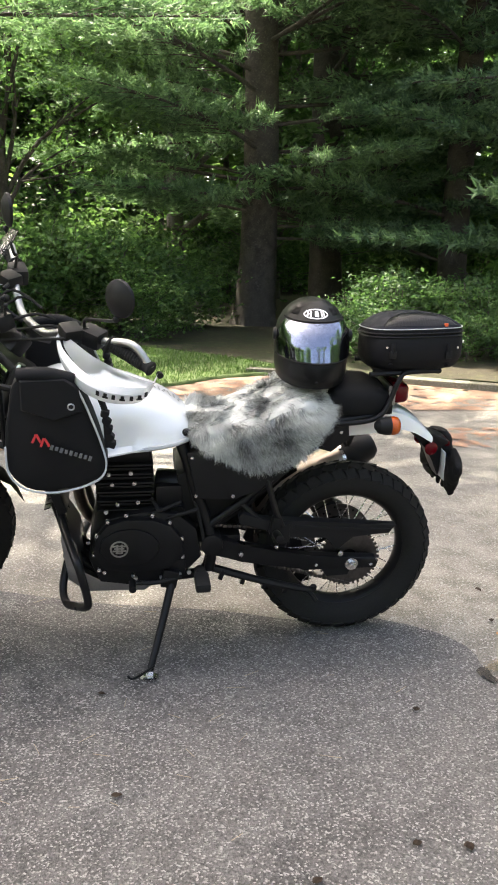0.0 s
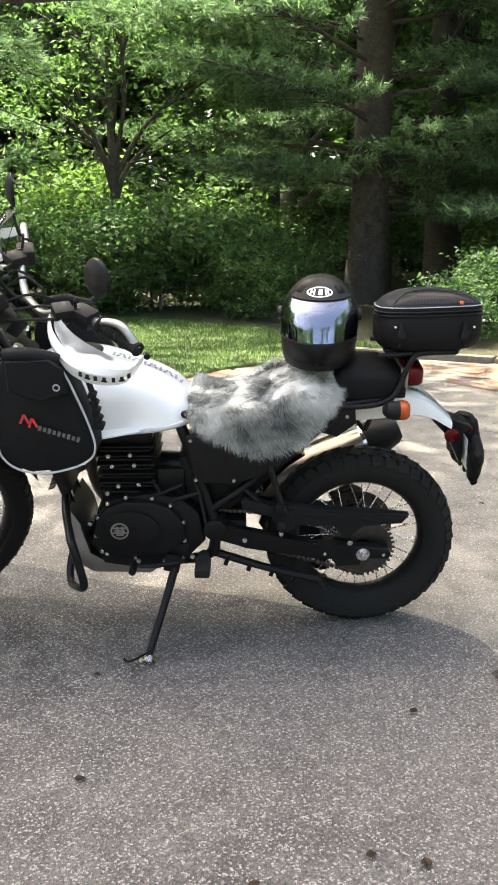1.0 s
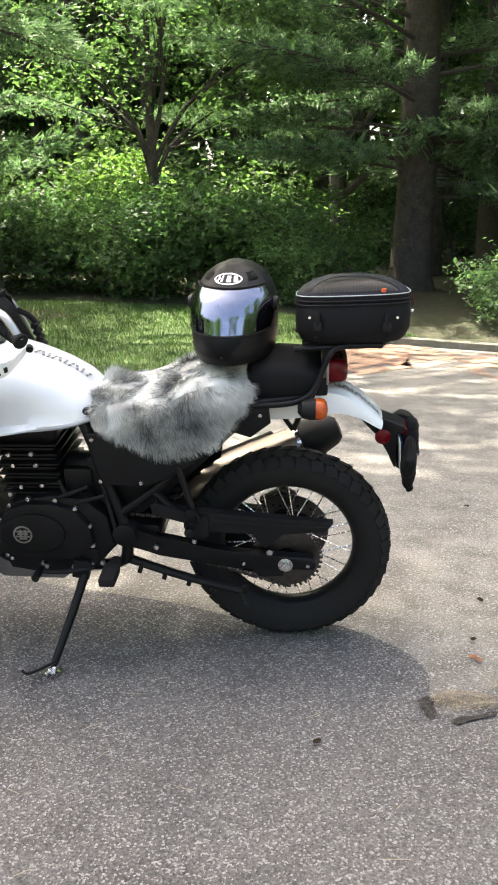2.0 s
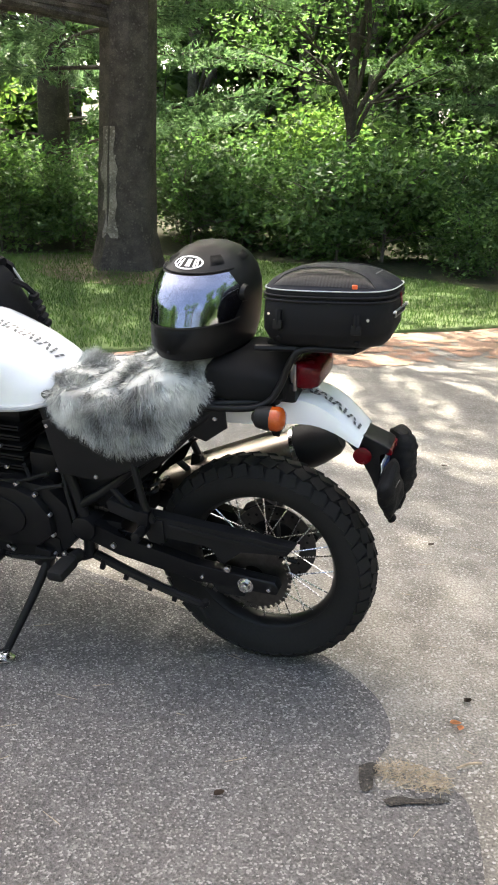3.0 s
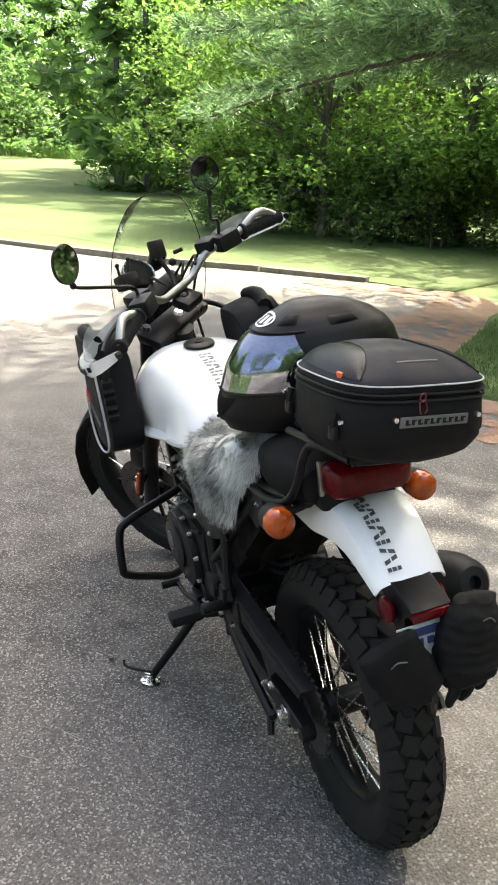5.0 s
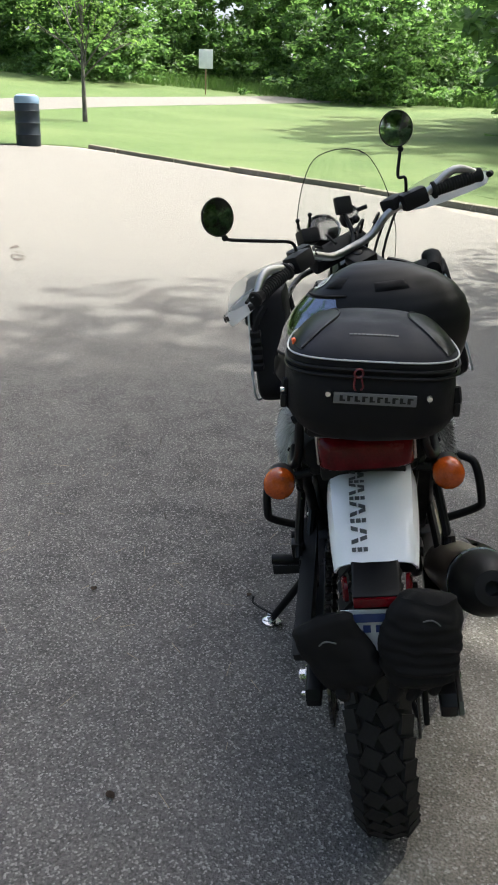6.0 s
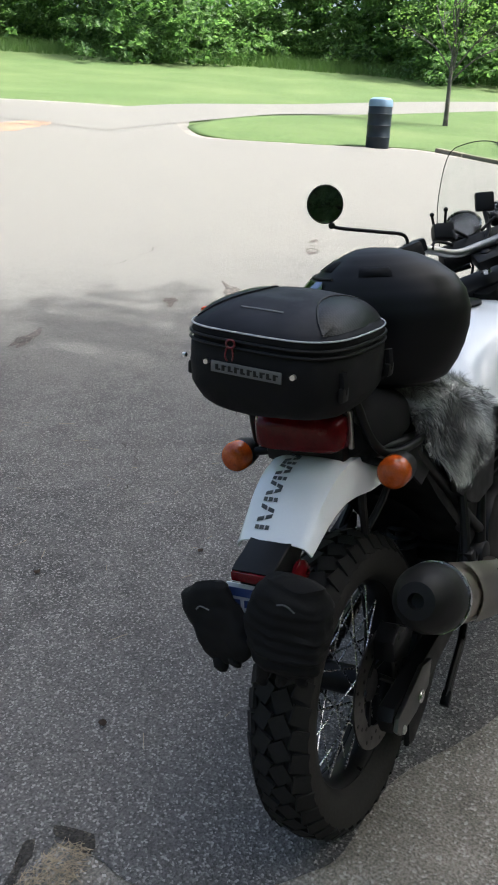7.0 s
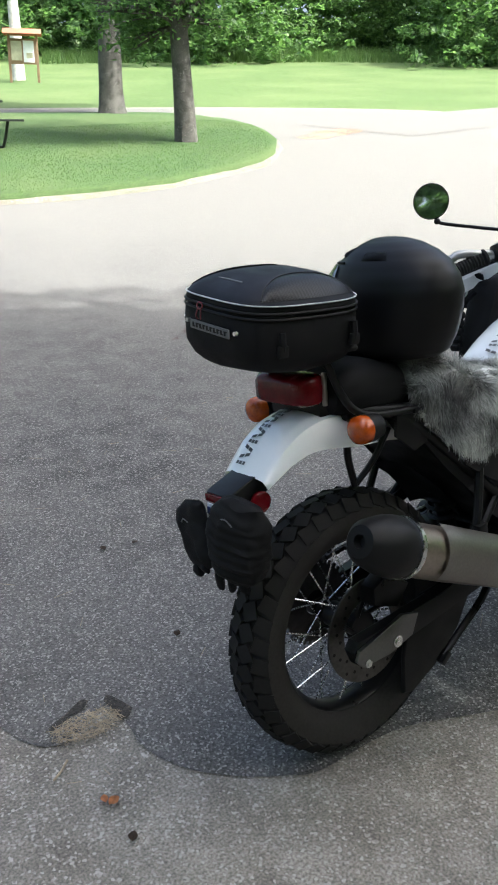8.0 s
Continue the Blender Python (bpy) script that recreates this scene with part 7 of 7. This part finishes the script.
for s in (-1, 1):
    b = BM()
    rings, inner = [], []
    for f in np.linspace(0, 1, 15):
        x = 0.050 + 0.225 * f
        lens = math.sin(math.pi * f) ** 0.7
        hi = 0.955 * max(0.0, 1 - abs((x - 0.1615) / 0.1465) ** 3.64) ** 0.275 * 0.128 * (1.0 - 0.12 * max(0.0, -(x - 0.1615) / 0.1465))
        lo = hi - 0.066 * lens - 0.002
        row = []
        for q in np.linspace(0, 1, 8):
            y = TCY + s * (hi + (lo - hi) * q)
            row.append(tilt([(x, y, lid_z(x, y) + 0.0012 + 0.005 * math.sin(math.pi * q) * lens)])[0])
        rings.append(row)
        inner.append(Vector(row[-1]) + Vector((0, 0, 0.0005)))
    loft(b, rings, cap=False, closed=False)
    bmesh.ops.solidify(b, geom=list(b.faces), thickness=0.003)
    part("lid_panel", b, M_CARBON, TB, "woven carbon-look side panel")
    b = BM()
    tube(b, inner, 0.0014, 5, 1)
    part("panel_seam", b, M_PLASTIC, TB)
b = BM()
box(b, (0.235, TCY - 0.118, 1.038), (0.012, 0.006, 0.016), (12, 0, 10), 0.002)
part("tag", b, M_ORANGE_TAG, TB, "small orange fabric tag")
b = BM()
box(b, (0.3135, TCY + 0.005, 0.980), (0.003, 0.118, 0.017), (0, 4, 0), 0.001)
lab = part("label", b, M_GREYLABEL, TB, "grey woven label")
b = BM()
for k in range(10):
    x = 0.3155
    yy = TCY + 0.005 - 0.048 + 0.0107 * k
    box(b, (x, yy, 0.980), (0.001, 0.0045, 0.0085), (0, 4, 0))
    box(b, (x, yy + 0.003, 0.980 + (0.003 if k % 2 else -0.003)), (0.001, 0.006, 0.002), (0, 4, 0))
part("label_print", b, M_LOGO_K, lab)
b = BM()
for k in range(12):
    y = TCY - 0.034 + 0.0060 * k
    p = tilt([(0.262, y, lid_z(0.262, y) + 0.0006)])[0]
    box(b, p, (0.0026, 0.0052, 0.0012), (0, 32, 0))
part("lid_print", b, M_GREYLABEL, TB)
b = BM()
for yy in (TCY - 0.062, TCY + 0.082):
    cyl(b, (0.310, yy, 0.985), (0.317, yy, 0.985), 0.004, seg=10)
for x in (0.27, 0.05):
    cyl(b, (x, TCY - 0.128, 0.975), (x, TCY - 0.134, 0.975), 0.0035, seg=8)
pieces("rivet", b, M_STEEL, TB)
b = BM()
lathe(b, [(-0.0015, 0.006), (0, 0.008), (0.0015, 0.006), (0, 0.0045)], (0.317, TCY - 0.02, 1.018), (1, 0.3, 0), 14, close=True)
tube(b, [(0.318, TCY - 0.025, 1.012), (0.321, TCY - 0.026, 1.0), (0.319, TCY - 0.023, 0.993)], 0.0014, 6)
tube(b, [(0.318, TCY - 0.016, 1.012), (0.320, TCY - 0.013, 1.0), (0.318, TCY - 0.016, 0.994)], 0.0014, 6)
part("zip_pull", b, M_DARKRED, TB, "dark red zip pull ring")
for s in (-1, 1):
    for x in (0.07, 0.245):
        b = BM()
        tube(b, [(x, TCY + s * 0.126, 0.985), (x, TCY + s * 0.129, 0.955), (x, TCY + s * 0.105, 0.930), (x, s * 0.085, 0.918)], 0.007, 6, 3)
        strap = part("strap", b, M_FABRIC, TB, "black tie-down strap")
        b = BM()
        box(b, (x, TCY + s * 0.130, 0.952), (0.022, 0.010, 0.022), (0, 0, 0), 0.004)
        part("buckle", b, M_PLASTIC, strap)

# gloves hung over the number plate carrier
def super_ring_z(z, cx, cy, hx, hy, p=0.75, n=22):
    return [(cx + hx * math.copysign(abs(math.cos(a)) ** p, math.cos(a)), cy + hy * math.copysign(abs(math.sin(a)) ** p, math.sin(a)), z) for a in (2 * math.pi * i / n for i in range(n))]


def glove(m, label, rows, ribs, tips, seed):
    """A limp, folded glove; rows are (height, half depth, half width), from the top down."""
    g = thing("glove", label, "glove", m, "gloves")
    r = np.array(rows)
    zs = np.linspace(r[0, 0], r[-1, 0], 40)
    b = BM()
    rings = []
    for z in zs:
        hx, hy = [float(np.interp(-z, -r[:, 0], r[:, k])) for k in (1, 2)]
        k = 1 + ribs * math.sin(z * 330)
        rings.append(super_ring_z(z, 0.0, 0.0, hx * k, hy * (1 + ribs * 0.4 * math.sin(z * 330)), 0.8, 36))
    loft(b, rings)
    wobble(b, 0.013, 14, seed)
    wobble(b, 0.005, 45, seed + 5)
    part("palm", b, M_FABRIC_SOFT, g)
    for k, (y, z, ln, w) in enumerate(tips):
        b = BM()
        tube(b, [(0.01, y, z), (0.016, y * 1.06, z - ln * 0.5), (0.006, y * 1.1, z - ln)], (w, w * 0.75), 10, 3)
        ball(b, (0.006, y * 1.1, z - ln), w * 0.76, 10)
        part("finger", wobble(b, 0.005, 30, k), M_FABRIC_SOFT, g)
    b = BM()
    z = rows[2][0]
    hx = rows[2][1] + 0.004
    tube(b, [(hx, 0.014, z - 0.004), (hx + 0.003, 0.0, z + 0.006), (hx, -0.014, z + 0.002)], 0.0014, 6, 3)
    part("trim", b, M_GREYLABEL, g, "grey trim mark")
    return g


glove(BIKE @ pose(0.334, -0.054, 0.590, 24, 0, -8) @ Matrix.Diagonal((0.66, 1, 1, 1)), "black riding glove draped beside the number plate",
      ((0.066, 0.010, 0.046), (0.058, 0.022, 0.053), (0.035, 0.029, 0.054), (0.0, 0.031, 0.054), (-0.04, 0.029, 0.050), (-0.060, 0.018, 0.044), (-0.066, 0.008, 0.036)), 0.0, ((-0.026, -0.055, 0.016, 0.012), (0.004, -0.056, 0.014, 0.012)), 1)
glove(BIKE @ pose(0.330, 0.074, 0.606, -10, 0, 10) @ Matrix.Diagonal((0.74, 1, 1, 1)), "black ribbed riding glove bunched over the number plate",
      ((0.088, 0.012, 0.022), (0.080, 0.030, 0.042), (0.055, 0.048, 0.060), (0.01, 0.060, 0.066), (-0.03, 0.060, 0.066), (-0.06, 0.048, 0.056), (-0.082, 0.020, 0.034)), 0.035, ((-0.030, -0.06, 0.042, 0.013), (-0.004, -0.066, 0.030, 0.013), (0.026, -0.06, 0.026, 0.013)), 2)

# ---- small things on and round the lot ----
M_CAN = mat("dark blue-black barrel paint", (0.02, 0.026, 0.034), 0.4, 0.0, 0.3, 5, 60, 0.1)
M_CANLID = mat("faded blue plastic lid", (0.16, 0.24, 0.34), 0.45, 0.0, 0.15, 5)
M_WOOD = mat("weathered brown timber", (0.22, 0.14, 0.08), 0.75, 0.0, 0.3, 6, 60, 0.4, 0.003)
M_ROOF = mat("reddish roof boards", (0.34, 0.11, 0.06), 0.7, 0.0, 0.25, 6)
M_PAPER = mat("notice paper", (0.66, 0.68, 0.66), 0.6, 0.0, 0.15, 4)
M_PAPER2 = mat("faded map sheet", (0.42, 0.40, 0.27), 0.6, 0.0, 0.35, 5)
M_TABLE = mat("black coated steel", (0.02, 0.022, 0.02), 0.45, 0.0, 0.2, 8)
M_LEAF_DRY = mat("dry orange leaf", (0.42, 0.17, 0.06), 0.7, 0.0, 0.35, 60)
M_LEAF_BROWN = mat("dark brown leaf", (0.05, 0.035, 0.025), 0.75, 0.0, 0.35, 60)
M_BIRCH = mat("pale birch bark", (0.55, 0.53, 0.48), 0.7, 0.0, 0.3, 6, 30, 0.3)

def barrel(x, y):
    c = thing("litter_bin", "dark barrel litter bin with a faded blue lid", "litter bin", pose(x, y, on(x, y, -0.02)) @ Matrix.Diagonal((0.89, 0.89, 1.06, 1)))
    b = BM()
    prof = [(0, 0.27), (0.02, 0.285)]
    for k in range(3):
        z = 0.22 + 0.22 * k
        prof += [(z - 0.02, 0.285), (z, 0.297), (z + 0.02, 0.285)]
    prof += [(0.82, 0.285), (0.83, 0.28)]
    lathe(b, prof, (0, 0, 0), (0, 0, 1), 36)
    part("drum", b, M_CAN, c)
    b = BM()
    lathe(b, [(0.80, 0.288), (0.86, 0.292), (0.93, 0.27), (0.965, 0.20), (0.97, 0.10), (0.95, 0.10)], (0, 0, 0), (0, 0, 1), 36)
    part("lid", b, M_CANLID, c, "faded blue lid")
    return c
barrel(-16.55, -7.6)

def kiosk(x, y, turn):
    k = thing("notice_board", "timber notice board with papers under a red roof", "notice board", pose(x, y, on(x, y, -0.05), 0, 0, turn))
    for s in (-1, 1):
        b = BM()
        box(b, (s * 0.55, 0, 0.95), (0.10, 0.10, 1.9), bev=0.01)
        part("post", b, M_WOOD, k)
    b = BM()
    box(b, (0, 0, 1.2), (1.0, 0.06, 0.95), bev=0.01)
    part("panel", b, M_WOOD, k)
    for cx, cz, w, h, m_ in ((-0.22, 1.2, 0.42, 0.8, M_PAPER), (0.26, 1.22, 0.42, 0.72, M_PAPER2), (-0.25, 1.05, 0.25, 0.2, M_PAPER2)):
        b = BM()
        box(b, (cx, 0.045 if m_ is M_PAPER else 0.05, cz), (w, 0.012, h))
        part("notice", b, m_, k)
    for s in (-1, 1):
        b = BM()
        box(b, (0, s * 0.22, 1.92), (1.5, 0.52, 0.04), (s * -24, 0, 0), 0.008)
        part("roof_slope", b, M_ROOF, k, "reddish roof slope")
    return k
kiosk(-13.7, -34.6, -25)

def picnic(x, y, turn):
    t = thing("picnic_table", "black steel picnic table on the lawn", "picnic table", pose(x, y, island_h(x, y) + 0.03, 0, 0, turn))
    for k in range(4):
        b = BM()
        box(b, (0, -0.30 + 0.2 * k, 0.74), (1.8, 0.18, 0.035), bev=0.008)
        part("top_plank", b, M_TABLE, t)
    for s in (-1, 1):
        b = BM()
        box(b, (0, s * 0.68, 0.45), (1.8, 0.24, 0.035), bev=0.008)
        part("bench", b, M_TABLE, t)
        b = BM()
        tube(b, [(s * 0.6, -0.70, 0.44), (s * 0.6, -0.60, 0.10), (s * 0.6, -0.45, 0.03), (s * 0.6, 0.45, 0.03), (s * 0.6, 0.60, 0.10), (s * 0.6, 0.70, 0.44)], 0.025, 8, 4)
        tube(b, [(s * 0.6, -0.35, 0.03), (s * 0.6, -0.15, 0.72)], 0.025, 8, 1)
        tube(b, [(s * 0.6, 0.35, 0.03), (s * 0.6, 0.15, 0.72)], 0.025, 8, 1)
        part("leg_frame", b, M_TABLE, t)
    return t
picnic(-3.5, -13.3, 30)

sg = thing("park_sign", "small white sign on a thin post by the far drive", "sign", pose(-47.3, -10.1, on(-47.3, -10.1) - 0.55, 0, 0, 100))
b = BM()
box(b, (0, 0, 1.2), (0.07, 0.07, 2.4), bev=0.01)
part("post", b, M_WOOD, sg)
b = BM()
box(b, (0, -0.05, 2.3), (0.75, 0.03, 0.95), bev=0.01)
part("plate", b, M_PAPER, sg)
bt = thing("birch_trunk", "pale birch trunk behind the notice board", "tree", spot(-14.2, -36.6))
part("trunk", trunk_bm(9, 0.28, 0.2, seed=4), M_BIRCH, bt)

# worn hollow at the patch's edge, filled with pine straw
# two flat, ragged dark sheets drawn over the asphalt
for hole, centre in (([(0.368, -0.385), (0.392, -0.362), (0.413, -0.372), (0.408, -0.41), (0.414, -0.445), (0.395, -0.462), (0.38, -0.43)], (0.396, -0.412)),
                     ([(0.442, -0.470), (0.475, -0.446), (0.51, -0.441), (0.55, -0.418), (0.578, -0.421), (0.545, -0.440), (0.50, -0.459), (0.46, -0.482)], (0.508, -0.450))):
    tagged(sheet("hollow", hole, centre, H, M_HOLE, rings=6, lift=0.0085, rough=0.02, k=5), "dark worn hollow with grit", "pavement", kind="structure")
rs = random.Random(12)
b = BM()
for k in range(260):
    a, q = rs.uniform(0, 6.28), rs.uniform(0, 1) ** 0.5
    x, y = 0.49 + 0.085 * q * math.cos(a), -0.375 + 0.045 * q * math.sin(a)
    h_, le = rs.uniform(0, 3.14), rs.uniform(0.012, 0.035)
    z = 0.012 + rs.uniform(0, 0.008)
    le *= 0.6
    tube(b, [(x - le * math.cos(h_), y - le * math.sin(h_), z), (x, y, z + 0.002), (x + le * math.cos(h_ + .5), y + le * math.sin(h_ + .5), z)], 0.0006, 3, 1)
tagged(link_mesh("pine_straw", b, M_STRAW), "scattered dry pine straw", "straw", kind="stuff")
b = BM()
for k in range(420):
    x, y = rs.uniform(-2.5, 2.2), rs.uniform(-2.6, 2.4)
    h_, le = rs.uniform(0, 3.14), rs.uniform(0.01, 0.035)
    tube(b, [(x - le * math.cos(h_), y - le * math.sin(h_), 0.009), (x + le * math.cos(h_), y + le * math.sin(h_), 0.009)], 0.0007, 3, 1)
tagged(link_mesh("loose_needles", b, M_STRAW), "loose dry needles on the asphalt", "straw", kind="stuff")
tw = BM()
tube(tw, [(0.575, -0.30, 0.010), (0.60, -0.275, 0.012), (0.625, -0.26, 0.010)], 0.003, 6, 3)
thing_mesh("twig", tw, M_STRAW, "short pale twig on the asphalt", "twig")

def ground_leaf(x, y, s, material, turn, label):
    b = BM()
    rings = []
    for i in range(7):
        f = i / 6
        w = s * 0.38 * math.sin(math.pi * min(1, f * 0.95 + 0.04)) ** 0.8
        rings.append([((f - 0.5) * s, q * w, 0.06 * s * abs(q) + 0.05 * s * math.sin(f * 5 + q)) for q in (-1, -0.5, 0, 0.5, 1)])
    loft(b, rings, cap=False, closed=False)
    bmesh.ops.solidify(b, geom=list(b.faces), thickness=0.0008)
    return thing_mesh("fallen_leaf", b, material, label, "leaf", pose(x, y, H(x, y) + 0.011, 0, 0, turn), "fallen leaves")
ground_leaf(0.546, -0.133, 0.028, M_LEAF_DRY, 20, "dry orange fallen leaf on the asphalt")
ground_leaf(0.56, -0.148, 0.022, M_LEAF_DRY, 80, "dry orange fallen leaf on the asphalt")
ground_leaf(0.56, -0.025, 0.026, M_LEAF_BROWN, 60, "dark curled fallen leaf on the asphalt")
for x, y, s in ((0.11, -0.585, 0.026), (-0.78, -0.42, 0.022), (0.05, -1.15, 0.03), (-0.30, -1.22, 0.026), (-0.06, -1.13, 0.024), (-0.72, -0.9, 0.026), (0.3, 0.9, 0.03), (0.7, 1.2, 0.03), (0.2, 1.8, 0.03), (0.5, 2.4, 0.03), (0.62, 0.25, 0.03)):
    ground_leaf(x, y, s, M_LEAF_BROWN, rs.uniform(0, 360), "small dark leaf fragment on the asphalt")

def pothole(pts, c):
    o = sheet("pothole", pts, c, H, M_EARTH, rings=5, lift=0.0085, rough=0.08, k=5)
    return tagged(o, "shallow broken hole with dark reddish earth", "pavement", kind="structure")
def ring_pts(cx, cy, rx, ry, turn, n=13, seed=1):
    r_ = random.Random(seed)
    t = radians(turn)
    out = []
    for i in range(n):
        a = 2 * math.pi * i / n
        k = r_.uniform(0.6, 1.25)
        u, v = rx * k * math.cos(a), 0.65 * ry * k * math.sin(a)
        out.append((cx + u * math.cos(t) - v * math.sin(t), cy + u * math.sin(t) + v * math.cos(t)))
    return out
for i, (x, y, rx, ry, t) in enumerate(((-1.86, -3.5, 0.26, 0.10, 30), (-2.25, -3.32, 0.22, 0.07, 25), (-3.62, -3.3, 0.15, 0.09, 20), (-4.25, -3.12, 0.32, 0.10, 40), (-6.2, -3.5, 0.4, 0.14, 25))):
    pothole(ring_pts(x, y, rx, ry, t, 13, i), (x, y))

# cracks: thin dark seams
def crack(pts, w=0.006, seed=0):
    r_ = random.Random(seed)
    p = smooth_path([(x, y, 0) for x, y in pts], 10)
    v, f = [], []
    for i, q in enumerate(p):
        d = (p[min(i + 1, len(p) - 1)] - p[max(i - 1, 0)]).normalized()
        nn = Vector((-d.y, d.x, 0))
        o = nn * r_.uniform(-0.03, 0.03)
        ww = 0.5 * w * r_.uniform(0.3, 1.4)
        for s in (-1, 1):
            X, Y = q.x + o.x + nn.x * ww * s, q.y + o.y + nn.y * ww * s
            v.append((X, Y, H(X, Y) + 0.0095))
    f = [(2 * i, 2 * i + 1, 2 * i + 3, 2 * i + 2) for i in range(len(p) - 1)]
    return tagged(new("crack", raw("crack", v, f, M_HOLE)), "thin dark crack in the asphalt", "crack", kind="structure")
crack([(-2.9, -2.3), (-2.3, -1.9), (-1.9, -1.55), (-1.5, -1.4)], 0.007, 1)
crack([(-1.2, -0.75), (-1.7, -1.0), (-2.3, -1.05), (-3.0, -1.3)], 0.006, 2)
crack([(-1.7, -1.0), (-1.65, -1.35), (-1.4, -1.7)], 0.005, 3)
crack([(-5.2, -4.6), (-4.2, -4.4), (-3.0, -4.7)], 0.008, 4)
crack([(-1.3, -1.75), (-1.15, -1.5), (-0.9, -1.4)], 0.004, 5)

# grass blades where the bank meets the lot, and on the near lawns
rg = np.random.default_rng(9)
def blades(name, n, place, height, label):
    tri = []
    while len(tri) < n * 3:
        q = place()
        if q is None:
            continue
        x, y, z = q
        d = np.array([rg.normal(0, 0.35), rg.normal(0, 0.35), 1.0])
        s = np.array([rg.normal(), rg.normal(), 0])
        s = s / (np.linalg.norm(s) + 1e-9) * 0.0035
        p = np.array([x, y, z])
        tri += [p + s, p - s, p + d * height * rg.uniform(0.5, 1.3)]
    return tagged(new(name, tri_mesh(name, np.array(tri), M_BLADE)), label, "grass", kind="stuff")
def in_lobe():
    x, y = rg.uniform(-8.0, 1.2), rg.uniform(2.3, 10)
    return (x, y, H(x, y) + rise(x, y) + 0.03) if inside(x, y, LOBE) else None
blades("grass_bank", 46000, in_lobe, 0.04, "short green grass on the bank under the pines")
def in_island():
    x, y = rg.uniform(-10.5, -1), rg.uniform(-16, -8.8)
    return (x, y, island_h(x, y) + 0.03) if inside(x, y, ISLAND) else None
blades("grass_island", 34000, in_island, 0.022, "short green grass on the lawn island")
def edge_tuft():
    hd, D = radians(rg.uniform(172, 246)), rg.uniform(54, 62)
    x, y = 1.2 + D * math.cos(hd), 0.3 + D * math.sin(hd)
    return x, y, H(x, y) - 0.05
tri = []
for _ in range(40000):
    x, y, z = edge_tuft()
    d = np.array([rg.normal(0, 0.3), rg.normal(0, 0.3), 1.0])
    s = np.array([rg.normal(), rg.normal(), 0])
    s = s / (np.linalg.norm(s) + 1e-9) * 0.014
    p = np.array([x, y, z])
    tri += [p + s, p - s, p + d * rg.uniform(0.25, 0.9)]
tagged(new("tall_grass", tri_mesh("tall_grass", np.array(tri), M_BLADE)), "tall uncut grass before the far wood", "grass", kind="stuff")
